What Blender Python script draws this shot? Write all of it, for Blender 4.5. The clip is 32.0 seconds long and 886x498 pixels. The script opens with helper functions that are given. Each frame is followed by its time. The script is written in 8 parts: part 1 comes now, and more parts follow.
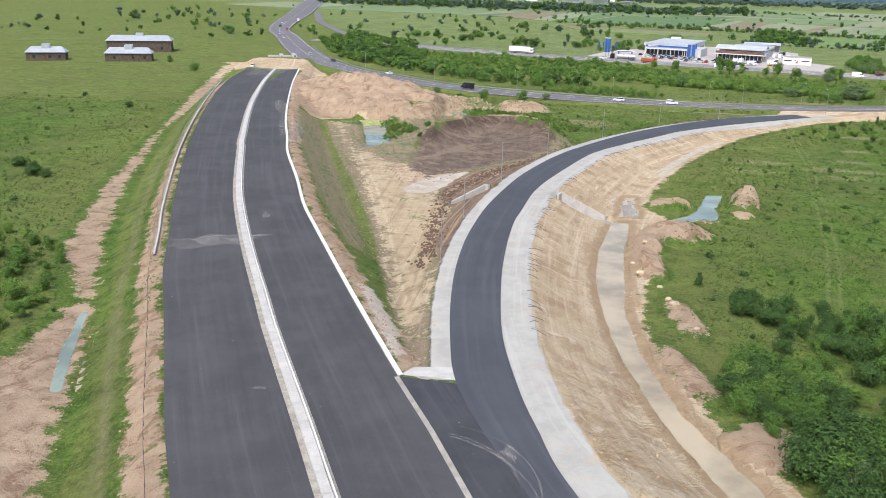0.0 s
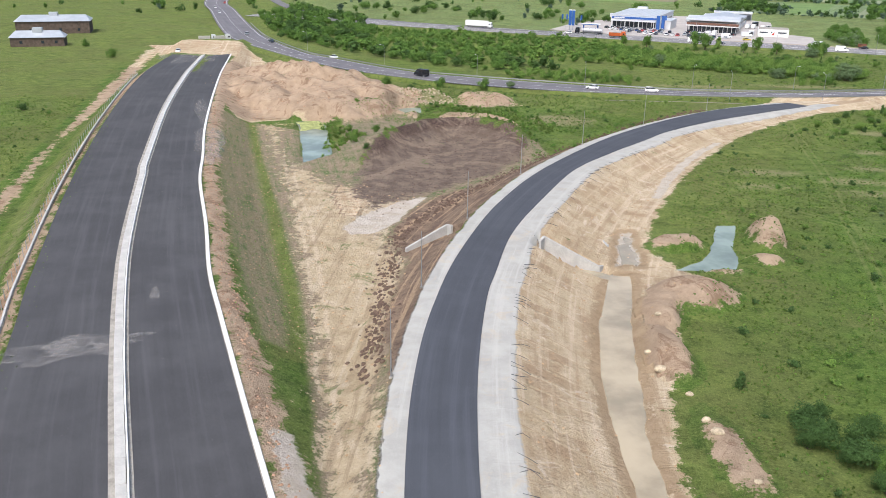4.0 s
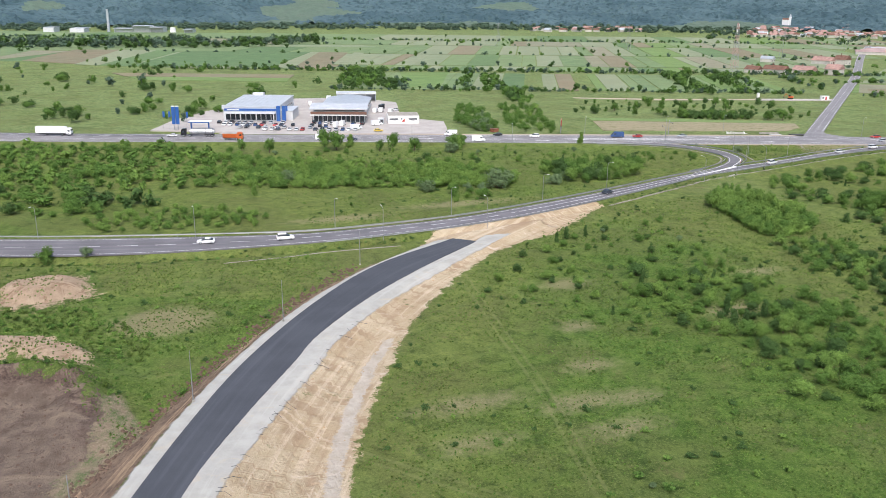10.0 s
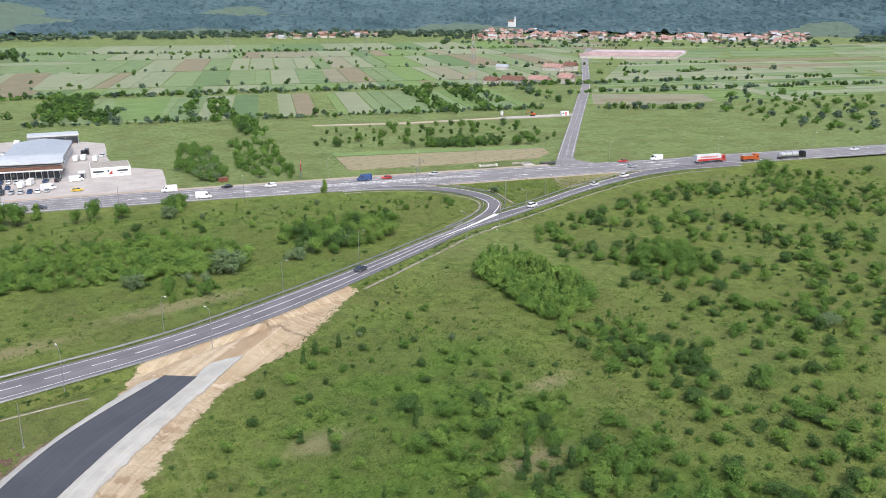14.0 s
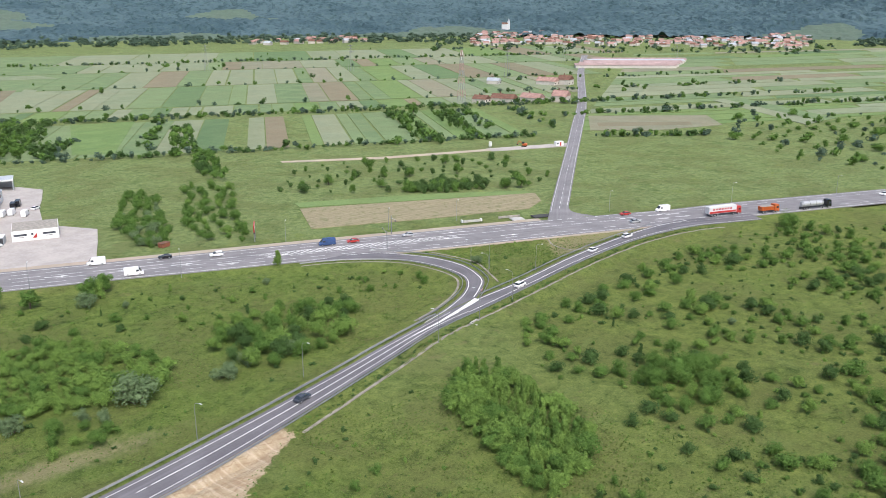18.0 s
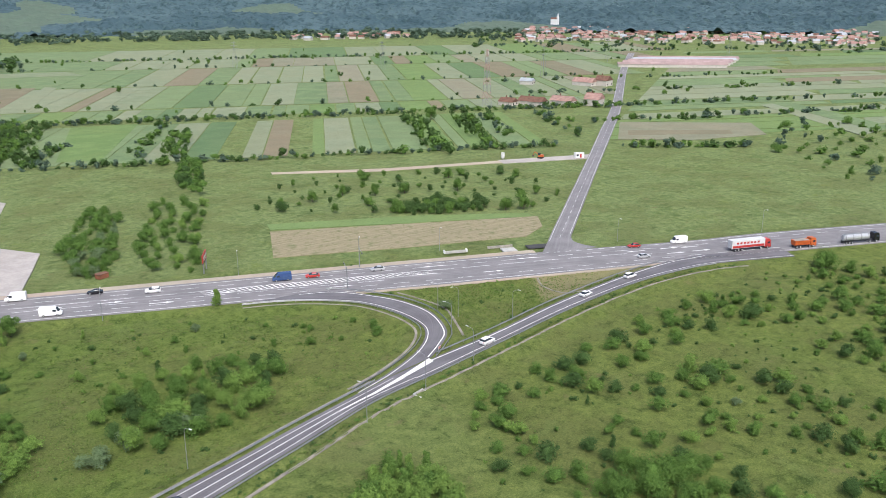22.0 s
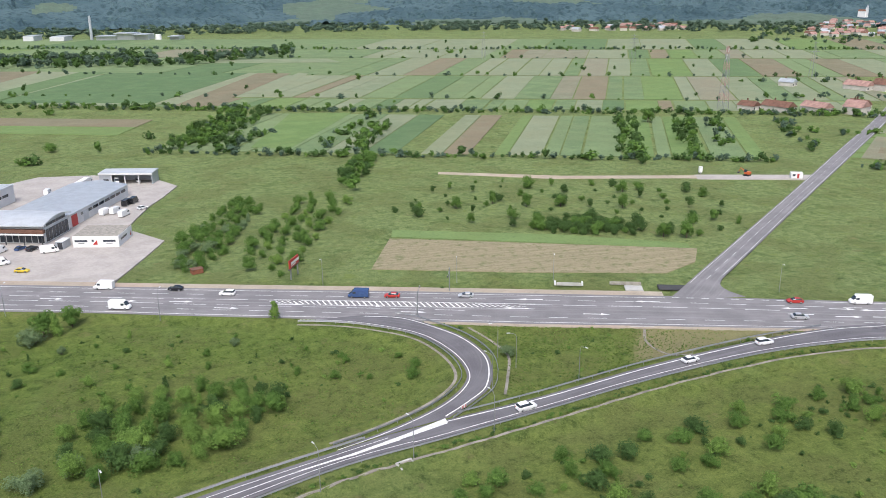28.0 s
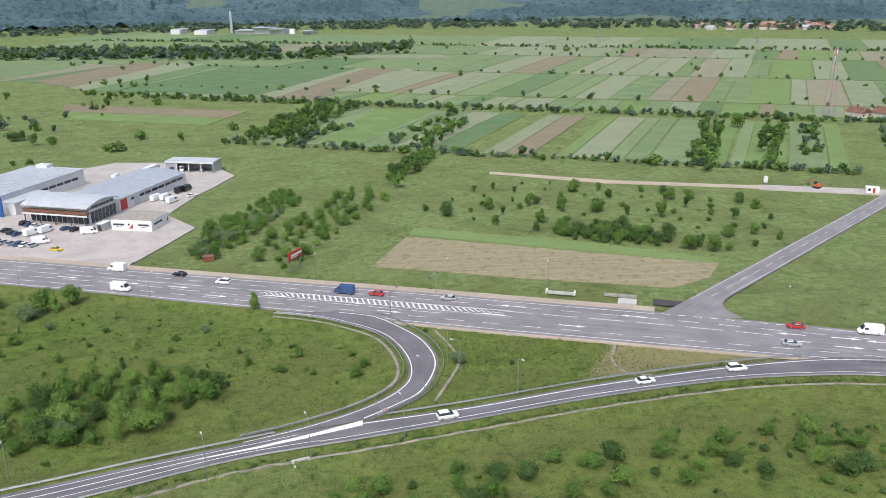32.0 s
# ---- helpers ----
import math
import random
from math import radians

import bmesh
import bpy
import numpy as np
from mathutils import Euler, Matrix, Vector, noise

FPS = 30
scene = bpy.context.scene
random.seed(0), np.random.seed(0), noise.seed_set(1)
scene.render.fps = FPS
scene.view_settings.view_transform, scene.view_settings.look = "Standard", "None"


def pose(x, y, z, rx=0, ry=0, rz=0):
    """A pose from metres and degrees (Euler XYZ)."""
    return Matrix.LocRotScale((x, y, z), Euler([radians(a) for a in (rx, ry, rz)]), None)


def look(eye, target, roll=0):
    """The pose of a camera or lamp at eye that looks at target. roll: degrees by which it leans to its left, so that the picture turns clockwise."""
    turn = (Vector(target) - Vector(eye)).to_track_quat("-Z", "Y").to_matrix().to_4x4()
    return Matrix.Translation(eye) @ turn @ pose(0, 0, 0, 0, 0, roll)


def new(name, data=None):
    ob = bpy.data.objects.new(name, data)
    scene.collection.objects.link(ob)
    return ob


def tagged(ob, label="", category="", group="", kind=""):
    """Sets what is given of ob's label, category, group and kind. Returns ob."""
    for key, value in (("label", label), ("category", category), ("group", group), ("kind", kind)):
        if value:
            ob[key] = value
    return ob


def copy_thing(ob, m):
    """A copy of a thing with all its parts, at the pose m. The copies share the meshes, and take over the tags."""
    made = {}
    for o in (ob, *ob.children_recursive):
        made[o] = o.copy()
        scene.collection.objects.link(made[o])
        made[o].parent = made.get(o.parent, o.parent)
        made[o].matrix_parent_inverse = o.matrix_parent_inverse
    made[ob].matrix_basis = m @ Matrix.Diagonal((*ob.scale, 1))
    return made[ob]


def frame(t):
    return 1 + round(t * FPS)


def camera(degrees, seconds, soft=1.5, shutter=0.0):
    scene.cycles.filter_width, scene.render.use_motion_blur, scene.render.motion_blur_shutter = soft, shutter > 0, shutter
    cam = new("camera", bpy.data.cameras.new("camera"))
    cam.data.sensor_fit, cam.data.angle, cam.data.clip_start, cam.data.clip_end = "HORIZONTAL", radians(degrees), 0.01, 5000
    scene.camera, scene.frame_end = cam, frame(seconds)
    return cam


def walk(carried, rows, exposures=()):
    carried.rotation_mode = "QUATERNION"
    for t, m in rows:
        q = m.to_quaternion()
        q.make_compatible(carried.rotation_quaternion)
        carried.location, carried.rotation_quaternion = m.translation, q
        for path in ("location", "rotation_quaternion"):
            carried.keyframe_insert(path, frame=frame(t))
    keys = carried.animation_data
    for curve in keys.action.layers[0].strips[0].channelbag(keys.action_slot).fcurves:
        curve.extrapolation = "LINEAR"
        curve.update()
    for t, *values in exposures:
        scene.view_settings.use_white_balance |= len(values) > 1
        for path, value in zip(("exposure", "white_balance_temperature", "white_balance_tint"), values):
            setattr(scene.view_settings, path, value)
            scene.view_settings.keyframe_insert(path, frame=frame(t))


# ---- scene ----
# ---- camera ----
PATH = [
    (0, pose(3.34, -52.81, 45.74, 71.942, 0, 6.504) @ pose(0, 0, 0, 0, 0, 1.455)),
    (0.5, pose(2.83, -49.71, 45.60, 70.593, 0, 6.473) @ pose(0, 0, 0, 0, 0, 1.451)),
    (1, pose(2.33, -46.08, 45.64, 69.442, 0, 6.460) @ pose(0, 0, 0, 0, 0, 1.434)),
    (1.5, pose(1.78, -41.75, 45.93, 69.389, 0, 6.467) @ pose(0, 0, 0, 0, 0, 1.392)),
    (2, pose(1.25, -36.74, 46.48, 69.312, 0, 6.519) @ pose(0, 0, 0, 0, 0, 1.328)),
    (2.5, pose(0.67, -31.21, 47.23, 69.308, 0, 6.540) @ pose(0, 0, 0, 0, 0, 1.243)),
    (4.5, pose(-0.40, -6.58, 49.85, 69.778, 0, 1.778) @ pose(0, 0, 0, 0, 0, 0.863)),
    (5, pose(-0.00, 0.00, 50.83, 69.882, 0, 0.000) @ pose(0, 0, 0, 0, 0, 0.793)),
    (5.5, pose(0.42, 6.61, 51.78, 70.097, 0, -1.884) @ pose(0, 0, 0, 0, 0, 0.733)),
    (6, pose(0.95, 13.29, 52.76, 70.967, 0, -3.794) @ pose(0, 0, 0, 0, 0, 0.685)),
    (6.5, pose(1.61, 19.98, 53.85, 72.264, 0, -5.598) @ pose(0, 0, 0, 0, 0, 0.664)),
    (7, pose(2.50, 26.60, 54.94, 72.942, 0, -7.386) @ pose(0, 0, 0, 0, 0, 0.662)),
    (7.5, pose(3.62, 33.20, 56.06, 73.018, 0, -9.388) @ pose(0, 0, 0, 0, 0, 0.669)),
    (8, pose(5.07, 39.93, 57.06, 73.085, 0, -11.595) @ pose(0, 0, 0, 0, 0, 0.682)),
    (8.5, pose(6.74, 46.67, 58.00, 73.168, 0, -13.870) @ pose(0, 0, 0, 0, 0, 0.681)),
    (9, pose(8.71, 53.34, 58.85, 73.222, 0, -16.203) @ pose(0, 0, 0, 0, 0, 0.662)),
    (9.5, pose(10.95, 59.96, 59.70, 73.311, 0, -18.536) @ pose(0, 0, 0, 0, 0, 0.625)),
    (10, pose(13.35, 66.36, 60.69, 73.398, 0, -21.246) @ pose(0, 0, 0, 0, 0, 0.574)),
    (10.5, pose(16.07, 72.45, 61.89, 73.440, 0, -24.185) @ pose(0, 0, 0, 0, 0, 0.499)),
    (11, pose(19.15, 78.32, 63.16, 73.470, 0, -27.057) @ pose(0, 0, 0, 0, 0, 0.404)),
    (11.5, pose(22.52, 83.99, 64.45, 73.475, 0, -29.817) @ pose(0, 0, 0, 0, 0, 0.302)),
    (12, pose(26.11, 89.53, 65.72, 73.496, 0, -32.402) @ pose(0, 0, 0, 0, 0, 0.216)),
    (12.5, pose(29.83, 94.90, 67.04, 73.517, 0, -34.664) @ pose(0, 0, 0, 0, 0, 0.170)),
    (13, pose(33.62, 100.14, 68.47, 73.509, 0, -36.307) @ pose(0, 0, 0, 0, 0, 0.156)),
    (13.5, pose(37.35, 105.18, 69.86, 73.505, 0, -37.663) @ pose(0, 0, 0, 0, 0, 0.153)),
    (14, pose(41.09, 110.17, 71.26, 73.465, 0, -38.317) @ pose(0, 0, 0, 0, 0, 0.153)),
    (14.5, pose(44.99, 115.17, 72.72, 73.464, 0, -38.703) @ pose(0, 0, 0, 0, 0, 0.156)),
    (16.5, pose(63.41, 134.87, 79.39, 73.321, 0, -38.696) @ pose(0, 0, 0, 0, 0, 0.057)),
    (17, pose(68.50, 139.03, 81.25, 73.257, 0, -38.625) @ pose(0, 0, 0, 0, 0, 0.020)),
    (17.5, pose(73.67, 142.81, 82.98, 73.207, 0, -38.584) @ pose(0, 0, 0, 0, 0, -0.027)),
    (18, pose(78.96, 146.02, 84.33, 73.220, 0, -38.551) @ pose(0, 0, 0, 0, 0, -0.093)),
    (18.5, pose(84.36, 148.72, 85.12, 73.175, 0, -38.489) @ pose(0, 0, 0, 0, 0, -0.162)),
    (19, pose(89.93, 151.06, 85.45, 73.122, 0, -38.412) @ pose(0, 0, 0, 0, 0, -0.220)),
    (19.5, pose(95.68, 153.21, 85.50, 73.096, 0, -38.371) @ pose(0, 0, 0, 0, 0, -0.257)),
    (20, pose(101.50, 155.27, 85.54, 73.067, 0, -38.348) @ pose(0, 0, 0, 0, 0, -0.267)),
    (20.5, pose(107.29, 157.36, 85.62, 73.041, 0, -38.352) @ pose(0, 0, 0, 0, 0, -0.268)),
    (21, pose(113.13, 159.34, 85.74, 72.968, 0, -38.280) @ pose(0, 0, 0, 0, 0, -0.246)),
    (21.5, pose(118.94, 161.29, 85.93, 72.879, 0, -37.055) @ pose(0, 0, 0, 0, 0, -0.193)),
    (22, pose(124.69, 163.30, 86.11, 72.802, 0, -34.708) @ pose(0, 0, 0, 0, 0, -0.124)),
    (22.5, pose(130.27, 165.43, 86.18, 72.702, 0, -33.193) @ pose(0, 0, 0, 0, 0, -0.078)),
    (23, pose(135.81, 167.75, 86.19, 72.672, 0, -31.489) @ pose(0, 0, 0, 0, 0, -0.061)),
    (23.5, pose(141.41, 169.96, 86.11, 72.620, 0, -29.508) @ pose(0, 0, 0, 0, 0, -0.059)),
    (24, pose(146.92, 171.87, 86.09, 72.612, 0, -27.867) @ pose(0, 0, 0, 0, 0, -0.078)),
    (24.5, pose(152.19, 173.30, 86.10, 72.544, 0, -26.670) @ pose(0, 0, 0, 0, 0, -0.119)),
    (25, pose(157.30, 174.19, 86.11, 72.489, 0, -25.644) @ pose(0, 0, 0, 0, 0, -0.175)),
    (25.5, pose(162.38, 174.51, 86.11, 72.429, 0, -23.812) @ pose(0, 0, 0, 0, 0, -0.237)),
    (26, pose(167.42, 174.34, 86.10, 72.385, 0, -21.545) @ pose(0, 0, 0, 0, 0, -0.315)),
    (26.5, pose(172.39, 173.91, 86.04, 72.331, 0, -19.720) @ pose(0, 0, 0, 0, 0, -0.399)),
    (28.5, pose(193.91, 170.84, 85.43, 72.239, 0, -13.079) @ pose(0, 0, 0, 0, 0, -0.485)),
    (29, pose(199.36, 170.27, 85.45, 72.204, 0, -11.059) @ pose(0, 0, 0, 0, 0, -0.498)),
    (29.5, pose(204.73, 169.65, 85.44, 72.200, 0, -10.259) @ pose(0, 0, 0, 0, 0, -0.512)),
    (30, pose(209.94, 168.89, 85.40, 72.170, 0, -10.218) @ pose(0, 0, 0, 0, 0, -0.529)),
    (30.5, pose(215.13, 168.24, 85.49, 72.145, 0, -10.100) @ pose(0, 0, 0, 0, 0, -0.551)),
    (31, pose(220.45, 167.68, 85.61, 72.120, 0, -8.815) @ pose(0, 0, 0, 0, 0, -0.561)),
    (31.5, pose(225.87, 167.18, 85.66, 72.098, 0, -6.827) @ pose(0, 0, 0, 0, 0, -0.558)),
    (32, pose(231.29, 166.60, 85.63, 72.122, 0, -4.964) @ pose(0, 0, 0, 0, 0, -0.551)),]
cam = camera(55.28, 32.0, soft=0.7)
walk(cam, PATH, [(0.0, 0.68, 6220.0, 10.0), (10.0, 0.66, 6220.0, 10.0), (20.0, 0.60, 6220.0, 10.0), (27.0, 0.52, 6220.0, 10.0), (32.0, 0.47, 6220.0, 10.0)])

# ---- light: bright overcast sky with a wide, soft sun ----
SUN_ELEV, SUN_ROT = 55.0, 200.0
world = bpy.data.worlds.new("overcast_sky")
scene.world = world
world.use_nodes = True
wn = world.node_tree.nodes
sky = wn.new("ShaderNodeTexSky")
sky.sky_type = "NISHITA"
sky.sun_disc = False
sky.sun_elevation, sky.sun_rotation = radians(SUN_ELEV), radians(SUN_ROT)
sky.air_density, sky.dust_density, sky.ozone_density = 1.0, 5.0, 1.0
world.node_tree.links.new(sky.outputs[0], wn["Background"].inputs[0])
wn["Background"].inputs[1].default_value = 0.135
sun_data = bpy.data.lights.new("sun", "SUN")
sun_data.energy, sun_data.angle, sun_data.color = 1.6, radians(24), (1.0, 0.98, 0.95)
sun = new("sun", sun_data)
sun.matrix_world = look((0, 0, 300), (-300 * math.sin(radians(SUN_ROT)) / math.tan(radians(SUN_ELEV)), -300 * math.cos(radians(SUN_ROT)) / math.tan(radians(SUN_ELEV)), 0))
scene.view_settings.exposure = 0.62


# ---- materials ----
class Nodes:
    """Short-hand for one node material."""

    def __init__(self, name, rough=0.8, metal=0.0, spec=0.3):
        self.m = bpy.data.materials.new(name)
        self.m.use_nodes = True
        self.t = self.m.node_tree
        self.b = self.t.nodes["Principled BSDF"]
        self.b.inputs["Roughness"].default_value = rough
        self.b.inputs["Metallic"].default_value = metal
        self.b.inputs["Specular IOR Level"].default_value = spec

    def add(self, kind, **sockets):
        n = self.t.nodes.new(kind)
        for k, v in sockets.items():
            self.put(n.inputs[k.replace("_", " ")], v)
        return n

    def put(self, socket, v):
        if isinstance(v, bpy.types.NodeSocket):
            self.t.links.new(v, socket)
        elif isinstance(v, tuple) and len(v) == 3 and socket.type == "RGBA":
            socket.default_value = (*v, 1)
        else:
            socket.default_value = v

    def where(self):
        return self.add("ShaderNodeNewGeometry").outputs["Position"]

    def noise(self, scale, detail=4.0, rough=0.55, vec=None, kind="Fac", dist=0.0):
        n = self.add("ShaderNodeTexNoise", Scale=scale, Detail=detail, Roughness=rough, Distortion=dist)
        self.put(n.inputs["Vector"], vec or self.where())
        return n.outputs[kind]

    def math(self, op, a, b=0.0, c=0.0, clamp=False):
        n = self.t.nodes.new("ShaderNodeMath")
        n.operation, n.use_clamp = op, clamp
        for s, v in zip(n.inputs, (a, b, c)):
            self.put(s, v)
        return n.outputs[0]

    def step(self, v, lo, hi, a=0.0, b=1.0):
        n = self.t.nodes.new("ShaderNodeMapRange")
        n.interpolation_type = "SMOOTHSTEP"
        for s, x in zip(n.inputs[:5], (v, lo, hi, a, b)):
            self.put(s, x)
        return n.outputs[0]

    def mix(self, f, a, b, kind="MIX"):
        n = self.t.nodes.new("ShaderNodeMix")
        n.data_type, n.blend_type = "RGBA", kind
        self.put(n.inputs[0], f)
        self.put(n.inputs[6], a)
        self.put(n.inputs[7], b)
        return n.outputs[2]

    def attr(self, name):
        n = self.t.nodes.new("ShaderNodeAttribute")
        n.attribute_name = name
        return n

    def bump(self, h, strength=0.3, dist=0.1):
        n = self.add("ShaderNodeBump", Height=h, Strength=strength, Distance=dist)
        self.put(self.b.inputs["Normal"], n.outputs[0])

    def colour(self, c):
        self.put(self.b.inputs["Base Color"], c)
        return self


def plain(name, col, rough=0.6, metal=0.0, spec=0.35, vary=0.12, scale=1.5):
    """Paint, plastic, metal, concrete: one colour with two scales of soiling."""
    n = Nodes(name, rough, metal, spec)
    dark = tuple(c * (1 - vary) for c in col)
    light = tuple(min(1, c * (1 + vary)) for c in col)
    f = n.math("ADD", n.math("MULTIPLY", n.noise(scale), 0.6), n.math("MULTIPLY", n.noise(scale * 9), 0.4))
    n.colour(n.mix(n.step(f, 0.35, 0.65), dark, light))
    return n.m


def asphalt(name, base, worn, seed_shift=0.0, tracks=0.25):
    n = Nodes(name, 0.85, 0, 0.3)
    pos = n.add("ShaderNodeVectorMath", **{})
    pos.operation = "ADD"
    n.put(pos.inputs[0], n.where())
    pos.inputs[1].default_value = (seed_shift, seed_shift * 2, 0)
    p = pos.outputs[0]
    grain = n.noise(14, 3, 0.7, p)
    patch = n.noise(0.12, 5, 0.6, p)
    scuff = n.noise(0.9, 6, 0.75, p)
    sp = n.add("ShaderNodeSeparateXYZ", Vector=n.attr("along").outputs["Vector"])
    v = n.add("ShaderNodeCombineXYZ", X=n.math("MULTIPLY", sp.outputs["X"], 0.022), Y=n.math("MULTIPLY", sp.outputs["Y"], 0.8), Z=seed_shift)
    way = n.noise(1.0, 4, 0.6, v.outputs[0])
    c = n.mix(n.step(patch, 0.35, 0.7), base, worn)
    c = n.mix(n.step(way, 0.48, 0.72, 0, 0.5), c, tuple(x * 1.4 for x in worn))
    c = n.mix(n.step(way, 0.46, 0.30, 0, 0.35), c, tuple(x * 0.75 for x in base))
    c = n.mix(n.step(n.noise(1.7, 2, 0.5, p), 0.74, 0.80, 0, 0.5 * tracks + 0.1), c, (0.34, 0.32, 0.30))
    c = n.mix(n.math("MULTIPLY", n.step(scuff, 0.6, 0.85), tracks), c, tuple(min(1, x * 2.2) for x in worn))
    c = n.mix(n.math("MULTIPLY", n.step(grain, 0.4, 0.75), 0.3), c, tuple(x * 1.7 for x in worn))
    n.colour(c)
    n.bump(grain, 0.3, 0.01)
    return n.m


def ground_material():
    """Meadow, sand, gravel, clay and bare soil, laid out by the sheet's zone fields."""
    n = Nodes("meadow_and_earth", 0.95, 0, 0.15)
    p = n.where()
    za, zb = n.attr("zone_a"), n.attr("zone_b")
    sa = n.add("ShaderNodeSeparateColor", Color=za.outputs["Color"])
    sb = n.add("ShaderNodeSeparateColor", Color=zb.outputs["Color"])
    fine, mid, wide, huge = n.noise(2.2, 5, 0.7, p), n.noise(0.35, 5, 0.65, p), n.noise(0.05, 4, 0.6, p), n.noise(0.012, 3, 0.5, p)
    grain = n.noise(7, 4, 0.75, p)
    edge = n.math("ADD", n.math("MULTIPLY", n.math("SUBTRACT", mid, 0.5), 0.55), n.math("MULTIPLY", n.math("SUBTRACT", fine, 0.5), 0.35))

    lobed = n.math("MULTIPLY", n.math("SUBTRACT", n.noise(0.11, 5, 0.65, p, dist=0.8), 0.5), 1.3)

    def zone(field, soft=0.05, wob=1.0, lobes=0.0):
        v = n.math("ADD", field, n.math("MULTIPLY", edge, wob))
        if lobes:
            v = n.math("ADD", v, n.math("MULTIPLY", lobed, lobes))
        return n.step(v, 0.5 - soft, 0.5 + soft)

    # directions along the embankments, for rills and wheel ruts
    along = n.attr("along")
    sep = n.add("ShaderNodeSeparateXYZ", Vector=along.outputs["Vector"])

    def streak(fs, fl, detail=4.0):
        v = n.add("ShaderNodeCombineXYZ", X=n.math("MULTIPLY", sep.outputs["X"], fs), Y=n.math("MULTIPLY", sep.outputs["Y"], fl), Z=0.0)
        return n.noise(1.0, detail, 0.6, v.outputs[0])

    rills, ruts = streak(1.3, 0.14), streak(0.035, 0.9, 5.0)
    tr = n.add("ShaderNodeSeparateXYZ", Vector=n.attr("tracks").outputs["Vector"])

    def rut(d):
        k = n.math("ABSOLUTE", n.math("SUBTRACT", n.math("ABSOLUTE", d), 0.85))
        return n.math("MULTIPLY", n.step(k, 0.5, 0.12), n.step(mid, 0.3, 0.55))

    tracks = n.math("MAXIMUM", rut(tr.outputs["X"]), n.math("MAXIMUM", rut(tr.outputs["Y"]), rut(tr.outputs["Z"])))
    # grass: pale on the far plain, olive between, lush near the works
    clump, weed = n.noise(0.75, 6, 0.72, p), n.noise(0.23, 6, 0.7, p, dist=0.7)
    lush = n.math("ADD", sep.outputs["Z"], n.math("MULTIPLY", n.math("SUBTRACT", huge, 0.5), 1.7))
    lo = n.mix(n.step(lush, 0.0, 0.9), n.mix(n.step(lush, -0.9, 0.0), (0.148, 0.198, 0.074), (0.112, 0.148, 0.035)), (0.068, 0.124, 0.020))
    hi = n.mix(n.step(lush, 0.0, 0.9), n.mix(n.step(lush, -0.9, 0.0), (0.238, 0.294, 0.116), (0.190, 0.230, 0.060)), (0.116, 0.194, 0.034))
    g = n.mix(n.step(mid, 0.3, 0.7), lo, hi)
    g = n.mix(n.step(wide, 0.44, 0.60, 0, 0.7), g, n.mix(0.5, lo, (0.165, 0.162, 0.062)))
    g = n.mix(n.step(n.noise(0.085, 5, 0.7, p, dist=1.2), 0.52, 0.64, 0, 0.6), g, (0.52, 0.64, 0.52), "MULTIPLY")
    g = n.mix(n.step(n.noise(0.06, 5, 0.7, p, dist=0.6), 0.44, 0.34, 0, 0.4), g, (0.165, 0.215, 0.066))
    # dark mottling paints tuft and bush shadow along with darker growth
    g = n.mix(n.step(clump, 0.48, 0.66, 0, 0.6), g, (0.44, 0.54, 0.44), "MULTIPLY")
    g = n.mix(n.step(fine, 0.50, 0.66, 0, 0.6), g, (0.48, 0.55, 0.45), "MULTIPLY")
    g = n.mix(n.step(fine, 0.46, 0.34, 0, 0.5), g, (0.230, 0.270, 0.085))
    g = n.mix(n.step(weed, 0.54, 0.68, 0, 0.75), g, (0.45, 0.56, 0.45), "MULTIPLY")
    g = n.mix(n.step(weed, 0.46, 0.30, 0, 0.6), g, (0.165, 0.215, 0.052))
    g = n.mix(n.step(grain, 0.42, 0.74, 0, 0.6), g, (0.38, 0.42, 0.35), "MULTIPLY")
    g = n.mix(n.step(n.noise(3.4, 3, 0.7, p), 0.54, 0.72, 0, 0.5), g, (0.215, 0.275, 0.075))
    g = n.mix(n.step(n.noise(0.13, 6, 0.75, p), 0.57, 0.70, 0, 0.5), g, (0.185, 0.160, 0.078))
    g = n.mix(n.math("MULTIPLY", tracks, 0.5), g, (0.19, 0.205, 0.08))
    g = n.mix(n.math("MULTIPLY", zone(sb.outputs["Green"], 0.4, 2.2), 0.7), g, n.mix(n.step(fine, 0.3, 0.7), (0.20, 0.178, 0.092), (0.32, 0.278, 0.165)))
    # sparse sown grass on bare soil
    thin = n.mix(n.step(n.math("ADD", n.math("MULTIPLY", grain, 0.45), n.math("ADD", n.math("MULTIPLY", mid, 0.35), n.math("MULTIPLY", ruts, 0.25))), 0.49, 0.62), n.mix(n.step(fine, 0.35, 0.65), (0.215, 0.168, 0.118), (0.315, 0.250, 0.178)), (0.090, 0.140, 0.042))
    g = n.mix(zone(sb.outputs["Red"], 0.12, 0.6), g, thin)
    # earths
    sand = n.mix(n.step(mid, 0.3, 0.7), (0.488, 0.398, 0.262), (0.590, 0.494, 0.350))
    sand = n.mix(n.step(wide, 0.42, 0.62, 0, 0.55), sand, (0.42, 0.312, 0.190))
    sand = n.mix(n.step(n.noise(0.09, 6, 0.75, p, dist=1.8), 0.54, 0.66, 0, 0.5), sand, (0.38, 0.265, 0.165))
    sand = n.mix(n.math("MULTIPLY", tracks, 0.8), sand, (0.68, 0.565, 0.42))
    sand = n.mix(n.step(rills, 0.48, 0.62, 0, 0.7), sand, (0.34, 0.235, 0.145))
    sand = n.mix(n.step(ruts, 0.52, 0.66, 0, 0.6), sand, (0.66, 0.55, 0.41))
    sand = n.mix(n.step(ruts, 0.46, 0.36, 0, 0.45), sand, (0.36, 0.25, 0.16))
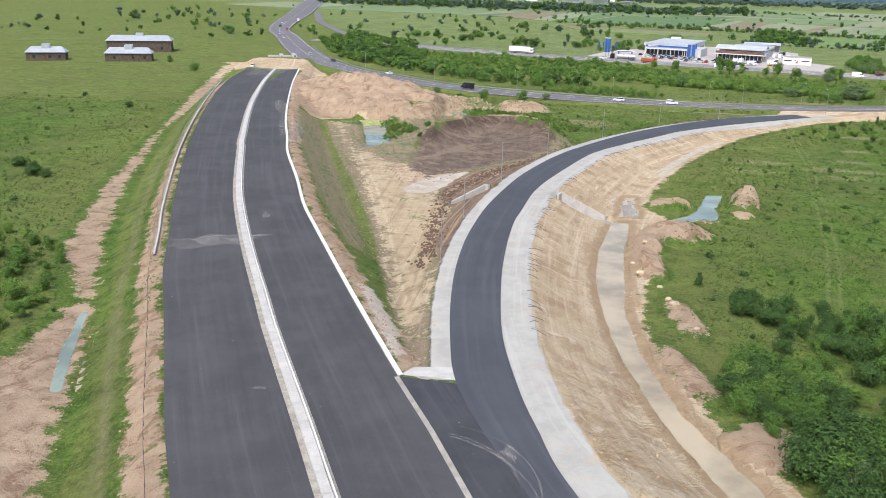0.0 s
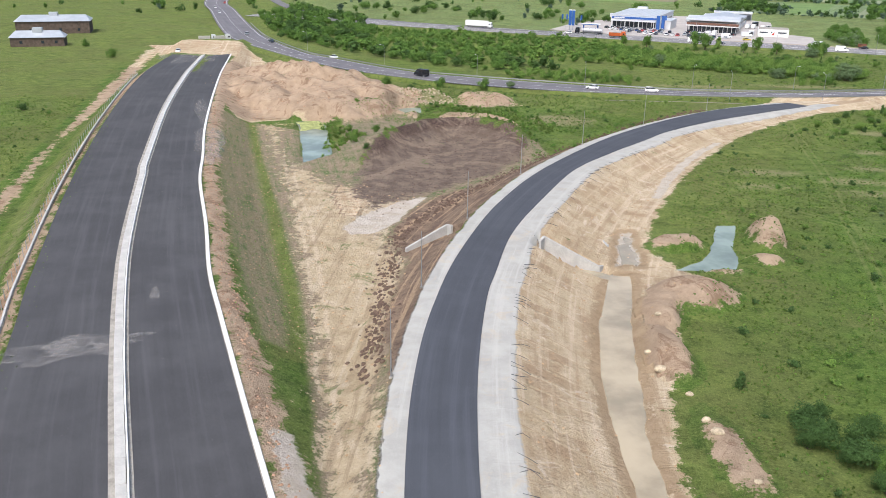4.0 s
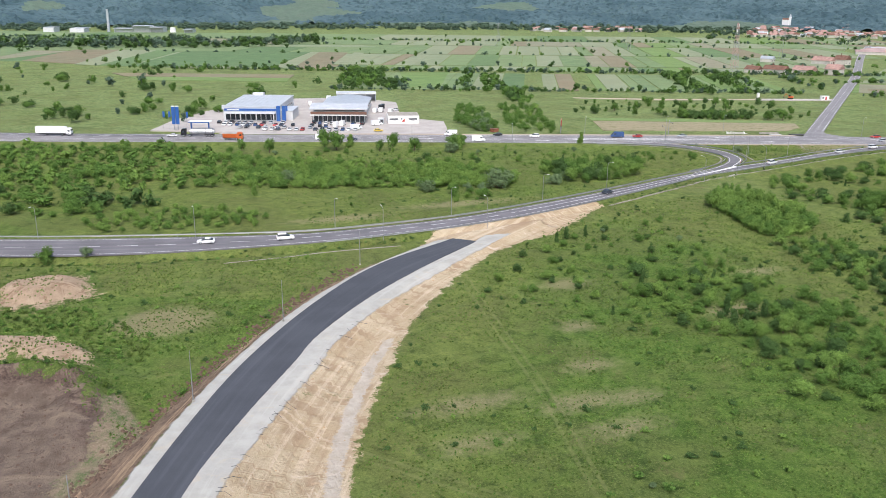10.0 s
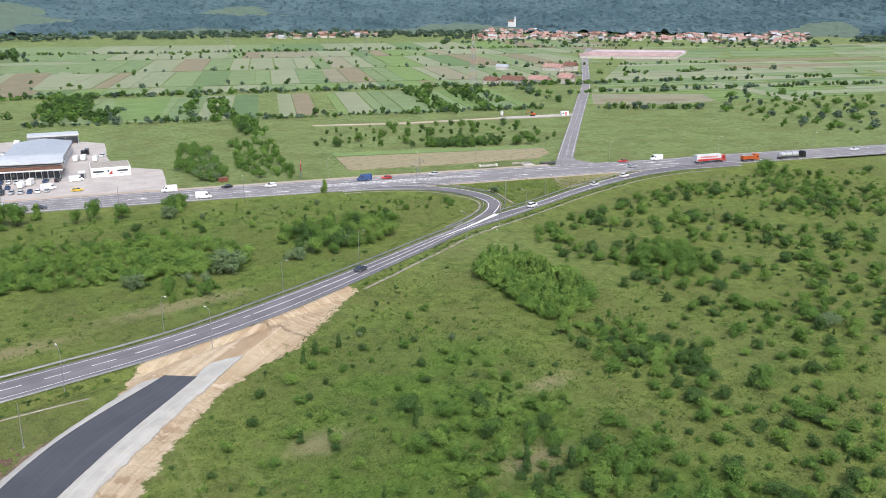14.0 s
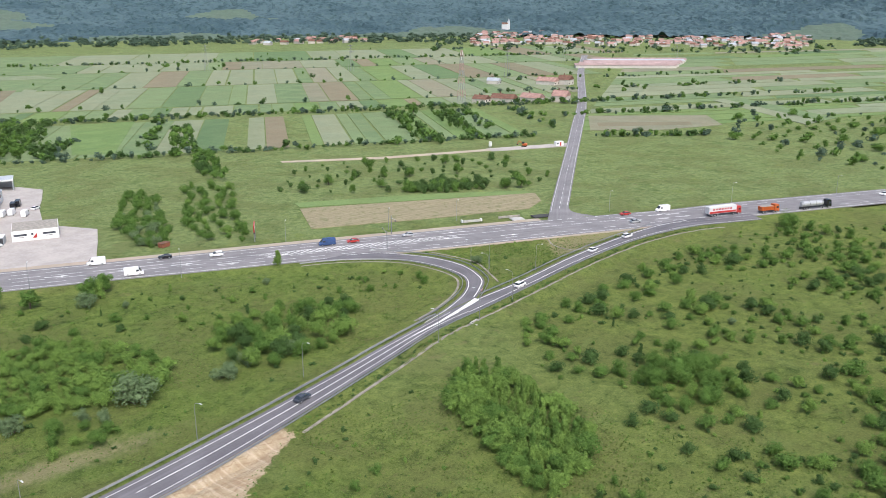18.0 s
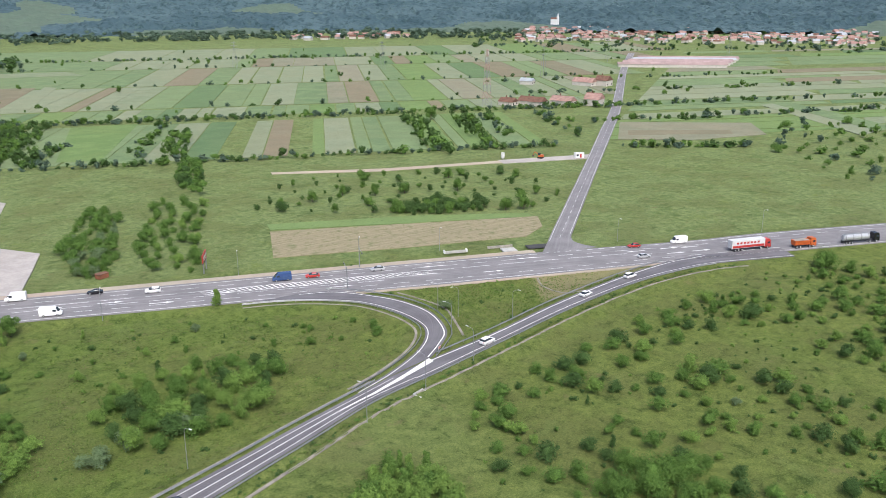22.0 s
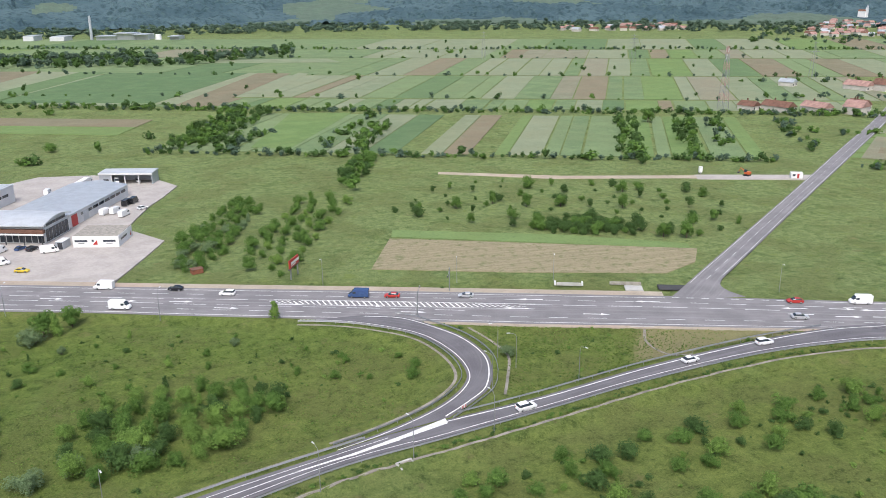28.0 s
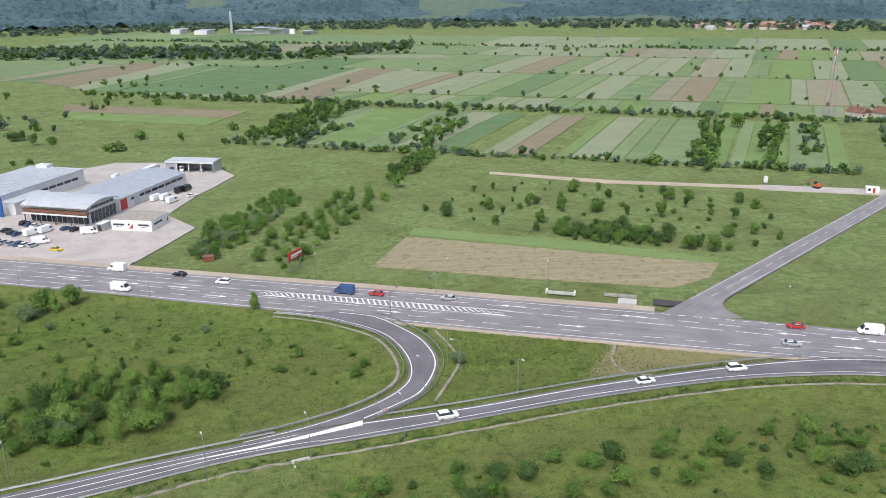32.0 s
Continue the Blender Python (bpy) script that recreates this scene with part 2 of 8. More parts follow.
    # dark specks stand in for fine shadows on the rough sand
    sand = n.mix(n.step(grain, 0.5, 0.7, 0, 0.5), sand, (0.29, 0.195, 0.12))
    sand = n.mix(n.step(fine, 0.54, 0.70, 0, 0.5), sand, (0.30, 0.205, 0.125))
    sand = n.mix(n.step(n.noise(0.2, 5, 0.7, p, dist=1.5), 0.56, 0.70, 0, 0.75), sand, (0.66, 0.57, 0.45))
    sand = n.mix(n.step(n.noise(0.17, 6, 0.75, p, dist=0.6), 0.63, 0.69, 0, 0.85), sand, (0.15, 0.165, 0.06))
    pink = n.mix(n.step(mid, 0.3, 0.7), (0.318, 0.236, 0.164), (0.432, 0.328, 0.230))
    # dark and pale patches stand in for the heaps' weak relief shading
    pink = n.mix(n.step(n.noise(0.16, 6, 0.75, p, dist=1.6), 0.50, 0.62, 0, 0.85), pink, (0.225, 0.146, 0.094))
    pink = n.mix(n.step(grain, 0.5, 0.78, 0, 0.6), pink, (0.17, 0.105, 0.07))
    pink = n.mix(n.step(n.noise(0.45, 5, 0.7, p), 0.56, 0.68, 0, 0.5), pink, (0.46, 0.34, 0.232))
    pink = n.mix(n.step(n.noise(0.07, 6, 0.75, p, dist=2.2), 0.54, 0.62, 0, 0.3), pink, (0.55, 0.44, 0.31))
    pink = n.mix(n.step(n.noise(0.21, 6, 0.75, p, dist=0.6), 0.62, 0.68, 0, 0.85), pink, (0.13, 0.165, 0.05))
    # trodden loam of the site tracks: duller, with ruts and weeds
    mp = n.add("ShaderNodeMapping", Vector=p, Rotation=(0, 0, radians(-19.3)), Scale=(0.7, 0.03, 1.0))
    lanes = n.noise(1.0, 5, 0.65, mp.outputs[0], dist=0.5)
    loam = n.mix(n.step(mid, 0.3, 0.7), (0.395, 0.315, 0.198), (0.520, 0.428, 0.290))
    loam = n.mix(n.step(n.noise(0.07, 6, 0.7, p, dist=1.6), 0.50, 0.60, 0, 0.45), loam, (0.300, 0.225, 0.145))
    loam = n.mix(n.step(n.noise(0.12, 5, 0.7, p, dist=1.2), 0.55, 0.66, 0, 0.7), loam, (0.56, 0.47, 0.345))
    loam = n.mix(n.math("MULTIPLY", tracks, 0.8), loam, (0.56, 0.465, 0.33))
    loam = n.mix(n.step(lanes, 0.52, 0.64, 0, 0.65), loam, (0.52, 0.44, 0.325))
    loam = n.mix(n.step(lanes, 0.46, 0.36, 0, 0.5), loam, (0.27, 0.20, 0.128))
    loam = n.mix(n.step(grain, 0.5, 0.72, 0, 0.5), loam, (0.21, 0.150, 0.095))
    loam = n.mix(n.step(n.noise(0.19, 6, 0.75, p, dist=0.6), 0.57, 0.65, 0, 0.8), loam, (0.135, 0.165, 0.062))
    sand = n.mix(n.step(sep.outputs["Z"], 1.2, 1.8), sand, pink)
    sand = n.mix(n.step(sep.outputs["Z"], 2.3, 2.7), sand, loam)
    gravel = n.mix(n.step(mid, 0.3, 0.7), (0.330, 0.325, 0.298), (0.395, 0.390, 0.360))
    gravel = n.mix(n.step(ruts, 0.5, 0.66, 0, 0.6), gravel, (0.44, 0.43, 0.40))
    gravel = n.mix(n.step(n.noise(0.25, 5, 0.7, p, dist=1.0), 0.54, 0.70, 0, 0.6), gravel, (0.43, 0.37, 0.285))
    gravel = n.mix(n.step(grain, 0.5, 0.75, 0, 0.22), gravel, (0.42, 0.39, 0.34))
    scarp = n.math("ADD", sep.outputs["Z"], n.math("MULTIPLY", n.math("SUBTRACT", n.noise(0.3, 5, 0.7, p, dist=1.0), 0.5), 0.9))
    dark = n.mix(n.step(mid, 0.3, 0.7), (0.118, 0.090, 0.070), (0.205, 0.158, 0.122))
    dark = n.mix(n.step(scarp, 0.25, 0.75), dark, n.mix(n.step(fine, 0.35, 0.65), (0.062, 0.043, 0.036), (0.125, 0.088, 0.072)))
    dark = n.mix(n.step(n.noise(0.5, 5, 0.7, p, dist=1.2), 0.54, 0.66, 0, 0.7), dark, (0.085, 0.060, 0.047))
    dark = n.mix(n.step(n.noise(0.055, 6, 0.7, p, dist=2.5), 0.50, 0.60, 0, 0.45), dark, (0.30, 0.235, 0.175))
    dark = n.mix(n.step(n.noise(0.14, 6, 0.75, p), 0.63, 0.68, 0, 0.8), dark, (0.12, 0.16, 0.05))
    brown = n.mix(n.step(mid, 0.35, 0.65), (0.150, 0.106, 0.078), (0.265, 0.192, 0.136))
    brown = n.mix(n.step(fine, 0.48, 0.68, 0, 0.7), brown, (0.075, 0.050, 0.038))
    brown = n.mix(n.step(ruts, 0.52, 0.62, 0, 0.85), brown, n.mix(n.step(fine, 0.3, 0.7), (0.46, 0.34, 0.22), (0.30, 0.21, 0.14)))
    mud = n.mix(n.step(mid, 0.3, 0.7), (0.56, 0.515, 0.45), (0.44, 0.385, 0.31))
    wet = n.mix(n.step(mid, 0.3, 0.7), (0.30, 0.215, 0.130), (0.41, 0.310, 0.200))
    c = n.mix(zone(sa.outputs["Red"], 0.05, 1.4, 0.35), g, sand)
    c = n.mix(zone(sa.outputs["Blue"], 0.06, 1.4, 0.8), c, dark)
    c = n.mix(zone(za.outputs["Alpha"], 0.06, 1.2, 0.5), c, brown)
    c = n.mix(zone(zb.outputs["Alpha"], 0.07, 1.0), c, wet)
    c = n.mix(zone(sb.outputs["Blue"], 0.05, 0.8), c, mud)
    hard = zone(sa.outputs["Green"], 0.03, 0.35)
    c = n.mix(hard, c, gravel)
    n.colour(c)
    h = n.math("ADD", n.math("MULTIPLY", n.math("MULTIPLY", rills, -1.3), n.math("MULTIPLY", n.step(sa.outputs["Red"], 0.45, 0.6), n.step(sep.outputs["Z"], 1.6, 1.1))), n.math("ADD", n.math("MULTIPLY", grain, 0.5), n.math("ADD", fine, n.math("MULTIPLY", mid, 1.5))))
    h = n.math("MULTIPLY", h, n.math("SUBTRACT", 1.0, n.math("MULTIPLY", hard, 0.88)))
    n.bump(h, 1.0, 0.35)
    return n.m


def foliage(name, lo, hi, warm):
    n = Nodes(name, 0.85, 0, 0.06)
    oi = n.add("ShaderNodeObjectInfo")
    geo = n.add("ShaderNodeNewGeometry")
    c = n.mix(n.math("MULTIPLY_ADD", geo.outputs["Random Per Island"], 0.5, 0.3), lo, hi)
    c = n.mix(n.math("MULTIPLY", oi.outputs["Random"], 0.6), c, warm)
    c = n.mix(n.step(n.noise(0.13, 3), 0.45, 0.7, 0, 0.55), c, tuple(x * 1.35 for x in warm))
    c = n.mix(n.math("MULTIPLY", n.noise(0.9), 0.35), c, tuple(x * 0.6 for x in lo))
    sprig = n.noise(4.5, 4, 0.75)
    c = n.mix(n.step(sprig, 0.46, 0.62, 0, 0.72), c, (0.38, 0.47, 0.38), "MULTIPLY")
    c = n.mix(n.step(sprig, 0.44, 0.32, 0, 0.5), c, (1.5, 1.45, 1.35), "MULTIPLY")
    n.colour(c)
    n.bump(sprig, 0.9, 0.25)
    return n.m


def crop(name, a, b, rows=0.25):
    n = Nodes(name, 0.95, 0, 0.1)
    p = n.where()
    oi = n.add("ShaderNodeObjectInfo")
    c = n.mix(oi.outputs["Random"], a, b)
    c = n.mix(n.step(n.noise(0.06, 5, 0.65, p), 0.4, 0.65, 0, 0.5), c, tuple(x * 1.2 for x in b))
    c = n.mix(n.step(n.noise(0.02, 5, 0.7, p, dist=1.0), 0.42, 0.62, 0, 0.5), c, (a[0] * 1.25, a[1] * 1.08, a[2] * 1.1))
    c = n.mix(n.step(n.noise(0.3, 5, 0.75, p), 0.5, 0.72, 0, rows), c, tuple(x * 0.45 for x in a))
    c = n.mix(n.step(n.noise(1.2, 5, 0.75, p), 0.45, 0.8, 0, 0.5), c, tuple(x * 0.6 for x in a))
    n.colour(c)
    n.bump(n.noise(2.0, 4, 0.7, p), 0.7, 0.3)
    return n.m


def rowed(name, a, b, green):
    """Stubble in rows along the road, with weeds coming through."""
    n = Nodes(name, 0.95, 0, 0.1)
    p = n.where()
    mp = n.add("ShaderNodeMapping", Vector=p, Rotation=(0, 0, radians(20)), Scale=(0.03, 0.75, 1.0))
    rows = n.noise(1.0, 5, 0.7, mp.outputs[0])
    c = n.mix(n.step(rows, 0.35, 0.65), a, b)
    c = n.mix(n.step(n.noise(0.3, 6, 0.75, p), 0.50, 0.64, 0, 0.7), c, green)
    c = n.mix(n.step(n.noise(1.6, 4, 0.75, p), 0.48, 0.75, 0, 0.6), c, tuple(x * 0.5 for x in a))
    n.colour(c)
    return n.m


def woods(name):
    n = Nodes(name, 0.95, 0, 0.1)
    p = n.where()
    # blue in these greens is distance haze put into the base colour
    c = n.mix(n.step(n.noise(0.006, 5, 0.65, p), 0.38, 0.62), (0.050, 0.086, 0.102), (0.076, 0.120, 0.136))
    # dark and pale flecks stand in for shading between the crowns
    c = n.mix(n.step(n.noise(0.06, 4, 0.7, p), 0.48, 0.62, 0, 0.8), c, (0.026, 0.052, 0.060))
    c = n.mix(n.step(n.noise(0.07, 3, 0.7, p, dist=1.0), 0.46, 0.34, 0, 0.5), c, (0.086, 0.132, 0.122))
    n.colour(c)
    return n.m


def water(name, col, rough=0.12):
    n = Nodes(name, rough, 0, 0.5)
    n.colour(n.mix(n.step(n.noise(0.12, 5), 0.35, 0.65), col, tuple(x * 0.62 for x in col)))
    n.bump(n.noise(3.0, 2), 0.04, 0.02)
    return n.m


MAT = dict(
    ground=ground_material(),
    asphalt_new=asphalt("fresh_black_asphalt", (0.047, 0.047, 0.050), (0.066, 0.066, 0.069), 0, 0.3),
    asphalt_ramp=asphalt("fresh_ramp_asphalt", (0.050, 0.054, 0.064), (0.062, 0.067, 0.078), 31, 0.1),
    asphalt_join=asphalt("dark_apron_asphalt", (0.034, 0.036, 0.042), (0.052, 0.054, 0.060), 12, 0.5),
    asphalt_old=asphalt("worn_grey_asphalt", (0.112, 0.107, 0.116), (0.152, 0.146, 0.156), 57, 0.2),
    asphalt_main=asphalt("pale_worn_asphalt", (0.162, 0.156, 0.162), (0.220, 0.211, 0.215), 83, 0.2),
    line=plain("road_line_paint", (0.70, 0.70, 0.68), 0.6, vary=0.22, scale=0.9),
    concrete=plain("pale_concrete", (0.426, 0.418, 0.395), 0.85, vary=0.12, scale=0.7),
    concrete_dark=plain("weathered_concrete", (0.30, 0.28, 0.245), 0.9, vary=0.25, scale=0.9),
    concrete_old=plain("old_soiled_concrete", (0.245, 0.225, 0.192), 0.92, vary=0.3, scale=0.5),
    yard=plain("pale_concrete_yard", (0.391, 0.361, 0.336), 0.9, vary=0.12, scale=0.12),
    steel=plain("galvanised_steel", (0.30, 0.31, 0.32), 0.5, 0.6, 0.5, 0.08),
    white=plain("white_paint", (0.702, 0.702, 0.693), 0.5, vary=0.05),
    offwhite=plain("off_white_cladding", (0.581, 0.590, 0.598), 0.5, vary=0.06, scale=0.3),
    greymetal=plain("grey_roof_sheet", (0.44, 0.47, 0.50), 0.45, 0.3, 0.4, 0.1, 0.3),
    palemetal=plain("pale_roof_sheet", (0.510, 0.535, 0.561), 0.45, 0.2, 0.4, 0.1, 0.3),
    blue=plain("blue_panel", (0.03, 0.10, 0.33), 0.4, vary=0.06),
    darkpanel=plain("dark_grey_panel", (0.05, 0.052, 0.058), 0.45, vary=0.15),
    glass=plain("dark_window_glass", (0.03, 0.04, 0.05), 0.08, 0, 0.6, 0.2),
    red=plain("red_paint", (0.42, 0.04, 0.035), 0.4, vary=0.08),
    orange=plain("orange_truck_paint", (0.48, 0.11, 0.03), 0.45, vary=0.1),
    rust=plain("rusty_red_sheet", (0.22, 0.085, 0.05), 0.8, vary=0.3, scale=0.8),
    yellow=plain("yellow_paint", (0.6, 0.45, 0.05), 0.4, vary=0.06),
    black=plain("black_rubber", (0.018, 0.018, 0.02), 0.8, vary=0.2),
    carblack=plain("black_car_paint", (0.015, 0.016, 0.02), 0.2, 0, 0.6),
    cargrey=plain("dark_grey_car_paint", (0.07, 0.08, 0.10), 0.25, 0.2, 0.6),
    carsilver=plain("silver_car_paint", (0.5, 0.51, 0.53), 0.3, 0.4, 0.6),
    carwhite=plain("white_car_paint", (0.8, 0.8, 0.8), 0.25, 0, 0.6, 0.03),
    carblue=plain("blue_car_paint", (0.04, 0.08, 0.2), 0.25, 0.1, 0.6),
    terracotta=plain("terracotta_roof_tiles", (0.33, 0.205, 0.175), 0.85, vary=0.25, scale=0.4),
    brownroof=plain("brown_roof_tiles", (0.16, 0.085, 0.06), 0.85, vary=0.25, scale=0.4),
    plaster=plain("pale_house_plaster", (0.52, 0.49, 0.45), 0.9, vary=0.12, scale=0.4),
    bark=plain("grey_brown_bark", (0.10, 0.075, 0.055), 0.95, vary=0.3, scale=4),
    # leaf lo tone is deepened to stand in for shaded bush sides
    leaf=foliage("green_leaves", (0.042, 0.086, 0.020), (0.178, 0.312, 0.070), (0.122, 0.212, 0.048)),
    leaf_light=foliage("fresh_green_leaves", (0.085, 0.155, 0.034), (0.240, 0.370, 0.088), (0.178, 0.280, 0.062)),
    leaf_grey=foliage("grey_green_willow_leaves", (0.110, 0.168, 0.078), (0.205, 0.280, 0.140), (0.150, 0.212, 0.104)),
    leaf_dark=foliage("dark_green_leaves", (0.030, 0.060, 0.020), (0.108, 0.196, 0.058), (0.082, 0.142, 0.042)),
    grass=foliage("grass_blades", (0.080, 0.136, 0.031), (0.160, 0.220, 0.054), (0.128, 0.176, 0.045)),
    forest=woods("hazy_wooded_hillside"),
    # pale blue lift in far leaves stands in for distance haze
    farleaf=foliage("hazy_far_leaves", (0.066, 0.112, 0.084), (0.125, 0.180, 0.120), (0.100, 0.148, 0.104)),
    stubble=rowed("dry_stubble_rows", (0.24, 0.215, 0.135), (0.31, 0.265, 0.175), (0.13, 0.155, 0.06)),
    # clearings take the same haze cast in their colour
    hillmeadow=crop("hazy_hill_meadow", (0.085, 0.125, 0.098), (0.110, 0.152, 0.112)),
    # crop colours carry added blue as painted distance haze
    crop_green=crop("green_crop", (0.138, 0.200, 0.098), (0.178, 0.240, 0.117)),
    crop_dark=crop("dark_green_crop", (0.100, 0.164, 0.078), (0.132, 0.198, 0.090)),
    crop_pale=crop("pale_ripening_crop", (0.190, 0.232, 0.140), (0.232, 0.262, 0.169)),
    crop_tan=crop("dry_stubble", (0.200, 0.208, 0.140), (0.235, 0.232, 0.162)),
    crop_soil=crop("ploughed_soil", (0.185, 0.172, 0.112), (0.212, 0.192, 0.128)),
    crop_lush=crop("lush_green_meadow", (0.130, 0.205, 0.073), (0.165, 0.235, 0.089)),
    sandstrip=crop("bare_sandy_strip", (0.360, 0.312, 0.245), (0.430, 0.380, 0.305)),
    scum=plain("yellow_green_scum", (0.30, 0.33, 0.12), 0.8, vary=0.4, scale=1.2),
    muddywater=water("muddy_ditch_water", (0.42, 0.355, 0.245), 0.12),
    # murky green base, lightened to stand in for reflected sky
    pondwater=water("green_pond_water", (0.25, 0.305, 0.25), 0.08),
)


# ---- plan lines ----
def smooth(points, step=2.0):
    """A smooth line through plan points, evenly spaced."""
    p = np.array(points, float)
    q = np.vstack([2 * p[0] - p[1], p, 2 * p[-1] - p[-2]])
    out = []
    for i in range(1, len(q) - 2):
        a, b, c, d = q[i - 1 : i + 3]
        for t in np.linspace(0, 1, 12, endpoint=False)[:, None]:
            out.append((0.5 * (2 * b + (c - a) * t + (2 * a - 5 * b + 4 * c - d) * t**2 + (3 * b - a - 3 * c + d) * t**3)).ravel())
    out.append(q[-2])
    return even(np.array(out), step)


def even(p, step):
    s = np.r_[0, np.cumsum(np.linalg.norm(np.diff(p[:, :2], axis=0), axis=1))]
    n = max(2, int(round(s[-1] / step)) + 1)
    u = np.linspace(0, s[-1], n)
    return np.stack([np.interp(u, s, p[:, k]) for k in range(p.shape[1])], 1)


def normals(p):
    t = np.gradient(p[:, :2], axis=0)
    t /= np.linalg.norm(t, axis=1)[:, None] + 1e-9
    return np.stack([t[:, 1], -t[:, 0]], 1)  # to the right of the way


def shifted(p, d):
    q = np.array(p, float).copy()
    q[:, :2] += normals(q) * d
    return q


HW_L = smooth([(-9, -30), (-24.9, 3.3), (-30.4, 14.5), (-42.1, 40.2), (-48.8, 54.7), (-56.8, 75), (-62.8, 89.7), (-80.2, 137), (-99, 195), (-116, 256), (-130, 322)])
HW_C = smooth([(3, -27), (-11.9, 4.6), (-17.4, 16.4), (-27.2, 37), (-31.5, 46.6), (-40.6, 67), (-49.8, 89), (-56.8, 107.5), (-68.3, 141.2), (-72.6, 153.9), (-92.3, 220), (-117, 320)])
HW_R = smooth([(15, -24), (-0.6, 7.3), (-5.2, 17.6), (-10.4, 28), (-21.3, 51.8), (-34.2, 81), (-40, 94.6), (-46.9, 113.8), (-56.5, 139), (-62.3, 157.8), (-72, 188.5), (-87.8, 246), (-109, 330)])
RA_R = smooth([(26, -24), (9, 7), (4.5, 19.8), (2.2, 29), (0, 41.9), (-1.1, 60), (-1.2, 75.3), (-0.6, 90), (0.4, 98), (3, 115.7), (9.4, 137.8), (17, 159.6), (26.6, 177.5), (37.2, 195), (44, 206.5), (58, 223.5), (75, 240), (96.8, 257.6)])
RA_L = smooth([(6, 4), (-3.2, 24.9), (-6.1, 39.7), (-7.8, 58), (-8.1, 74), (-7.4, 87), (-5.7, 102), (-2.0, 121.2), (2, 136), (7.9, 152.8), (19.4, 178.5), (31.5, 201.1), (48, 225.2), (67.1, 246.2), (92, 262)])
OLD_N = smooth([(-345, 1290), (-257, 895), (-205, 640), (-171, 545), (-130, 440), (-110, 395), (-82.7, 350), (-67, 335), (-36, 307.5), (-11, 296), (21.5, 286.4), (55, 278.8), (77, 278.7), (104, 281.4), (139.3, 290.8), (171, 300.8), (189, 307), (215, 315.2)])
OLD_S = smooth([(-376, 1290), (-282, 890), (-222, 636), (-185, 535), (-142, 424), (-121, 384), (-88, 340), (-60, 309), (-34, 291.5), (-10.4, 280), (20.7, 272.3), (54, 269), (74.4, 269.5), (100, 272.2), (133, 280.5), (181, 298), (204.7, 307), (226, 311.7), (250, 317.3), (276.7, 323.6), (305.5, 328.2), (327, 328.6), (345, 326), (372, 316)])
LOOP_IN = smooth([(204.9, 378.4), (213, 375.6), (222, 370.6), (232.5, 361.3), (237.4, 349.3), (238.2, 338.4), (235.3, 331), (227.6, 323.6), (215.6, 317), (205, 313)])
LOOP_OUT = smooth([(222, 377.5), (231.1, 373.6), (237.6, 366), (243.4, 355.9), (245.4, 343.2), (241.4, 330), (235, 323.4), (228.7, 318.6)])
WRAMP = smooth([(-256, 913), (-210, 749), (-179, 663), (-134, 562), (-83, 511), (-28, 480), (33, 456)])
MAIN_N = smooth([(-150, 534), (-129, 526.4), (-26, 483), (33, 461), (83, 443.5), (120, 432), (158, 418.8), (193, 406.8), (236.5, 392), (281, 376.4), (309, 366.5), (357.7, 348), (389, 338.5), (461.6, 311.4), (620, 252), (900, 150)])
MAIN_S = smooth([(-156, 512), (-135, 505), (-30, 461), (30, 440), (80, 424.2), (114.6, 412.4), (152.4, 399.5), (175, 391), (205, 380.2), (233, 370.2), (261, 360), (287.5, 351), (313, 342.2), (346, 331), (434.6, 298.9), (600, 238), (890, 132)])
SIDE_L = smooth([(305, 366), (311, 371), (338.8, 395.6), (417.4, 463.6), (505, 540), (594, 617.5), (753.6, 765.4), (850, 853), (1000, 985)])
SIDE_R = smooth([(326, 361), (324, 368), (327, 375), (342.5, 389), (422.6, 458.6), (509, 533), (598.5, 611.5), (759, 760), (855, 847), (1006, 979)])


def mid(a, b, step=3.0):
    n = 60
    return even((even(a, 1)[np.linspace(0, len(even(a, 1)) - 1, n).astype(int)] + even(b, 1)[np.linspace(0, len(even(b, 1)) - 1, n).astype(int)]) / 2, step)


RA_C = mid(RA_L, RA_R[8:])
OLD_C = mid(OLD_N, OLD_S[: len(OLD_S) - 80])
MAIN_C = mid(MAIN_N, MAIN_S)
HW_Z = 4.6


def ramp_z(y):
    return np.interp(y, [-40, 0, 125, 155, 185, 215, 240, 258, 275], [HW_Z, HW_Z, 4.6, 4.3, 3.2, 2.0, 1.1, 0.75, 0.95])


def hw_z(y):
    return np.interp(y, [0, 270, 340], [HW_Z, HW_Z, 2.2])


def near_line(x, y, line):
    """Distance to a line, signed way to its right, and its nearest index."""
    best = np.full(x.shape, 1e9)
    idx = np.zeros(x.shape, int)
    for i, (a, b) in enumerate(line[:, :2]):
        d = (x - a) ** 2 + (y - b) ** 2
        m = d < best
        best[m], idx[m] = d[m], i
    nrm = normals(line)
    q = line[idx]
    lat = (x - q[:, 0]) * nrm[idx, 0] + (y - q[:, 1]) * nrm[idx, 1]
    return np.sqrt(best), lat, idx


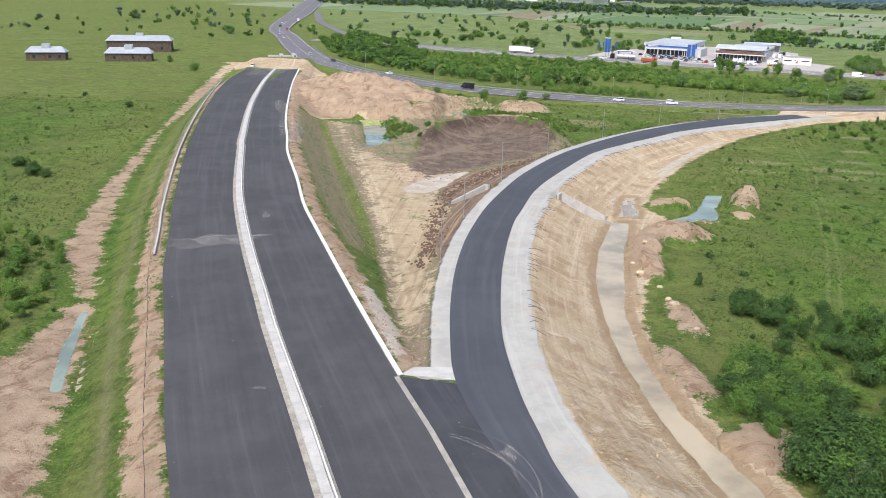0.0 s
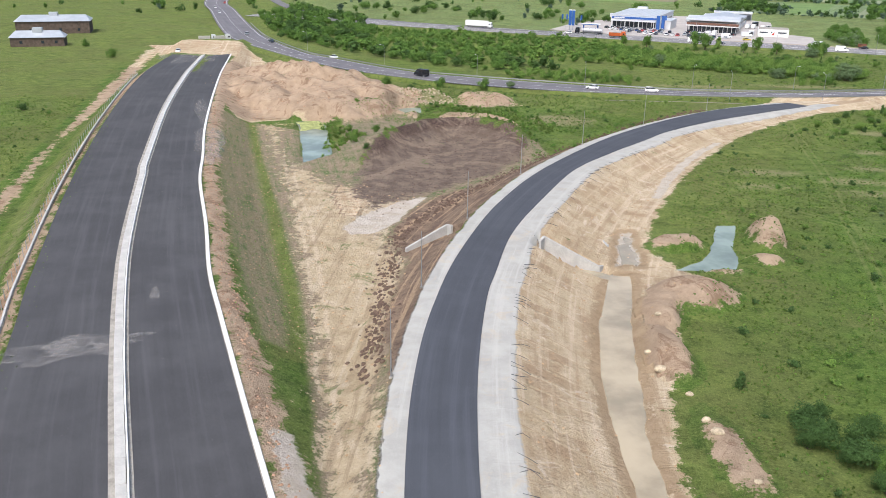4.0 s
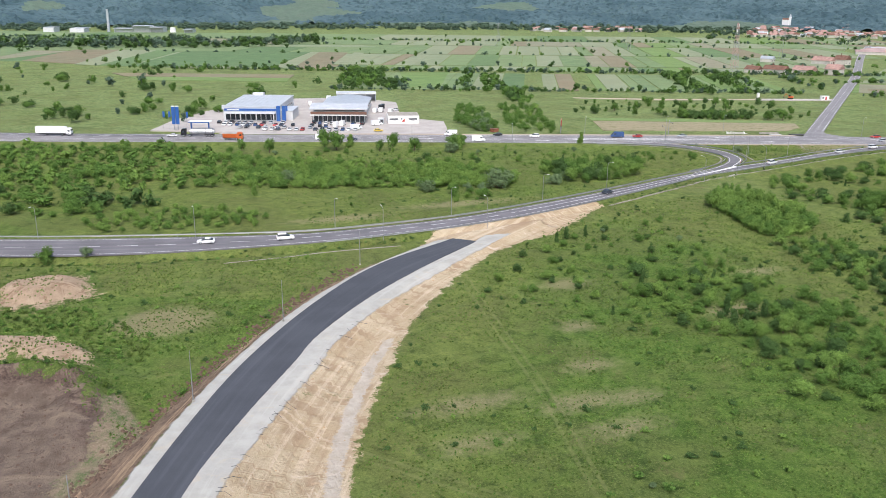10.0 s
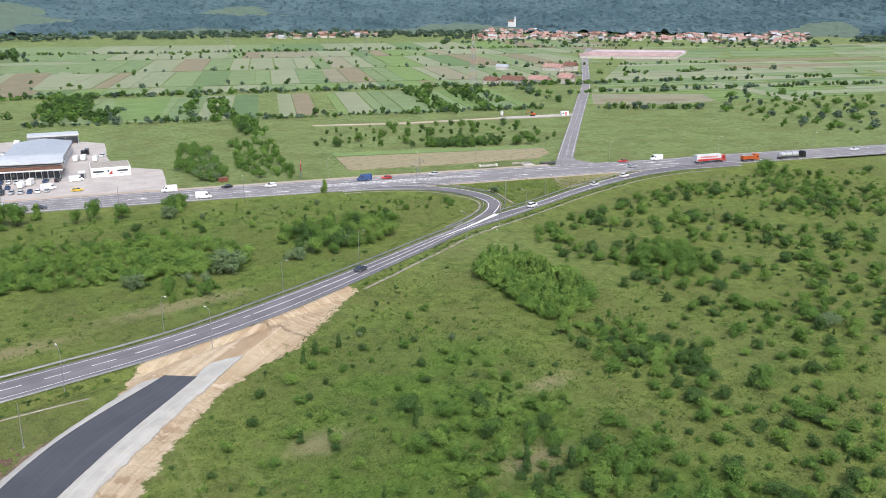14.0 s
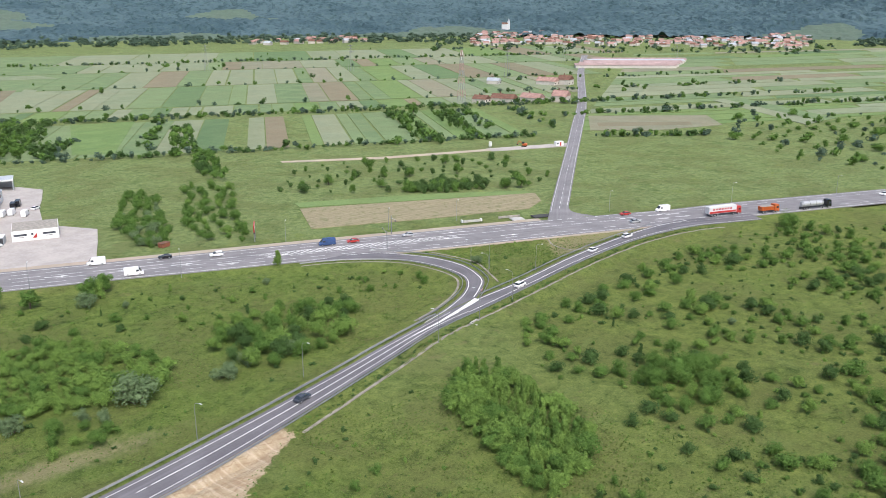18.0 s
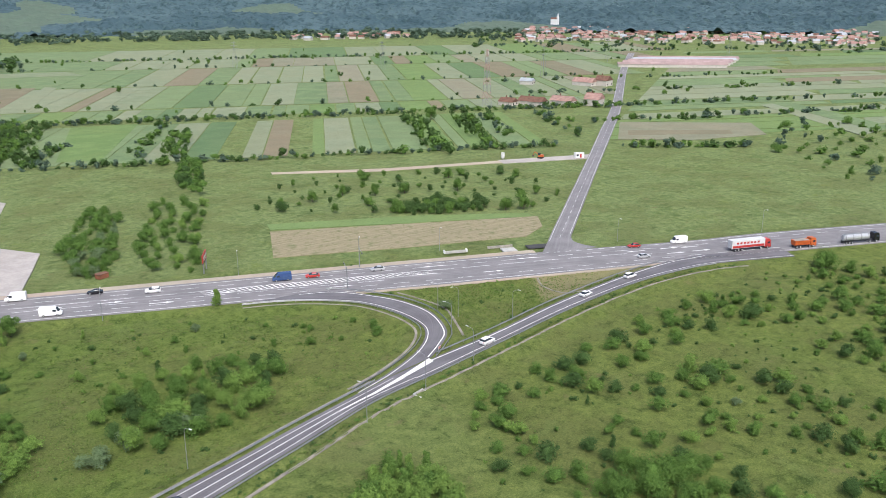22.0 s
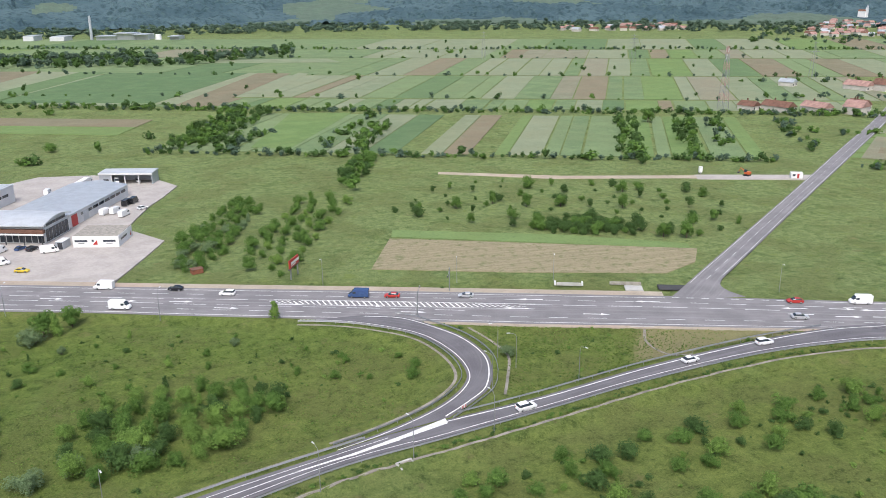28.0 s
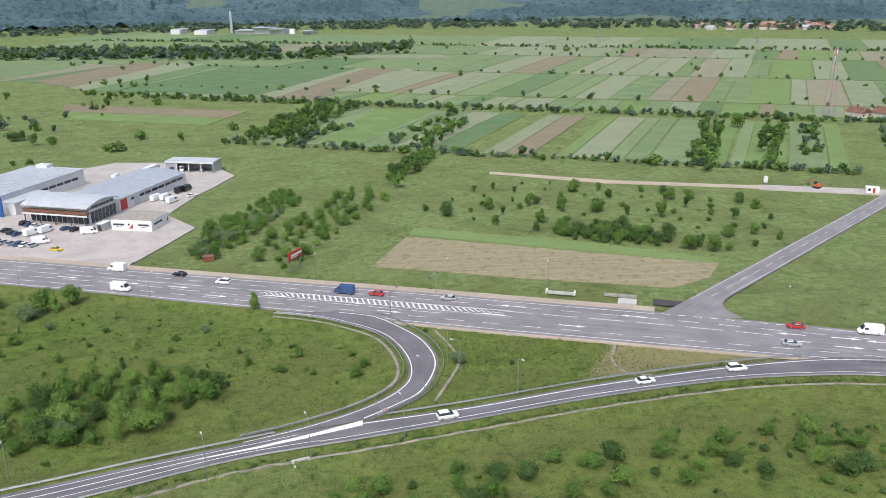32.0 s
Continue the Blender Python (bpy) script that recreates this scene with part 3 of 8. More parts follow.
def inside(x, y, poly):
    """Signed distance to a polygon, positive inside."""
    p = np.array(poly, float)
    d = np.full(x.shape, 1e9)
    odd = np.zeros(x.shape, bool)
    for (ax, ay), (bx, by) in zip(p, np.roll(p, -1, 0)):
        ex, ey = bx - ax, by - ay
        t = np.clip(((x - ax) * ex + (y - ay) * ey) / (ex * ex + ey * ey + 1e-9), 0, 1)
        d = np.minimum(d, (x - ax - t * ex) ** 2 + (y - ay - t * ey) ** 2)
        cross = (ay > y) != (by > y)
        with np.errstate(divide="ignore", invalid="ignore"):
            odd ^= cross & (x < (bx - ax) * (y - ay) / (by - ay + 1e-12) + ax)
    return np.where(odd, 1, -1) * np.sqrt(d)


# ---- earthworks: zones of bare ground ----
SAND_R = [(20, -40), (4.5, 19.8), (-1, 60), (0, 95), (9, 138), (26, 177), (58, 224), (96, 257), (104, 270), (134, 280), (148, 284), (122, 262), (99.5, 250.5), (80, 232.4), (63, 211), (48.5, 185.5), (40, 167), (31.5, 145), (27.5, 130), (25.5, 122), (29, 114.5), (33.5, 109), (32, 102), (26, 97), (24, 86), (21.4, 76), (19, 62), (20, 48), (23.8, 33), (30, 18), (40, -5), (46, -40)]
SAND_MID = [(-9, 29), (-16, 52), (-22, 76), (-26, 92), (-36, 122), (-58, 186), (-68, 212), (-56, 217), (-53, 200), (-48, 182), (-43, 171), (-35, 161), (-29, 158), (-22, 150), (-13, 152), (-14, 140), (-17, 128), (-13, 112), (-11.5, 84), (-10.5, 60), (-7, 36)]
SAND_FAR = [(-92, 246), (-71, 211), (-48, 224), (-28, 240), (-36, 268), (-56, 306), (-84, 304), (-98, 336), (-118, 372), (-160, 372), (-134, 328), (-104, 322)]
SAND_LEFT = [(-46, -40), (-58, -10), (-60, 22), (-61, 40), (-62, 52), (-77, 75), (-93, 121), (-105, 166), (-128, 250), (-156, 357), (-148, 360), (-118, 240), (-106, 183), (-86.5, 122), (-71, 82), (-56, 50), (-46, 27), (-38, 5), (-26, -40)]
SAND_TIP = [(82, 260), (92, 271.5), (110, 274), (148, 286), (150, 283), (118, 258), (90, 250)]
SAND_MOUND2 = [(-16, 246), (-12, 263), (4, 265), (8, 246), (-4, 243)]
ROCKS = [(-32, 250), (-28, 269), (-18, 266), (-13, 250), (-22, 245)]
MOUND3 = [(-22, 218), (-12, 231), (-2, 229), (9, 208), (2, 204), (-8, 214)]
DARK = [(-30, 170), (-27, 185), (-19, 201), (-12, 204.6), (-3, 204.7), (4.7, 200), (7.6, 188), (5.4, 180), (0, 169), (-8, 156), (-13.6, 148), (-17, 142), (-21, 137.5), (-26, 138), (-29, 148), (-30, 158)]
BROWN_RAMP = [(-9.5, 62), (-14, 84), (-13, 112), (-18, 124), (-16, 138), (-12, 149), (-2, 160), (6, 174), (13, 182), (24, 202), (45, 231), (68, 251), (69, 248), (46, 226), (29, 201), (15, 175), (2, 146), (-6, 116), (-9, 90)]
THIN_R = [(-84, 215), (-66, 212), (-36, 122), (-26, 92), (-22, 76), (-29, 75), (-38, 96), (-54, 138), (-66, 172)]
DITCH = [(28, 8), (23, 18), (19.3, 28), (16.4, 40), (14.3, 53.4), (13.3, 69), (13.4, 78.3), (14.6, 92), (18.2, 110.5), (21.6, 110.8), (18.8, 90), (18, 78), (16.9, 62), (18.2, 46), (21, 33), (26, 20), (31, 9)]
PUDDLE_R = [(19.6, 114), (20.6, 119), (21, 124), (22.6, 131), (24.4, 131), (23.6, 125), (24.2, 119), (23.4, 114.5), (21.5, 116)]
POND_R = [(28.5, 114), (31, 116), (35.5, 120.9), (38.5, 130), (40.7, 137.3), (44.5, 138), (42.5, 131), (40.8, 125.7), (40.5, 120), (38.6, 114.8), (33, 114)]
POND_L = [(-51, 200), (-47, 185), (-43.8, 172.3), (-38.3, 178.8), (-41, 190), (-44.2, 203), (-47, 214), (-50, 219), (-56, 217), (-53.5, 210)]
POND_S = [(-32, 233), (-29, 240), (-23.5, 243), (-22.5, 234), (-26, 230)]
PUDDLE_M = [(-27, 128), (-25.4, 135), (-21.3, 141.5), (-16.6, 148), (-13.6, 149), (-14.5, 145.5), (-16.4, 139.9), (-17.5, 133), (-21, 126), (-25, 125)]
GREY_R = [(33, 152), (38, 166), (44, 180), (51, 194), (58, 205), (56.5, 205.5), (49, 195), (42, 181), (36, 167), (31.5, 153)]
DRY_ISLAND = [(289, 352), (277, 333), (295, 335), (310, 337.5), (335, 335), (318, 341)]
RUTS_L = [[(-50, 27), (-54.5, 37), (-58.5, 49), (-57.7, 49.6), (-52.8, 37), (-48.7, 27)], [(-44.8, 27), (-48.5, 35), (-53.4, 47.4), (-52.8, 47.6), (-47.4, 34.6), (-44, 26.8)], [(-47, 27), (-49.6, 33), (-55.4, 48.4), (-54.9, 48.6), (-48.6, 33), (-46.2, 27)]]


THIN_D = [(-66, 212), (-53, 172), (-41, 138), (-28, 99), (-22.5, 79), (-15, 50), (-9, 28.5), (-7, 30), (-7, 45), (-10, 80), (-12, 108), (-14, 118), (-12, 148), (4, 164), (14, 180), (10, 196), (4, 190), (-4, 166), (-22, 156), (-31, 170), (-46, 178), (-52, 205)]
THIN_M = [(-44, 172), (-33, 157), (-31, 170), (-26, 190), (-14, 210), (-20, 219), (-30, 232), (-44, 222), (-38, 192)]
NEAR_E = [(26, -60), (24, 90), (40, 167), (100, 249), (150, 275), (168, 240), (160, 150), (140, 40), (110, -60)]
NEAR_W = [(-60, -40), (-78, 80), (-107, 166), (-130, 245), (-250, 240), (-240, -40)]
NEAR_M = [(-44, 222), (-22, 205), (0, 203), (12, 180), (34, 206), (44, 232), (10, 246), (-30, 246)]
NORTH = [(-700, 1400), (-252, 915), (-175, 665), (-80, 515), (33, 461), (158, 419), (281, 376), (462, 311), (900, 150), (4000, -600), (4000, 4000), (-700, 4000)]
LOOP_LAND = [(-60, 380), (30, 440), (205, 380), (236, 350), (226, 320), (139, 291), (40, 285), (-40, 310)]


def fbm(x, y, scale, octaves=4, seed=0):
    """Value noise of a few octaves, about -1 to 1."""
    rng = np.random.RandomState(seed)
    out, amp, tot = np.zeros(x.shape), 1.0, 0.0
    for _ in range(octaves):
        g = rng.rand(64, 64) * 2 - 1
        u, v = x / scale + rng.rand() * 64, y / scale + rng.rand() * 64
        i, j = np.floor(u).astype(int), np.floor(v).astype(int)
        fu, fv = u - i, v - j
        fu, fv = fu * fu * (3 - 2 * fu), fv * fv * (3 - 2 * fv)
        a, b, c, d = g[i % 64, j % 64], g[(i + 1) % 64, j % 64], g[i % 64, (j + 1) % 64], g[(i + 1) % 64, (j + 1) % 64]
        out += amp * ((a * (1 - fu) + b * fu) * (1 - fv) + (c * (1 - fu) + d * fu) * fv)
        tot += amp
        amp, scale = amp * 0.5, scale * 0.5
    return out / tot


MOUNDS = [  # x, y, radius along, radius across, turn, height
    (-60, 256, 46, 29, -52, 6.6), (-66, 268, 18, 12, -30, 1.6), (-5, 255, 10, 7, 0, 3.0), (-23, 257, 8, 6, 0, 2.2),
    (-6, 220, 16, 6, -35, 2.6),
    (-72, 60, 5, 10, 30, 0.5),
]


HEAPS = [  # sandy spoil beside the ditch and the ponds, in the same terms
    (47.6, 129.5, 3.6, 8, -8, 2.3), (29.5, 103, 7, 6, 20, 1.9), (21.8, 84.5, 3.4, 8, 10, 1.7), (31.3, 125.2, 4.8, 3.6, 20, 1.7), (44.5, 119, 3.4, 2.4, 0, 0.8),
    (23.5, 96, 3, 6, 0, 1.4), (25, 62, 2.2, 8, 8, 0.6), (22.6, 44, 2.2, 9, 14, 0.5), (29, 27, 5, 6, 30, 0.8), (36, 114, 3, 1.6, 0, 0.7),
]


def heap_form(x, y, fine, heap):
    mx, my, ra, rb, turn, h = heap
    c, s = math.cos(radians(turn)), math.sin(radians(turn))
    u, v = ((x - mx) * c + (y - my) * s) / ra, (-(x - mx) * s + (y - my) * c) / rb
    return np.sqrt(u * u + v * v) + 0.22 * fine


def ground_z(x, y):
    """Height of the ground sheet."""
    x, y = np.atleast_1d(np.asarray(x, float)), np.atleast_1d(np.asarray(y, float))
    z = 0.12 * fbm(x, y, 40, 3, 1)
    fine, rough = fbm(x, y, 6, 4, 2), -np.abs(fbm(x, y, 11, 3, 12))
    for heap in MOUNDS + HEAPS:
        d, h = heap_form(x, y, fine, heap), heap[5]
        k = np.clip((1 - d) / (0.42 if h > 5 else 0.7), 0, 1)
        z += h * (1.0 if h > 2.4 else 1.3) * (k * (2 - k)) * (1 + (0.35 if h > 2.4 else 0.7) * fine + (0.7 if h > 5 else 0.3) * rough)
    # the dark heap: a rim with a scooped face towards the ramp
    s = inside(x, y, DARK) + 1.6 * fine
    z += np.interp((x + 12) * -0.35 + (y - 178) * 0.94, [-6, 10], [0, 1]) * np.interp(s, [-15, -3, 0.4, 2.2, 6.5, 15], [0, 3.2, 5.0, 3.4, 1.0, 0.2]) * np.interp(x, [4, 14], [1, 0])
    near = (x > -330) & (x < 420) & (y > -60) & (y < 950)
    xn, yn = x[near], y[near]
    zz = z[near]
    # embankments
    d, lat, i = near_line(xn, yn, HW_C)
    over = np.where(lat > 0, lat - 13.2, -lat - 13.4)
    zz = np.maximum(zz, np.where(d < 60, hw_z(HW_C[i, 1]) - 0.12 - np.maximum(over, 0) / 1.9, -9))
    d, lat, i = near_line(xn, yn, RA_C)
    over = np.where(lat > 0, lat - 7.4, -lat - 5.6)
    wash = 0.25 * fine[near] * np.clip(over, 0, 1)
    zz = np.maximum(zz, np.where(d < 45, ramp_z(RA_C[i, 1]) - 0.1 - np.maximum(over, 0) / np.where(lat > 0, 2.25, 1.9) + wash, -9))
    for line, half, zr in ((OLD_C, 7.0, 0.95), (MAIN_C, 13.0, 0.95), (LOOP_OUT, 6.5, 0.95), (LOOP_IN, 5.5, 0.95), (OLD_S[-80:], 6.5, 0.95), (WRAMP, 5.0, 0.95)):
        d, lat, i = near_line(xn, yn, line)
        zz = np.maximum(zz, zr - 0.1 - np.maximum(d - half, 0) / 1.7)
    # trench before the culvert's wing wall
    u = ((xn - 8.0) * 8.7 + (yn - 115.4) * -3.1) / 85.3
    v = ((xn - 8.0) * -3.1 + (yn - 115.4) * -8.7) / 9.236
    cut = (u > -0.06) & (u < 1.25) & (v > -0.5) & (v < 7)
    zz = np.where(cut, np.minimum(zz, np.interp(u, [0, 0.45, 1], [1.5, -0.1, -0.6]) + np.maximum(v - 2.6, 0) * 1.1), zz)
    # and before the wall on the other flank
    u = ((xn + 14.4) * 6.5 + (yn - 116.8) * 4.8) / 65.3
    v = ((xn + 14.4) * 4.8 + (yn - 116.8) * -6.5) / 8.08
    cut = (u > -0.3) & (u < 1.06) & (v > -0.5) & (v < 7)
    zz = np.where(cut, np.minimum(zz, np.interp(u, [0, 1], [0.0, 1.7]) + np.maximum(v - 2.2, 0) * 0.9), zz)
    # drains beside the old slip road
    d, lat, i = near_line(xn, yn, OLD_S)
    zz -= 0.7 * np.exp(-((lat - 3.0) / 1.1) ** 2) * (d < 9)
    for poly, depth in ((DITCH, 0.8), (PUDDLE_R, 0.35), (POND_R, 0.7), (POND_L, 0.9), (POND_S, 0.7), (PUDDLE_M, 0.45)):
        s = inside(xn, yn, poly)
        zz = np.where(s > -2.2, np.minimum(zz, np.interp(s, [-2.2, -0.1, 1.0], [1.2, -0.3, -depth])), zz)
    for poly in RUTS_L:
        s = inside(xn, yn, poly)
        zz -= np.interp(s, [-0.8, 0.2], [0, 0.35])
    z[near] = zz
    return z


# ---- mesh helpers ----
def mesh_of(name, verts, faces, mat=None, smooth_shade=False):
    me = bpy.data.meshes.new(name)
    me.from_pydata([tuple(map(float, v)) for v in verts], [], [tuple(map(int, f)) for f in faces])
    if mat:
        me.materials.append(mat)
    if smooth_shade:
        me.polygons.foreach_set("use_smooth", [True] * len(me.polygons))
    me.update()
    return me


def part(name, bm, mat, parent=None, label=""):
    """One mesh object, from a bmesh or a mesh, under a thing or a part."""
    if isinstance(bm, bmesh.types.BMesh):
        me = bpy.data.meshes.new(name)
        bm.to_mesh(me)
        bm.free()
        me.materials.append(mat)
    else:
        me = bm
        if mat and not me.materials:
            me.materials.append(mat)
    ob = new(name, me)
    if parent:
        ob.parent = parent
    if label:
        tagged(ob, label)
    return ob


def empty(name, m, label="", category="", group="", kind=""):
    ob = new(name)
    ob.empty_display_size = 0.3
    ob.matrix_world = m
    return tagged(ob, label, category, group, kind)


def add_box(bm, cx, cy, cz, sx, sy, sz, bevel=0.0, rz=0.0):
    """A box about (cx, cy) with its base at cz."""
    r = bmesh.ops.create_cube(bm, size=1.0)
    vs = r["verts"]
    bmesh.ops.scale(bm, vec=(sx, sy, sz), verts=vs)
    if bevel:
        es = list({e for v in vs for e in v.link_edges})
        o = bmesh.ops.bevel(bm, geom=es, offset=bevel, segments=1, affect="EDGES")
        vs = list({v for f in o["faces"] for v in f.verts} | {v for v in vs if v.is_valid})
    if rz:
        bmesh.ops.rotate(bm, cent=(0, 0, 0), matrix=Matrix.Rotation(radians(rz), 3, "Z"), verts=vs)
    bmesh.ops.translate(bm, vec=(cx, cy, cz + sz / 2), verts=vs)
    return vs


def box(cx, cy, cz, sx, sy, sz, bevel=0.0, rz=0.0):
    bm = bmesh.new()
    add_box(bm, cx, cy, cz, sx, sy, sz, bevel, rz)
    return bm


def add_tube(bm, a, b, r0, r1=None, seg=8):
    a, b = Vector(a), Vector(b)
    m = Matrix.Translation((a + b) / 2) @ (b - a).to_track_quat("Z", "Y").to_matrix().to_4x4()
    bmesh.ops.create_cone(bm, cap_ends=True, segments=seg, radius1=r0, radius2=r0 if r1 is None else r1, depth=(b - a).length, matrix=m)


def tube(a, b, r0, r1=None, seg=8):
    bm = bmesh.new()
    add_tube(bm, a, b, r0, r1, seg)
    return bm


def prism(name, outline, z0, z1, mat):
    """An upright slab over a plan outline."""
    n = len(outline)
    v = [(x, y, z0) for x, y in outline] + [(x, y, z1) for x, y in outline]
    f = [tuple(range(n - 1, -1, -1)), tuple(range(n, 2 * n))] + [(i, (i + 1) % n, n + (i + 1) % n, n + i) for i in range(n)]
    return mesh_of(name, v, f, mat)


def ribbon(name, left, right, zfun, thick, mat, sub=4):
    """A road slab between two edge lines."""
    n = max(len(left), len(right))
    pick = lambda p: np.stack([np.interp(np.linspace(0, 1, n), np.linspace(0, 1, len(p)), p[:, k]) for k in range(2)], 1)
    L, R = pick(left), pick(right)
    verts, faces = [], []
    for i in range(n):
        z = float(zfun((L[i, 1] + R[i, 1]) / 2)) if callable(zfun) else zfun
        row = [(*(L[i] + (R[i] - L[i]) * k / sub), z) for k in range(sub + 1)]
        verts += row + [(*L[i], z - thick), (*R[i], z - thick)]
    w = sub + 3
    for i in range(n - 1):
        a, b = i * w, (i + 1) * w
        faces += [(a + k, a + k + 1, b + k + 1, b + k) for k in range(sub)]
        faces += [(a + sub + 1, a, b, b + sub + 1), (a + sub, a + sub + 2, b + sub + 2, b + sub)]
    me = mesh_of(name, verts, faces, mat)
    me.attributes.new("along", "FLOAT_VECTOR", "POINT")
    way = np.r_[0, np.cumsum(np.linalg.norm(np.diff((L + R) / 2, axis=0), axis=1))]
    wide = np.linalg.norm(R - L, axis=1)
    co = np.zeros((n, w, 3), np.float32)
    co[:, :, 0] = way[:, None]
    co[:, :, 1] = wide[:, None] * np.r_[np.arange(sub + 1) / sub, 0, 1][None, :]
    me.attributes["along"].data.foreach_set("vector", co.ravel())
    return me


def stripe(line, z, width, on=0.0, off=0.0, start=0.0, end=1e9):
    """Painted line along a plan line, solid or broken."""
    p = even(np.array(line), 1.0)
    nrm = normals(p)
    verts, faces = [], []
    n = len(p)
    for i in range(n - 1):
        if i < start or i > end or (on and (i % (on + off)) >= on):
            continue
        zz = [float(z(p[k, 1])) if callable(z) else z for k in (i, i + 1)]
        k = len(verts)
        for j, zj in ((i, zz[0]), (i + 1, zz[1])):
            verts += [(*(p[j] - nrm[j] * width / 2), zj), (*(p[j] + nrm[j] * width / 2), zj)]
        faces.append((k, k + 1, k + 3, k + 2))
    return verts, faces


def draped(name, line, half, lift, mat):
    """A thin strip that follows the ground."""
    p = even(np.array(line), 1.5)
    nrm = normals(p)
    V, F = [], []
    for i in range(len(p)):
        for k, (off, dz) in enumerate(((-half, -0.3), (-half, lift), (0, lift - 0.04), (half, lift), (half, -0.3))):
            q = p[i] + nrm[i] * off
            V.append((*q, float(lay(*p[i])[0]) + dz))
    for i in range(len(p) - 1):
        F += [(5 * i + k, 5 * i + k + 1, 5 * i + 6 + k, 5 * i + 5 + k) for k in range(4)]
    return mesh_of(name, V, F, mat)


def joined(pieces):
    V, F = [], []
    for v, f in pieces:
        k = len(V)
        V += list(v)
        F += [tuple(i + k for i in q) for q in f]
    return V, F


# ---- ground sheet ----
def axis_steps(lo, hi, fine, mid_hi, mid_step, far):
    a = list(np.arange(lo, hi, fine)) + list(np.arange(hi, mid_hi + mid_step, mid_step))
    d, x = mid_step, a[-1]
    while x < far:
        d *= 1.13
        x += d
        a.append(x)
    d, x = fine, lo
    while x > -far:
        d *= 1.13
        x -= d
        a.insert(0, x)
    return np.array(a)


gx, gy = axis_steps(-122, 152, 0.9, 400, 2.2, 4200), axis_steps(-12, 300, 0.9, 450, 2.0, 4200)
X, Y = np.meshgrid(gx, gy)
fx, fy = X.ravel(), Y.ravel()
fz = ground_z(fx, fy)


def field(*polys, soft=6.0):
    s = np.full(fx.shape, -1e9)
    for p in polys:
        s = np.maximum(s, inside(fx, fy, p))
    return np.clip(0.5 + s / soft, 0, 1)


def band(line, lo, hi, soft=6.0, y0=-1e9, y1=1e9):
    d, lat, i = near_line(fx, fy, line)
    s = np.minimum(np.minimum(lat - lo, hi - lat), np.where(d < 40, 9, -9))
    s = np.minimum(s, np.minimum(fy - y0, y1 - fy))
    return np.clip(0.5 + s / soft, 0, 1)


fz += np.where(field(SAND_R, SAND_MID, SAND_FAR, SAND_LEFT, DARK) > 0.5, 0.10 * fbm(fx, fy, 3.0, 3, 9), 0)
GRID = fz.reshape(len(gy), len(gx))


def lay(x, y):
    """Height of the finished ground sheet under plan points."""
    x, y = np.atleast_1d(np.asarray(x, float)), np.atleast_1d(np.asarray(y, float))
    i = np.clip(np.searchsorted(gx, x) - 1, 0, len(gx) - 2)
    j = np.clip(np.searchsorted(gy, y) - 1, 0, len(gy) - 2)
    u, v = (x - gx[i]) / (gx[i + 1] - gx[i]), (y - gy[j]) / (gy[j + 1] - gy[j])
    return (GRID[j, i] * (1 - u) + GRID[j, i + 1] * u) * (1 - v) + (GRID[j + 1, i] * (1 - u) + GRID[j + 1, i + 1] * u) * v


FINE = fbm(fx, fy, 6, 4, 2)
HEAP_SAND = np.zeros(fx.shape)
for heap in HEAPS:
    HEAP_SAND = np.maximum(HEAP_SAND, np.clip(0.5 + (0.82 - heap_form(fx, fy, FINE, heap)) * min(heap[2], heap[3]) / 5, 0, 1))
SPOIL = HEAP_SAND.copy()
HEAP_SAND = np.maximum(HEAP_SAND, np.clip(0.5 + (0.97 - heap_form(fx, fy, FINE, MOUNDS[0])) * 5, 0, 1))
EDGE_SOIL = np.maximum(0.85 * band(HW_R, 0.2, 4.2, y0=29, y1=230), 0.9 * band(HW_L, -3.8, -0.2, y0=-30, y1=300))
zone_a = np.stack([
    np.maximum(np.maximum.reduce([field(SAND_R, SAND_FAR, SAND_TIP), field(SAND_MID, soft=14) * np.interp(fy, [100, 150], [0.82, 0.62]), 0.68 * field(SAND_LEFT), 0.8 * field(SAND_MOUND2, MOUND3, soft=13)]), np.maximum(HEAP_SAND, EDGE_SOIL)),
    np.maximum(band(RA_R, -0.5, 4.2, y0=-30, y1=262), band(RA_L, -2.4, 0.5, y0=28, y1=262)),
    field(DARK, soft=10.0) * np.interp(fy, [142, 168], [0.58, 1.0]),
    field(BROWN_RAMP),
], 1)
wet = np.zeros(fx.shape)
for poly in (DITCH, PUDDLE_R):
    sd = inside(fx, fy, poly)
    wet = np.maximum(wet, np.clip(0.5 + (0.9 - np.abs(sd + 0.5)) / 6, 0, 1))
d_h, l_h, i_h = near_line(fx, fy, HW_C)
d_r, l_r, i_r = near_line(fx, fy, RA_C)
LUSH = np.clip(1.0 - 2 * (1 - field(NEAR_E, NEAR_W, soft=70)), 0, 1)
LUSH = np.where(field(NEAR_M) > 0.5, 0.55, LUSH) - field(NORTH, soft=40) + 0.3 * field(LOOP_LAND, soft=20)
s_dark = inside(fx, fy, DARK)
LUSH = np.where(s_dark > -1.5, np.interp(s_dark, [0, 1.5, 4, 9], [0.75, 0.9, 0.4, 0]) * np.interp((fx + 12) * -0.35 + (fy - 178) * 0.94, [-10, 8], [0.0, 1]), LUSH)
LUSH = np.where((HEAP_SAND > 0.3) | (EDGE_SOIL > 0.3) | (field(SAND_MOUND2, MOUND3, SAND_FAR, SAND_LEFT) * (fy < 306) > 0.35), 2.0, LUSH)
LUSH = np.where((field(SAND_MID, soft=14) > 0.3) & (fy < 222) & (EDGE_SOIL < 0.3) & (s_dark < -3), 3.0, LUSH)
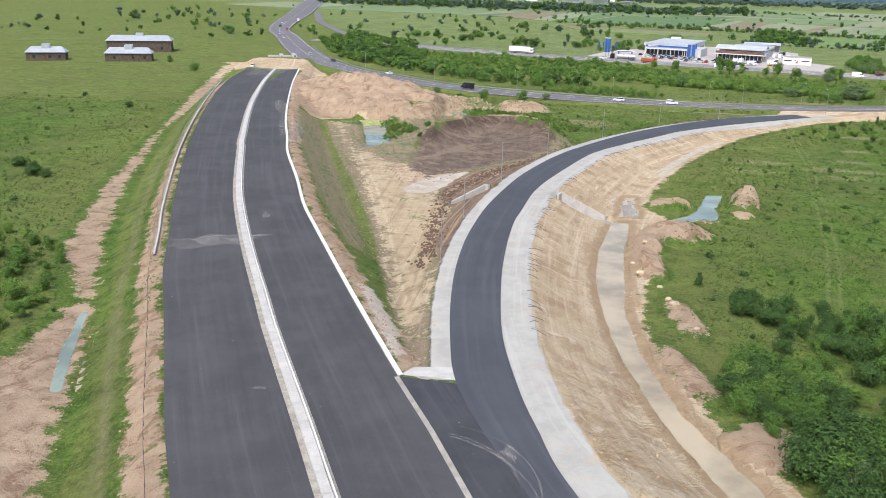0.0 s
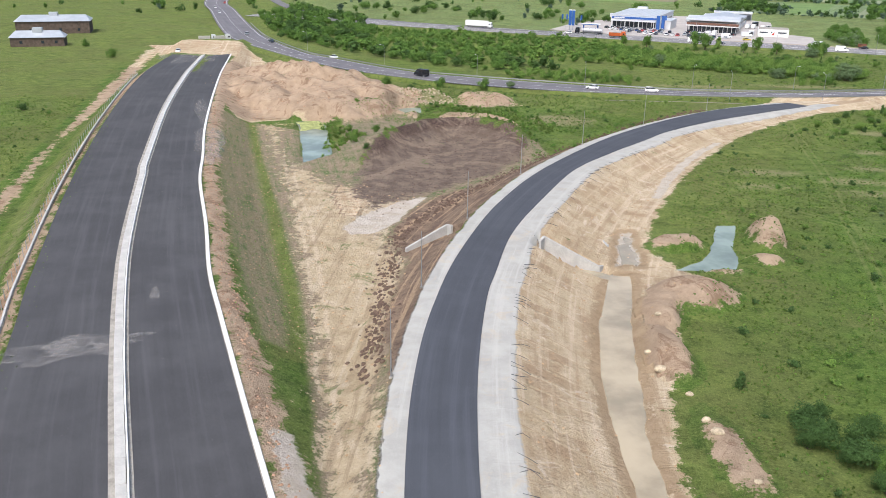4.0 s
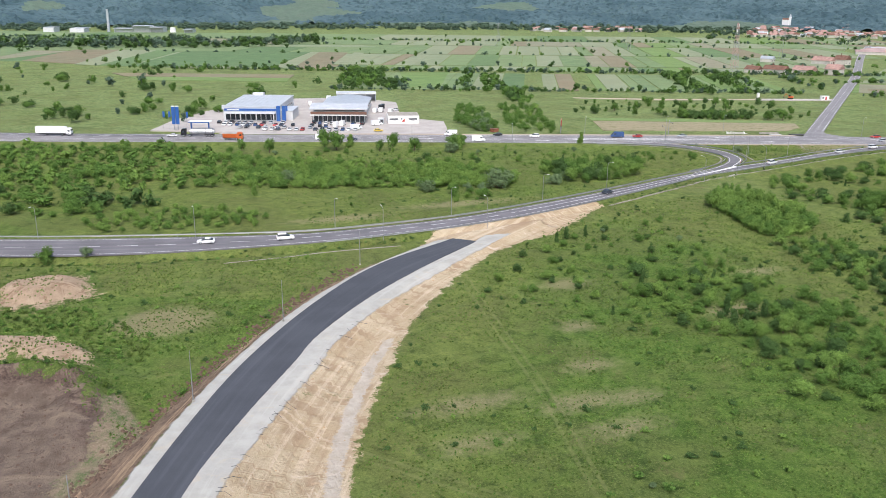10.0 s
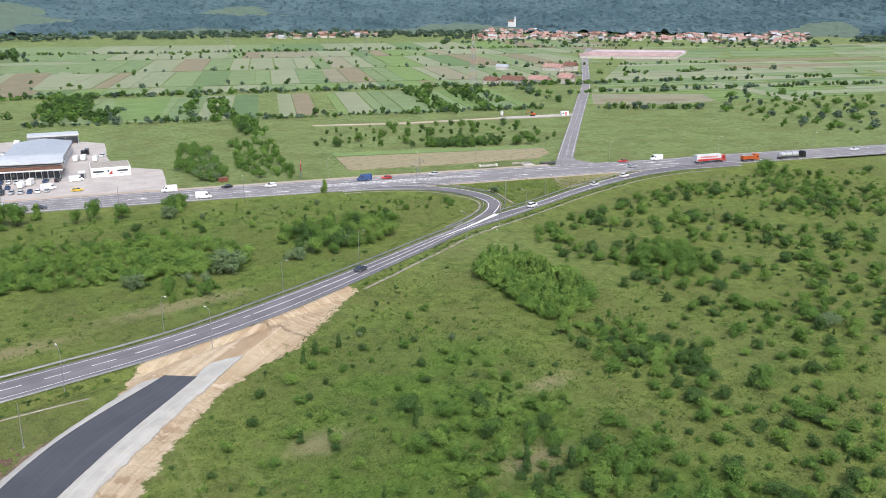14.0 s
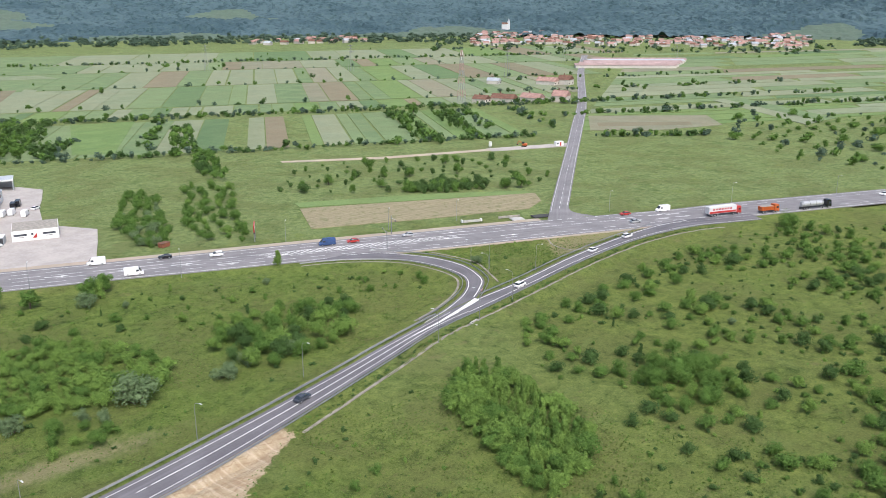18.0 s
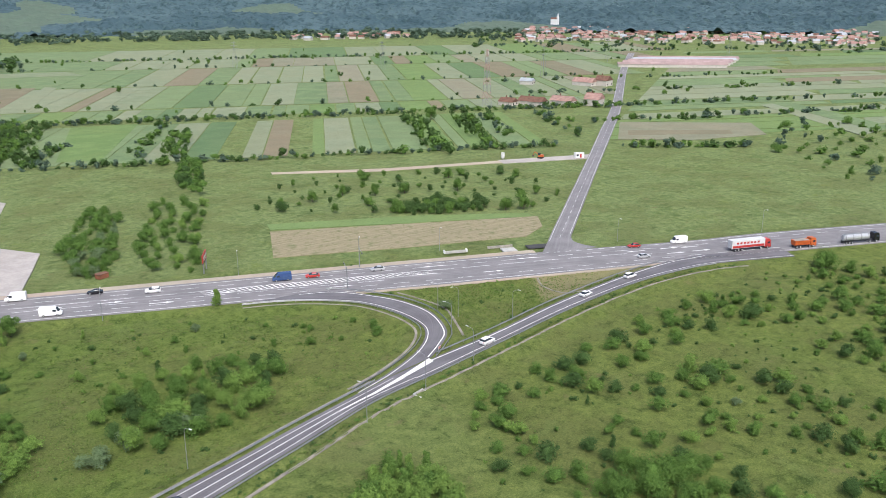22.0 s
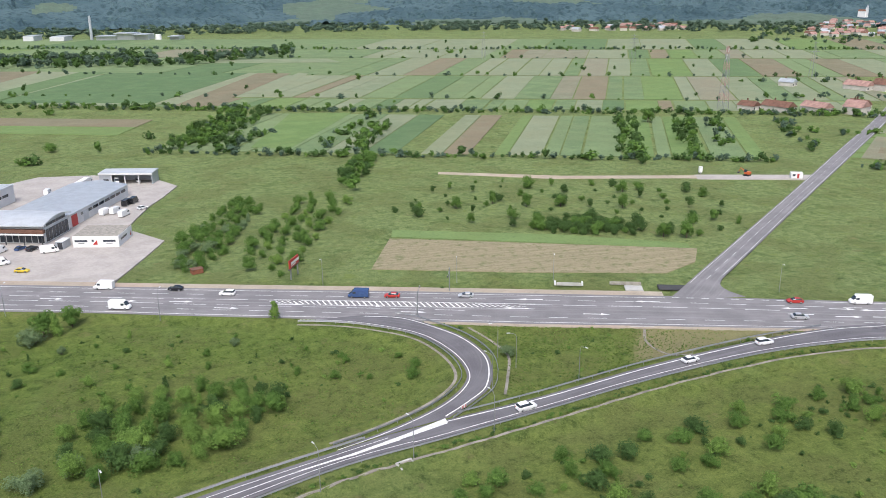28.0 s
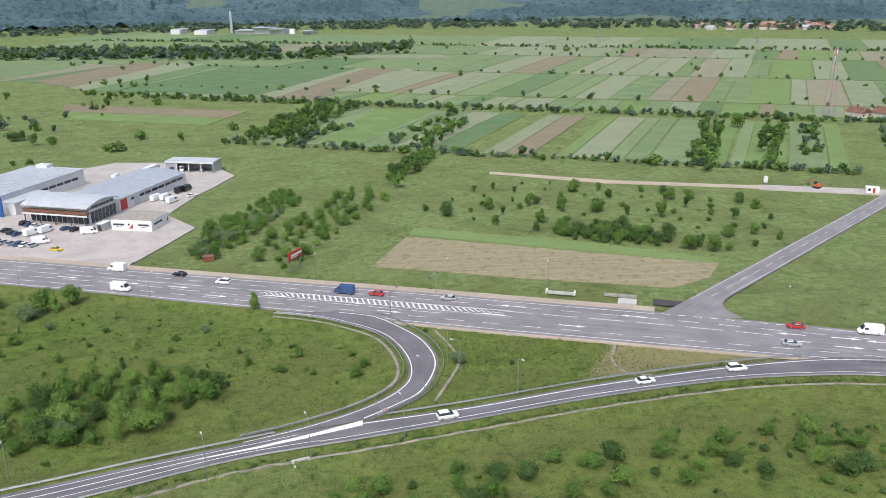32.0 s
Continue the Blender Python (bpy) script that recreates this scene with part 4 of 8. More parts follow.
LUSH = np.where((field(THIN_R) > 0.4) & (EDGE_SOIL < 0.3), 0.1, LUSH)
LUSH = np.where(SPOIL > 0.3, 2.0, LUSH)
use_r = (d_r < 30) & ((l_r > -5) | (d_r < 0.75 * d_h))
ALONG = np.stack([np.where(use_r, i_r * 3.0, i_h * 2.0 + fy * 0.3), np.where(use_r, l_r, l_h), LUSH], 1)
TRK1 = smooth([(82, 225), (77.2, 197.7), (73.5, 175), (68, 152), (63, 128), (56, 98), (48, 70)], 2)
TRK2 = smooth([(38, 170), (49, 156.8), (60.4, 143.9), (84, 120), (110, 100)], 2)
TRK3 = smooth([(-57, 213), (-51, 187), (-43, 157), (-33.5, 128), (-25, 97), (-17.5, 66)], 2)
TRACKS = np.stack([np.where((d < 12), l, 9.0) for d, l, _ in (near_line(fx, fy, t) for t in (TRK1, TRK2, TRK3))], 1)
DRY = [(61, 176, 7, 2.2), (77.7, 170.6, 6, 2.4), (86, 169.4, 4, 2), (56.4, 164.3, 4, 1.5), (79.4, 161.2, 5, 2), (92.5, 199, 3, 2.2), (86, 182.3, 4, 2), (103, 222, 5, 3), (128, 196, 6, 3), (150, 215, 5, 2), (110, 300, 16, 3), (70, 294, 12, 3), (18, 228, 9, 7)]
dry = np.full(fx.shape, -9.0)
for cx, cy, rx, ry in DRY:
    dry = np.maximum(dry, (1 - np.sqrt(((fx - cx) / rx) ** 2 + ((fy - cy) / ry) ** 2)) * min(rx, ry))
dry = np.clip(0.5 + dry / 6, 0, 1)
zone_b = np.stack([np.maximum(np.maximum(field(THIN_M, THIN_D), 0.56 * field(THIN_R)), 0.55 * band(HW_L, -8.5, -3.4, y1=210)), np.maximum.reduce([field(DRY_ISLAND, soft=3), field(ROCKS), dry]), field(PUDDLE_M, GREY_R, PUDDLE_R, [(-12, 33), (-16, 44), (-21, 56), (-19, 57), (-14, 45), (-10.5, 34)]), wet], 1)
nx, ny = len(gx), len(gy)
ii, jj = np.meshgrid(np.arange(nx - 1), np.arange(ny - 1))
q = (jj * nx + ii).ravel()
gm = mesh_of("ground", np.stack([fx, fy, fz], 1), np.stack([q, q + 1, q + nx + 1, q + nx], 1), MAT["ground"], True)
for nm, arr in (("zone_a", zone_a), ("zone_b", zone_b)):
    at = gm.attributes.new(nm, "FLOAT_COLOR", "POINT")
    at.data.foreach_set("color", arr.astype(np.float32).ravel())
for nm, arr in (("along", ALONG), ("tracks", TRACKS)):
    at = gm.attributes.new(nm, "FLOAT_VECTOR", "POINT")
    at.data.foreach_set("vector", arr.astype(np.float32).ravel())
tagged(new("ground", gm), "green meadow with bare sandy earthworks, ditches and spoil heaps", "ground", kind="structure")

for nm, poly, zz, mt, lb in (
    ("water", DITCH, -0.32, "muddywater", "brown muddy rainwater standing in a long ditch"), ("water", PUDDLE_R, -0.3, "muddywater", "shallow muddy puddle on churned sand"),
    ("water", POND_R, -0.3, "pondwater", "still green-grey pond water in the meadow"), ("water", POND_L, -0.3, "pondwater", "murky green pond beside the sandy track"),
    ("water", [(12.6, 112.6), (13.2, 110.0), (16.2, 108.6), (18.6, 109.6), (17.4, 111.6), (15, 112.6)], -0.3, "muddywater", "muddy pool at the foot of the culvert wall"),
    ("pond_scum", [(-56, 216.6), (-50, 218.6), (-47.4, 213), (-46, 207), (-48.6, 208.4), (-52, 205.6), (-53, 210)], -0.285, "scum", "yellow-green scum floating on the pond"),
    ("water", POND_S, -0.3, "pondwater", "small reedy pond at the foot of a spoil heap"),
    *(("water", r, -0.16, "pondwater" if k == 0 else "muddywater", "rainwater lying in a wheel rut") for k, r in enumerate(RUTS_L)),
):
    pl = smooth(list(poly) + [poly[0]], 1.5)[:-1]
    c = pl.mean(0)
    wob = np.array([0.35 * math.sin(i * 1.7) + 0.3 * math.sin(i * 0.61) for i in range(len(pl))])
    if len(poly) > 6:
        pl = pl + normals(pl) * wob[:, None] * 0.5
    bm = bmesh.new()
    fc = bm.faces.new([bm.verts.new((x, y, zz)) for x, y in pl])
    bmesh.ops.triangulate(bm, faces=[fc])
    for fcc in bm.faces:
        if fcc.normal.z < 0:
            fcc.normal_flip()
    tagged(part(nm, bm, MAT[mt]), lb, "water", kind="structure")

# ---- roads ----
def road(name, mesh, label):
    return tagged(new(name, mesh), label, "road", kind="structure")


road("road_west", ribbon("road_west", HW_L, shifted(HW_C, -0.9), hw_z, 0.25, MAT["asphalt_new"]), "fresh dark asphalt carriageway, unmarked and dusty in patches")
road("road_east", ribbon("road_east", shifted(HW_C, 0.9), HW_R, hw_z, 0.25, MAT["asphalt_new"]), "fresh dark asphalt carriageway beside the concrete median")
ramp = road("road_ramp", ribbon("road_ramp", RA_L, RA_R[14:], ramp_z, 0.2, MAT["asphalt_ramp"]), "smooth new asphalt slip road curving on an embankment")
join_l = HW_R[HW_R[:, 1] < 28.5]
join_r = RA_R[RA_R[:, 1] < 27.5]
road("road_join", ribbon("road_join", join_l, join_r, HW_Z - 0.012, 0.2, MAT["asphalt_join"], 6), "tyre-marked asphalt apron joining slip road and carriageway")
old = road("road_old_slip", ribbon("road_old_slip", OLD_N, OLD_S[: len(OLD_S) - 78], 0.97, 0.2, MAT["asphalt_old"]), "worn grey asphalt slip road with white edge lines")
old2 = road("road_old_merge", ribbon("road_old_merge", smooth([(215, 315.2), (228.6, 318), (251.1, 322.3), (278.7, 329.2), (308.7, 334.4), (331.7, 336.2), (348, 334.4), (376, 324)]), OLD_S[len(OLD_S) - 79 :], 0.972, 0.2, MAT["asphalt_old"]), "grey asphalt lane merging into the main road")
loop = road("road_loop", ribbon("road_loop", LOOP_IN[::-1], LOOP_OUT[::-1], 0.984, 0.2, MAT["asphalt_old"]), "tight looping slip road of worn asphalt")
main = road("road_main", ribbon("road_main", MAIN_N, MAIN_S, 0.96, 0.2, MAT["asphalt_main"], 6), "wide pale asphalt main road with lane markings")
road("road_west_ramp", ribbon("road_west_ramp", shifted(WRAMP, -3.6), shifted(WRAMP, 3.6), 0.965, 0.2, MAT["asphalt_old"]), "grey slip road curving away over the plain")
side = road("road_side", ribbon("road_side", SIDE_L, SIDE_R, lambda y: 0.5 if y > 400 else np.interp(y, [366, 400], [0.93, 0.5]), 0.45, MAT["asphalt_main"]), "straight pale country road running to the village")


# ---- far country: crop strips, lanes and the wooded hills ----
UA, UB, UO = np.array((0.93, -0.36)), np.array((0.43, 0.90)), np.array((294.0, 583.0))


def ab(a, b):
    return tuple(UO + a * UA + b * UB)


def patch(name, corners, mat, label, top=0.24):
    return tagged(new(name, prism(name, corners, -0.4, top, MAT[mat])), label, "field", kind="structure")


CROPS = ["crop_green"] * 8 + ["crop_pale"] * 7 + ["crop_dark"] * 2 + ["crop_tan"] * 2 + ["crop_soil"] + ["crop_lush"]
WORDS = dict(crop_green="strip of green growing crop", crop_pale="strip of pale ripening grain", crop_dark="strip of dark green crop", crop_tan="dry straw-coloured field strip", crop_soil="bare brown ploughed field strip", crop_lush="lush bright green meadow strip", sandstrip="bare sandy works strip")
rng = random.Random(4)
for lo, hi, west, wmin, wmax in ((2, 132, -150, 8, 22), (160, 207, -330, 9, 24), (213, 366, -560, 11, 28), (371, 545, -700, 14, 38), (550, 668, -820, 18, 52), (672, 860, -900, 30, 80)):
    a = west
    while a < 172 + 0.56 * lo:
        w = rng.uniform(wmin, wmax) * (2.2 if a < -220 else 1)
        b = min(a + w, 174 + 0.56 * lo)
        kind = rng.choice(CROPS)
        if lo == 2 and 60 < a < 172:
            kind = "crop_lush" if rng.random() < 0.45 else "crop_green"
        gap = rng.uniform(0.3, 2.0)
        if not (lo == 2 and rng.random() < 0.12):
            patch("field", [ab(a + gap, lo), ab(b, lo), ab(b + 0.02 * (hi - lo), hi), ab(a + gap + 0.02 * (hi - lo), hi)], kind, WORDS[kind] + " among its neighbours")
        a = b
b = 6.0
while b < 620:  # east of the side road the strips lie along it
    w = rng.uniform(9, 26) * (1 + b / 400)
    kind = rng.choice(CROPS[:-1]) if b > 70 else "crop_lush"
    a0 = 196 + 0.56 * b
    for k in range(3 if b > 150 else 2):
        a1 = a0 + rng.uniform(110, 260)
        if rng.random() < 0.85:
            patch("field", [ab(a0, b), ab(a1, b), ab(a1 + 4, b + w), ab(a0 + 0.56 * w, b + w)], kind, WORDS[kind] + " beside the side road")
        a0 = a1 + 2
        kind = rng.choice(CROPS)
    b += w + rng.uniform(0.5, 4)
patch("field", [(492, 512), (541, 558), (609, 506), (578, 472), (525, 485)], "crop_tan", "dry brown-green field beyond the meadow", 0.34)
patch("field", [(508, 519), (520, 531), (572, 494), (562, 484)], "crop_soil", "narrow bare brown strip in a dry field", 0.38)
patch("field", [(690, 557), (704, 556), (645, 440), (621, 436)], "crop_pale", "long pale straw strip running down the plain", 0.40)
patch("field", [(704, 556), (722, 552), (668, 440), (646, 440)], "crop_green", "long green strip beside pale straw", 0.36)
patch("field", [(243, 446), (300, 422), (338, 406), (330, 394), (316, 387), (272, 401), (231, 416)], "stubble", "dry tan stubble field behind the main road", 0.2)
patch("field", [(246, 456), (300, 434), (338, 412), (336, 407), (298, 424), (244, 448)], "crop_lush", "bright green grass margin above the stubble", 0.2)
patch("field", [(286, 543), (337, 519), (391, 503), (446, 487), (438, 480), (386, 499), (332, 514.5), (285, 539)], "sandstrip", "strip of bare sandy ground with spoil", 0.22)
patch("field", [(395, 503), (446, 487), (439, 479), (392, 495)], "yard", "levelled pale works platform beside the side road", 0.3)
# wide fields of the western plain
for corners, kind, lb in (
    ([(28.7, 865.8), (93.8, 1066), (223, 1018.5), (147.4, 828.8)], "crop_dark", "broad even blue-green crop field"),
    ([(147.7, 825), (224.8, 1022), (232.2, 1016), (160.3, 808)], "crop_pale", "narrow straw-pale grain strip"),
    ([(160.3, 808), (232.2, 1016), (262, 1002), (186.7, 795)], "crop_soil", "long bare brown ploughed field"),
    ([(216, 863), (270, 1005.7), (278, 994.5), (230.8, 853)], "crop_pale", "narrow ripening grain strip"),
    ([(-62, 955), (-19.9, 1117), (26.3, 1104), (-15, 902)], "crop_soil", "wide brown ploughed field on the plain"),
    ([(-15, 900), (26, 1102), (63.7, 1084), (4, 881)], "crop_pale", "pale yellow-green grain strip"),
    ([(4, 881), (63.7, 1084), (89, 1071), (27, 866)], "crop_dark", "strip of blue-green crop"),
    ([(13.8, 799.8), (150, 746.6), (141, 720), (23.5, 766)], "crop_soil", "thin strip of bare reddish soil"),
    ([(24.3, 763), (141, 718.6), (133, 693), (33, 733)], "crop_lush", "fresh green meadow strip beside bare soil"),
    ([(205.4, 630), (237, 745), (277, 735.5), (225.5, 621)], "crop_lush", "bright green field beside a grove"),
    ([(182.6, 1139), (325, 1099), (317, 1149), (192.5, 1177)], "crop_pale", "pale distant hayfield"),
):
    patch("field", corners, kind, lb, 0.36)
patch("field", [(-300, 1010), (-250, 1170), (-60, 1125), (-100, 960)], "crop_green", "wide green field on the western plain", 0.36)
patch("field", [(-420, 1060), (-380, 1210), (-255, 1172), (-305, 1012)], "crop_pale", "wide pale hayfield on the western plain", 0.36)
# verge of pale dust along the main road's far side
dust = MAIN_N[(MAIN_N[:, 0] > 100) & (MAIN_N[:, 0] < 305)]
tagged(new("verge", ribbon("verge", shifted(dust, -3.4), shifted(dust, 0.2), 0.93, 0.3, MAT["sandstrip"])), "dusty gravel verge beside the main road", "verge", kind="structure")


south = MAIN_S[(MAIN_S[:, 0] > 236) & (MAIN_S[:, 0] < 352)]
tagged(new("verge", ribbon("verge", shifted(south, -0.2), shifted(south, 1.5), 0.945, 0.3, MAT["sandstrip"])), "narrow dusty verge between main road and grass island", "verge", kind="structure")


def hill_height(r, az, x, y):
    swell = 0.5 + 0.5 * np.sin(az * 3.1 + 0.7) * 0.6 + 0.25 * np.sin(az * 7.7)
    h = np.interp(r, [1700, 1850, 2150, 2600, 3300], [-4, 6, 60, 150, 290]) * (0.75 + 0.35 * swell)
    h += np.interp(r, [1800, 2100], [0, 1]) * 28 * fbm(x, y, 380, 3, 21)
    wood = fbm(x, y, 260, 4, 33) + np.interp(r, [1800, 2000, 2300], [-0.1, 0.12, 0.45])
    return h, wood


az = np.radians(np.linspace(-78, 50, 620))
rr = np.concatenate([np.linspace(1700, 2300, 78), np.linspace(2310, 3300, 60)])
A, R = np.meshgrid(az, rr)
hx, hy = (160 + R * np.sin(-A)).ravel(), (160 + R * np.cos(A)).ravel()
hz, wood = hill_height(R.ravel(), A.ravel(), hx, hy)
crown = np.abs(fbm(hx, hy, 24, 2, 5)) * 11 + np.abs(fbm(hx, hy, 11, 2, 6)) * 7
hz = hz + np.where(wood > 0.0, 4 + crown, 0.4 * crown)
na, nr = len(az), len(rr)
i2, j2 = np.meshgrid(np.arange(na - 1), np.arange(nr - 1))
q2 = (j2 * na + i2).ravel()
quads = np.stack([q2, q2 + na, q2 + na + 1, q2 + 1], 1)
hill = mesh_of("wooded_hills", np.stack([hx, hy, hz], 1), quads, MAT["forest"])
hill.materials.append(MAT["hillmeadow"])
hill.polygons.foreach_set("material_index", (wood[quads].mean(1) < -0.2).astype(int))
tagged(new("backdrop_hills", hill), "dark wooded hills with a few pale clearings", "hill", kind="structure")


# ---- plants ----
def leafy(kind, leaves, seed, leaf=0.12):
    """Crown and wood of one plant, one metre high: many small leaves over uneven lobes."""
    r = random.Random(seed)
    lobes = []
    if kind == "tree":
        for _ in range(9):
            a, d = r.uniform(0, 6.28), r.uniform(0.0, 0.24)
            lobes.append((d * math.cos(a), d * math.sin(a), r.uniform(0.38, 0.82), r.uniform(0.13, 0.22), r.uniform(0.9, 1.2)))
    elif kind == "cone":
        for k in range(8):
            zz = 0.16 + 0.1 * k
            a = r.uniform(0, 6.28)
            lobes.append((0.05 * math.cos(a), 0.05 * math.sin(a), zz, 0.20 - 0.018 * k + r.uniform(-0.02, 0.02), 1.1))
    elif kind == "willow":
        for _ in range(10):
            a, d = r.uniform(0, 6.28), r.uniform(0.05, 0.4)
            lobes.append((d * math.cos(a), d * math.sin(a), r.uniform(0.25, 0.8) * (1.1 - d), r.uniform(0.15, 0.24), r.uniform(0.9, 1.3)))
    else:
        for _ in range(22 if kind == "big" else 11):
            a, d = r.uniform(0, 6.28), r.uniform(0.0, 0.40)
            lobes.append((d * math.cos(a), d * math.sin(a), r.uniform(0.2, 0.72) * (1.15 - d), r.uniform(0.17, 0.27), r.uniform(0.75, 1.1)))
    if leaves < 130:
        lobes = lobes[:6]
    # uneven body inside the leaves, following the lobes
    V, F = [], []
    n1, n2 = (6, 4) if leaves < 130 else (10, 6)
    mid_z = 0.6 if kind == "tree" else 0.4
    for i in range(n2 + 1):
        th = math.pi * i / n2
        for j in range(n1):
            ph = 6.283 * j / n1 + 0.4 * i
            u = Vector((math.sin(th) * math.cos(ph), math.sin(th) * math.sin(ph), math.cos(th)))
            far = 0.12
            for cx, cy, cz, rad, flat in lobes:
                c = Vector((cx, cy, cz - mid_z))
                along = c.dot(u)
                miss = rad * rad * 0.8 - (c.length_squared - along * along)
                if miss > 0:
                    far = max(far, along + math.sqrt(miss))
            far *= r.uniform(0.5, 0.72)
            V.append((u.x * far, u.y * far, max(0.02, mid_z + u.z * far)))
    for i in range(n2):
        for j in range(n1):
            F.append((i * n1 + j, (i + 1) * n1 + j, (i + 1) * n1 + (j + 1) % n1, i * n1 + (j + 1) % n1))
    for _ in range(leaves):
        cx, cy, cz, rad, flat = r.choice(lobes)
        d = Vector((r.gauss(0, 1), r.gauss(0, 1), r.gauss(0.3, 1))).normalized()
        p = Vector((cx, cy, cz)) + Vector((d.x, d.y, d.z * flat)) * rad * r.uniform(0.7, 1.2)
        if p.z < 0.02:
            p.z = r.uniform(0.02, 0.1)
        nrm = (d + Vector((r.gauss(0, 0.3), r.gauss(0, 0.3), r.gauss(0.3, 0.28)))).normalized()
        t = Matrix.Rotation(r.uniform(0, 6.28), 3, nrm) @ nrm.orthogonal().normalized()
        s = nrm.cross(t)
        L, W = leaf * r.uniform(0.6, 1.25), leaf * r.uniform(0.45, 0.8)
        k = len(V)
        V += [tuple(p - t * L * 0.5 - s * W * 0.6), tuple(p - t * L * 0.35 + s * W * 0.7), tuple(p + t * L * 0.75)]
        F.append((k, k + 1, k + 2))
    bm = bmesh.new()
    if kind in ("tree", "cone"):
        add_tube(bm, (0, 0, -0.03), (0.01, 0.01, 0.45), 0.028, 0.016, 6)
        for lx, ly, lz, *_ in lobes[:5]:
            add_tube(bm, (0.01, 0.01, 0.28), (lx * 0.9, ly * 0.9, lz), 0.012, 0.004, 5)
    else:
        for lx, ly, lz, *_ in lobes[:6]:
            add_tube(bm, (lx * 0.15, ly * 0.15, -0.03), (lx, ly, lz), 0.014, 0.005, 5)
    wood_mesh = bpy.data.meshes.new("stem")
    bm.to_mesh(wood_mesh)
    bm.free()
    return np.array(V), F, wood_mesh


PLANTS, FLAT = {}, {}
for kind, num, leaf, seeds in (("tree", 1300, 0.066, 3), ("bush", 1500, 0.058, 6), ("cone", 900, 0.066, 2), ("willow", 1600, 0.062, 2), ("thick", 800, 0.080, 7), ("big", 3000, 0.046, 3), ("far", 120, 0.19, 5), ("farbush", 76, 0.24, 5)):
    PLANTS[kind] = [leafy({"far": "tree", "farbush": "bush", "thick": "bush"}.get(kind, kind), num, 100 + 7 * s + len(kind), leaf) for s in range(seeds)]


def plant_thing(name, kind, variant, mat, label, category, group):
    """One plant to copy: the crown, with its wood as a part."""
    V, F, wd = PLANTS[kind][variant]
    ob = part(name, mesh_of("crown", V, F, MAT[mat]), None)
    tagged(ob, label, category, group)
    wm = wd.copy()
    part("trunk" if kind in ("tree", "cone", "far") else "stem", wm, MAT["bark"], ob)
    ob.matrix_world = Matrix.Translation((0, 0, -500))
    return ob


def drop(ob):
    for o in (*ob.children_recursive, ob):
        bpy.data.objects.remove(o)


def scatter(poly, gap, seed, most=9999):
    """Random points in a polygon, no two nearer than gap."""
    r = np.random.RandomState(seed)
    p = np.array(poly)
    lo, hi = p.min(0), p.max(0)
    pts = r.rand(6000, 2) * (hi - lo) + lo
    pts = pts[inside(pts[:, 0], pts[:, 1], p) > 0]
    kept = np.full((len(pts) + 1, 2), 1e9)
    n = 0
    for c in pts:
        if ((kept[: n + 1] - c) ** 2).sum(1).min() > gap * gap:
            kept[n] = c
            n += 1
            if n >= most:
                break
    return kept[:n]


def spread(x, y, h, rnd, wide=1.0):
    z = float(lay(x, y)[0])
    w = h * wide * rnd.uniform(0.85, 1.25)
    return Matrix.Translation((x, y, z - 0.03 * h)) @ Matrix.Rotation(rnd.uniform(0, 6.28), 4, "Z") @ Matrix.Diagonal((w, w * rnd.uniform(0.85, 1.15), h, 1))


def thicket(name, spots, mats, label, seed, kinds=("thick",), lo=2.0, hi=4.0, wide=1.0, category="thicket"):
    """Plants too many to count, joined in one mesh of a few leaf materials."""
    r = random.Random(seed)
    V, loops, sizes, M, n = [], [], [], [], 0
    for x, y in spots:
        v, f, _ = PLANTS[k := r.choice(kinds)][i := r.randrange(len(PLANTS[k]))]
        if (k, i) not in FLAT:
            FLAT[k, i] = np.array([j for q in f for j in q]), np.array([len(q) for q in f])
        lp, sz = FLAT[k, i]
        m = np.array(spread(x, y, r.uniform(lo, hi), r, wide))
        V.append(v @ m[:3, :3].T + m[:3, 3])
        loops.append(lp + n)
        sizes.append(sz)
        M.append(np.full(len(sz), r.randrange(len(mats))))
        n += len(v)
    if not V:
        return None
    V, loops, sizes, M = np.vstack(V), np.concatenate(loops), np.concatenate(sizes), np.concatenate(M)
    me = bpy.data.meshes.new(name)
    me.vertices.add(len(V))
    me.vertices.foreach_set("co", V.astype(np.float32).ravel())
    me.loops.add(len(loops))
    me.loops.foreach_set("vertex_index", loops.astype(np.int32))
    me.polygons.add(len(sizes))
    me.polygons.foreach_set("loop_start", np.r_[0, np.cumsum(sizes)[:-1]].astype(np.int32))
    me.update(calc_edges=True)
    for k in mats:
        me.materials.append(MAT[k])
    me.polygons.foreach_set("material_index", M.astype(np.int32))
    return tagged(new(name, me), label, category, kind="stuff")


TH_A = [(52, 396), (84, 376), (113, 361), (126, 358), (140, 345), (142, 328), (134, 316), (122, 319), (112, 323), (84, 330), (52, 342)]
TH_FRONT = [(110, 311.5), (117, 317), (123, 312.5), (123.8, 305.3), (116, 302), (108, 303)]
TH_B = [(-76, 462), (30, 432), (56, 395), (58, 345), (-2, 352), (-60, 372)]
TH_C = [(2, 312), (30, 322), (52, 303), (47, 294), (8, 299)]
TH_D = [(-150, 520), (-138, 590), (-78, 500), (-76, 462), (-60, 372), (-2, 352), (24, 325), (-12, 320), (-70, 366), (-108, 410)]
TH_E = [(173, 431), (174, 461), (194, 513), (203, 498), (187, 443), (181, 429)]
TH_F = [(193, 427), (196, 450), (209, 480), (221, 512), (239, 504), (226, 469), (214, 440), (205, 416)]
TH_G = [(237, 524), (249, 569), (263, 601), (262, 573), (243, 518)]
HEDGE = [(181.5, 273), (193, 284), (201.5, 280), (198.5, 260), (195, 244), (184, 237), (173, 234), (173.5, 244), (177.6, 259)]
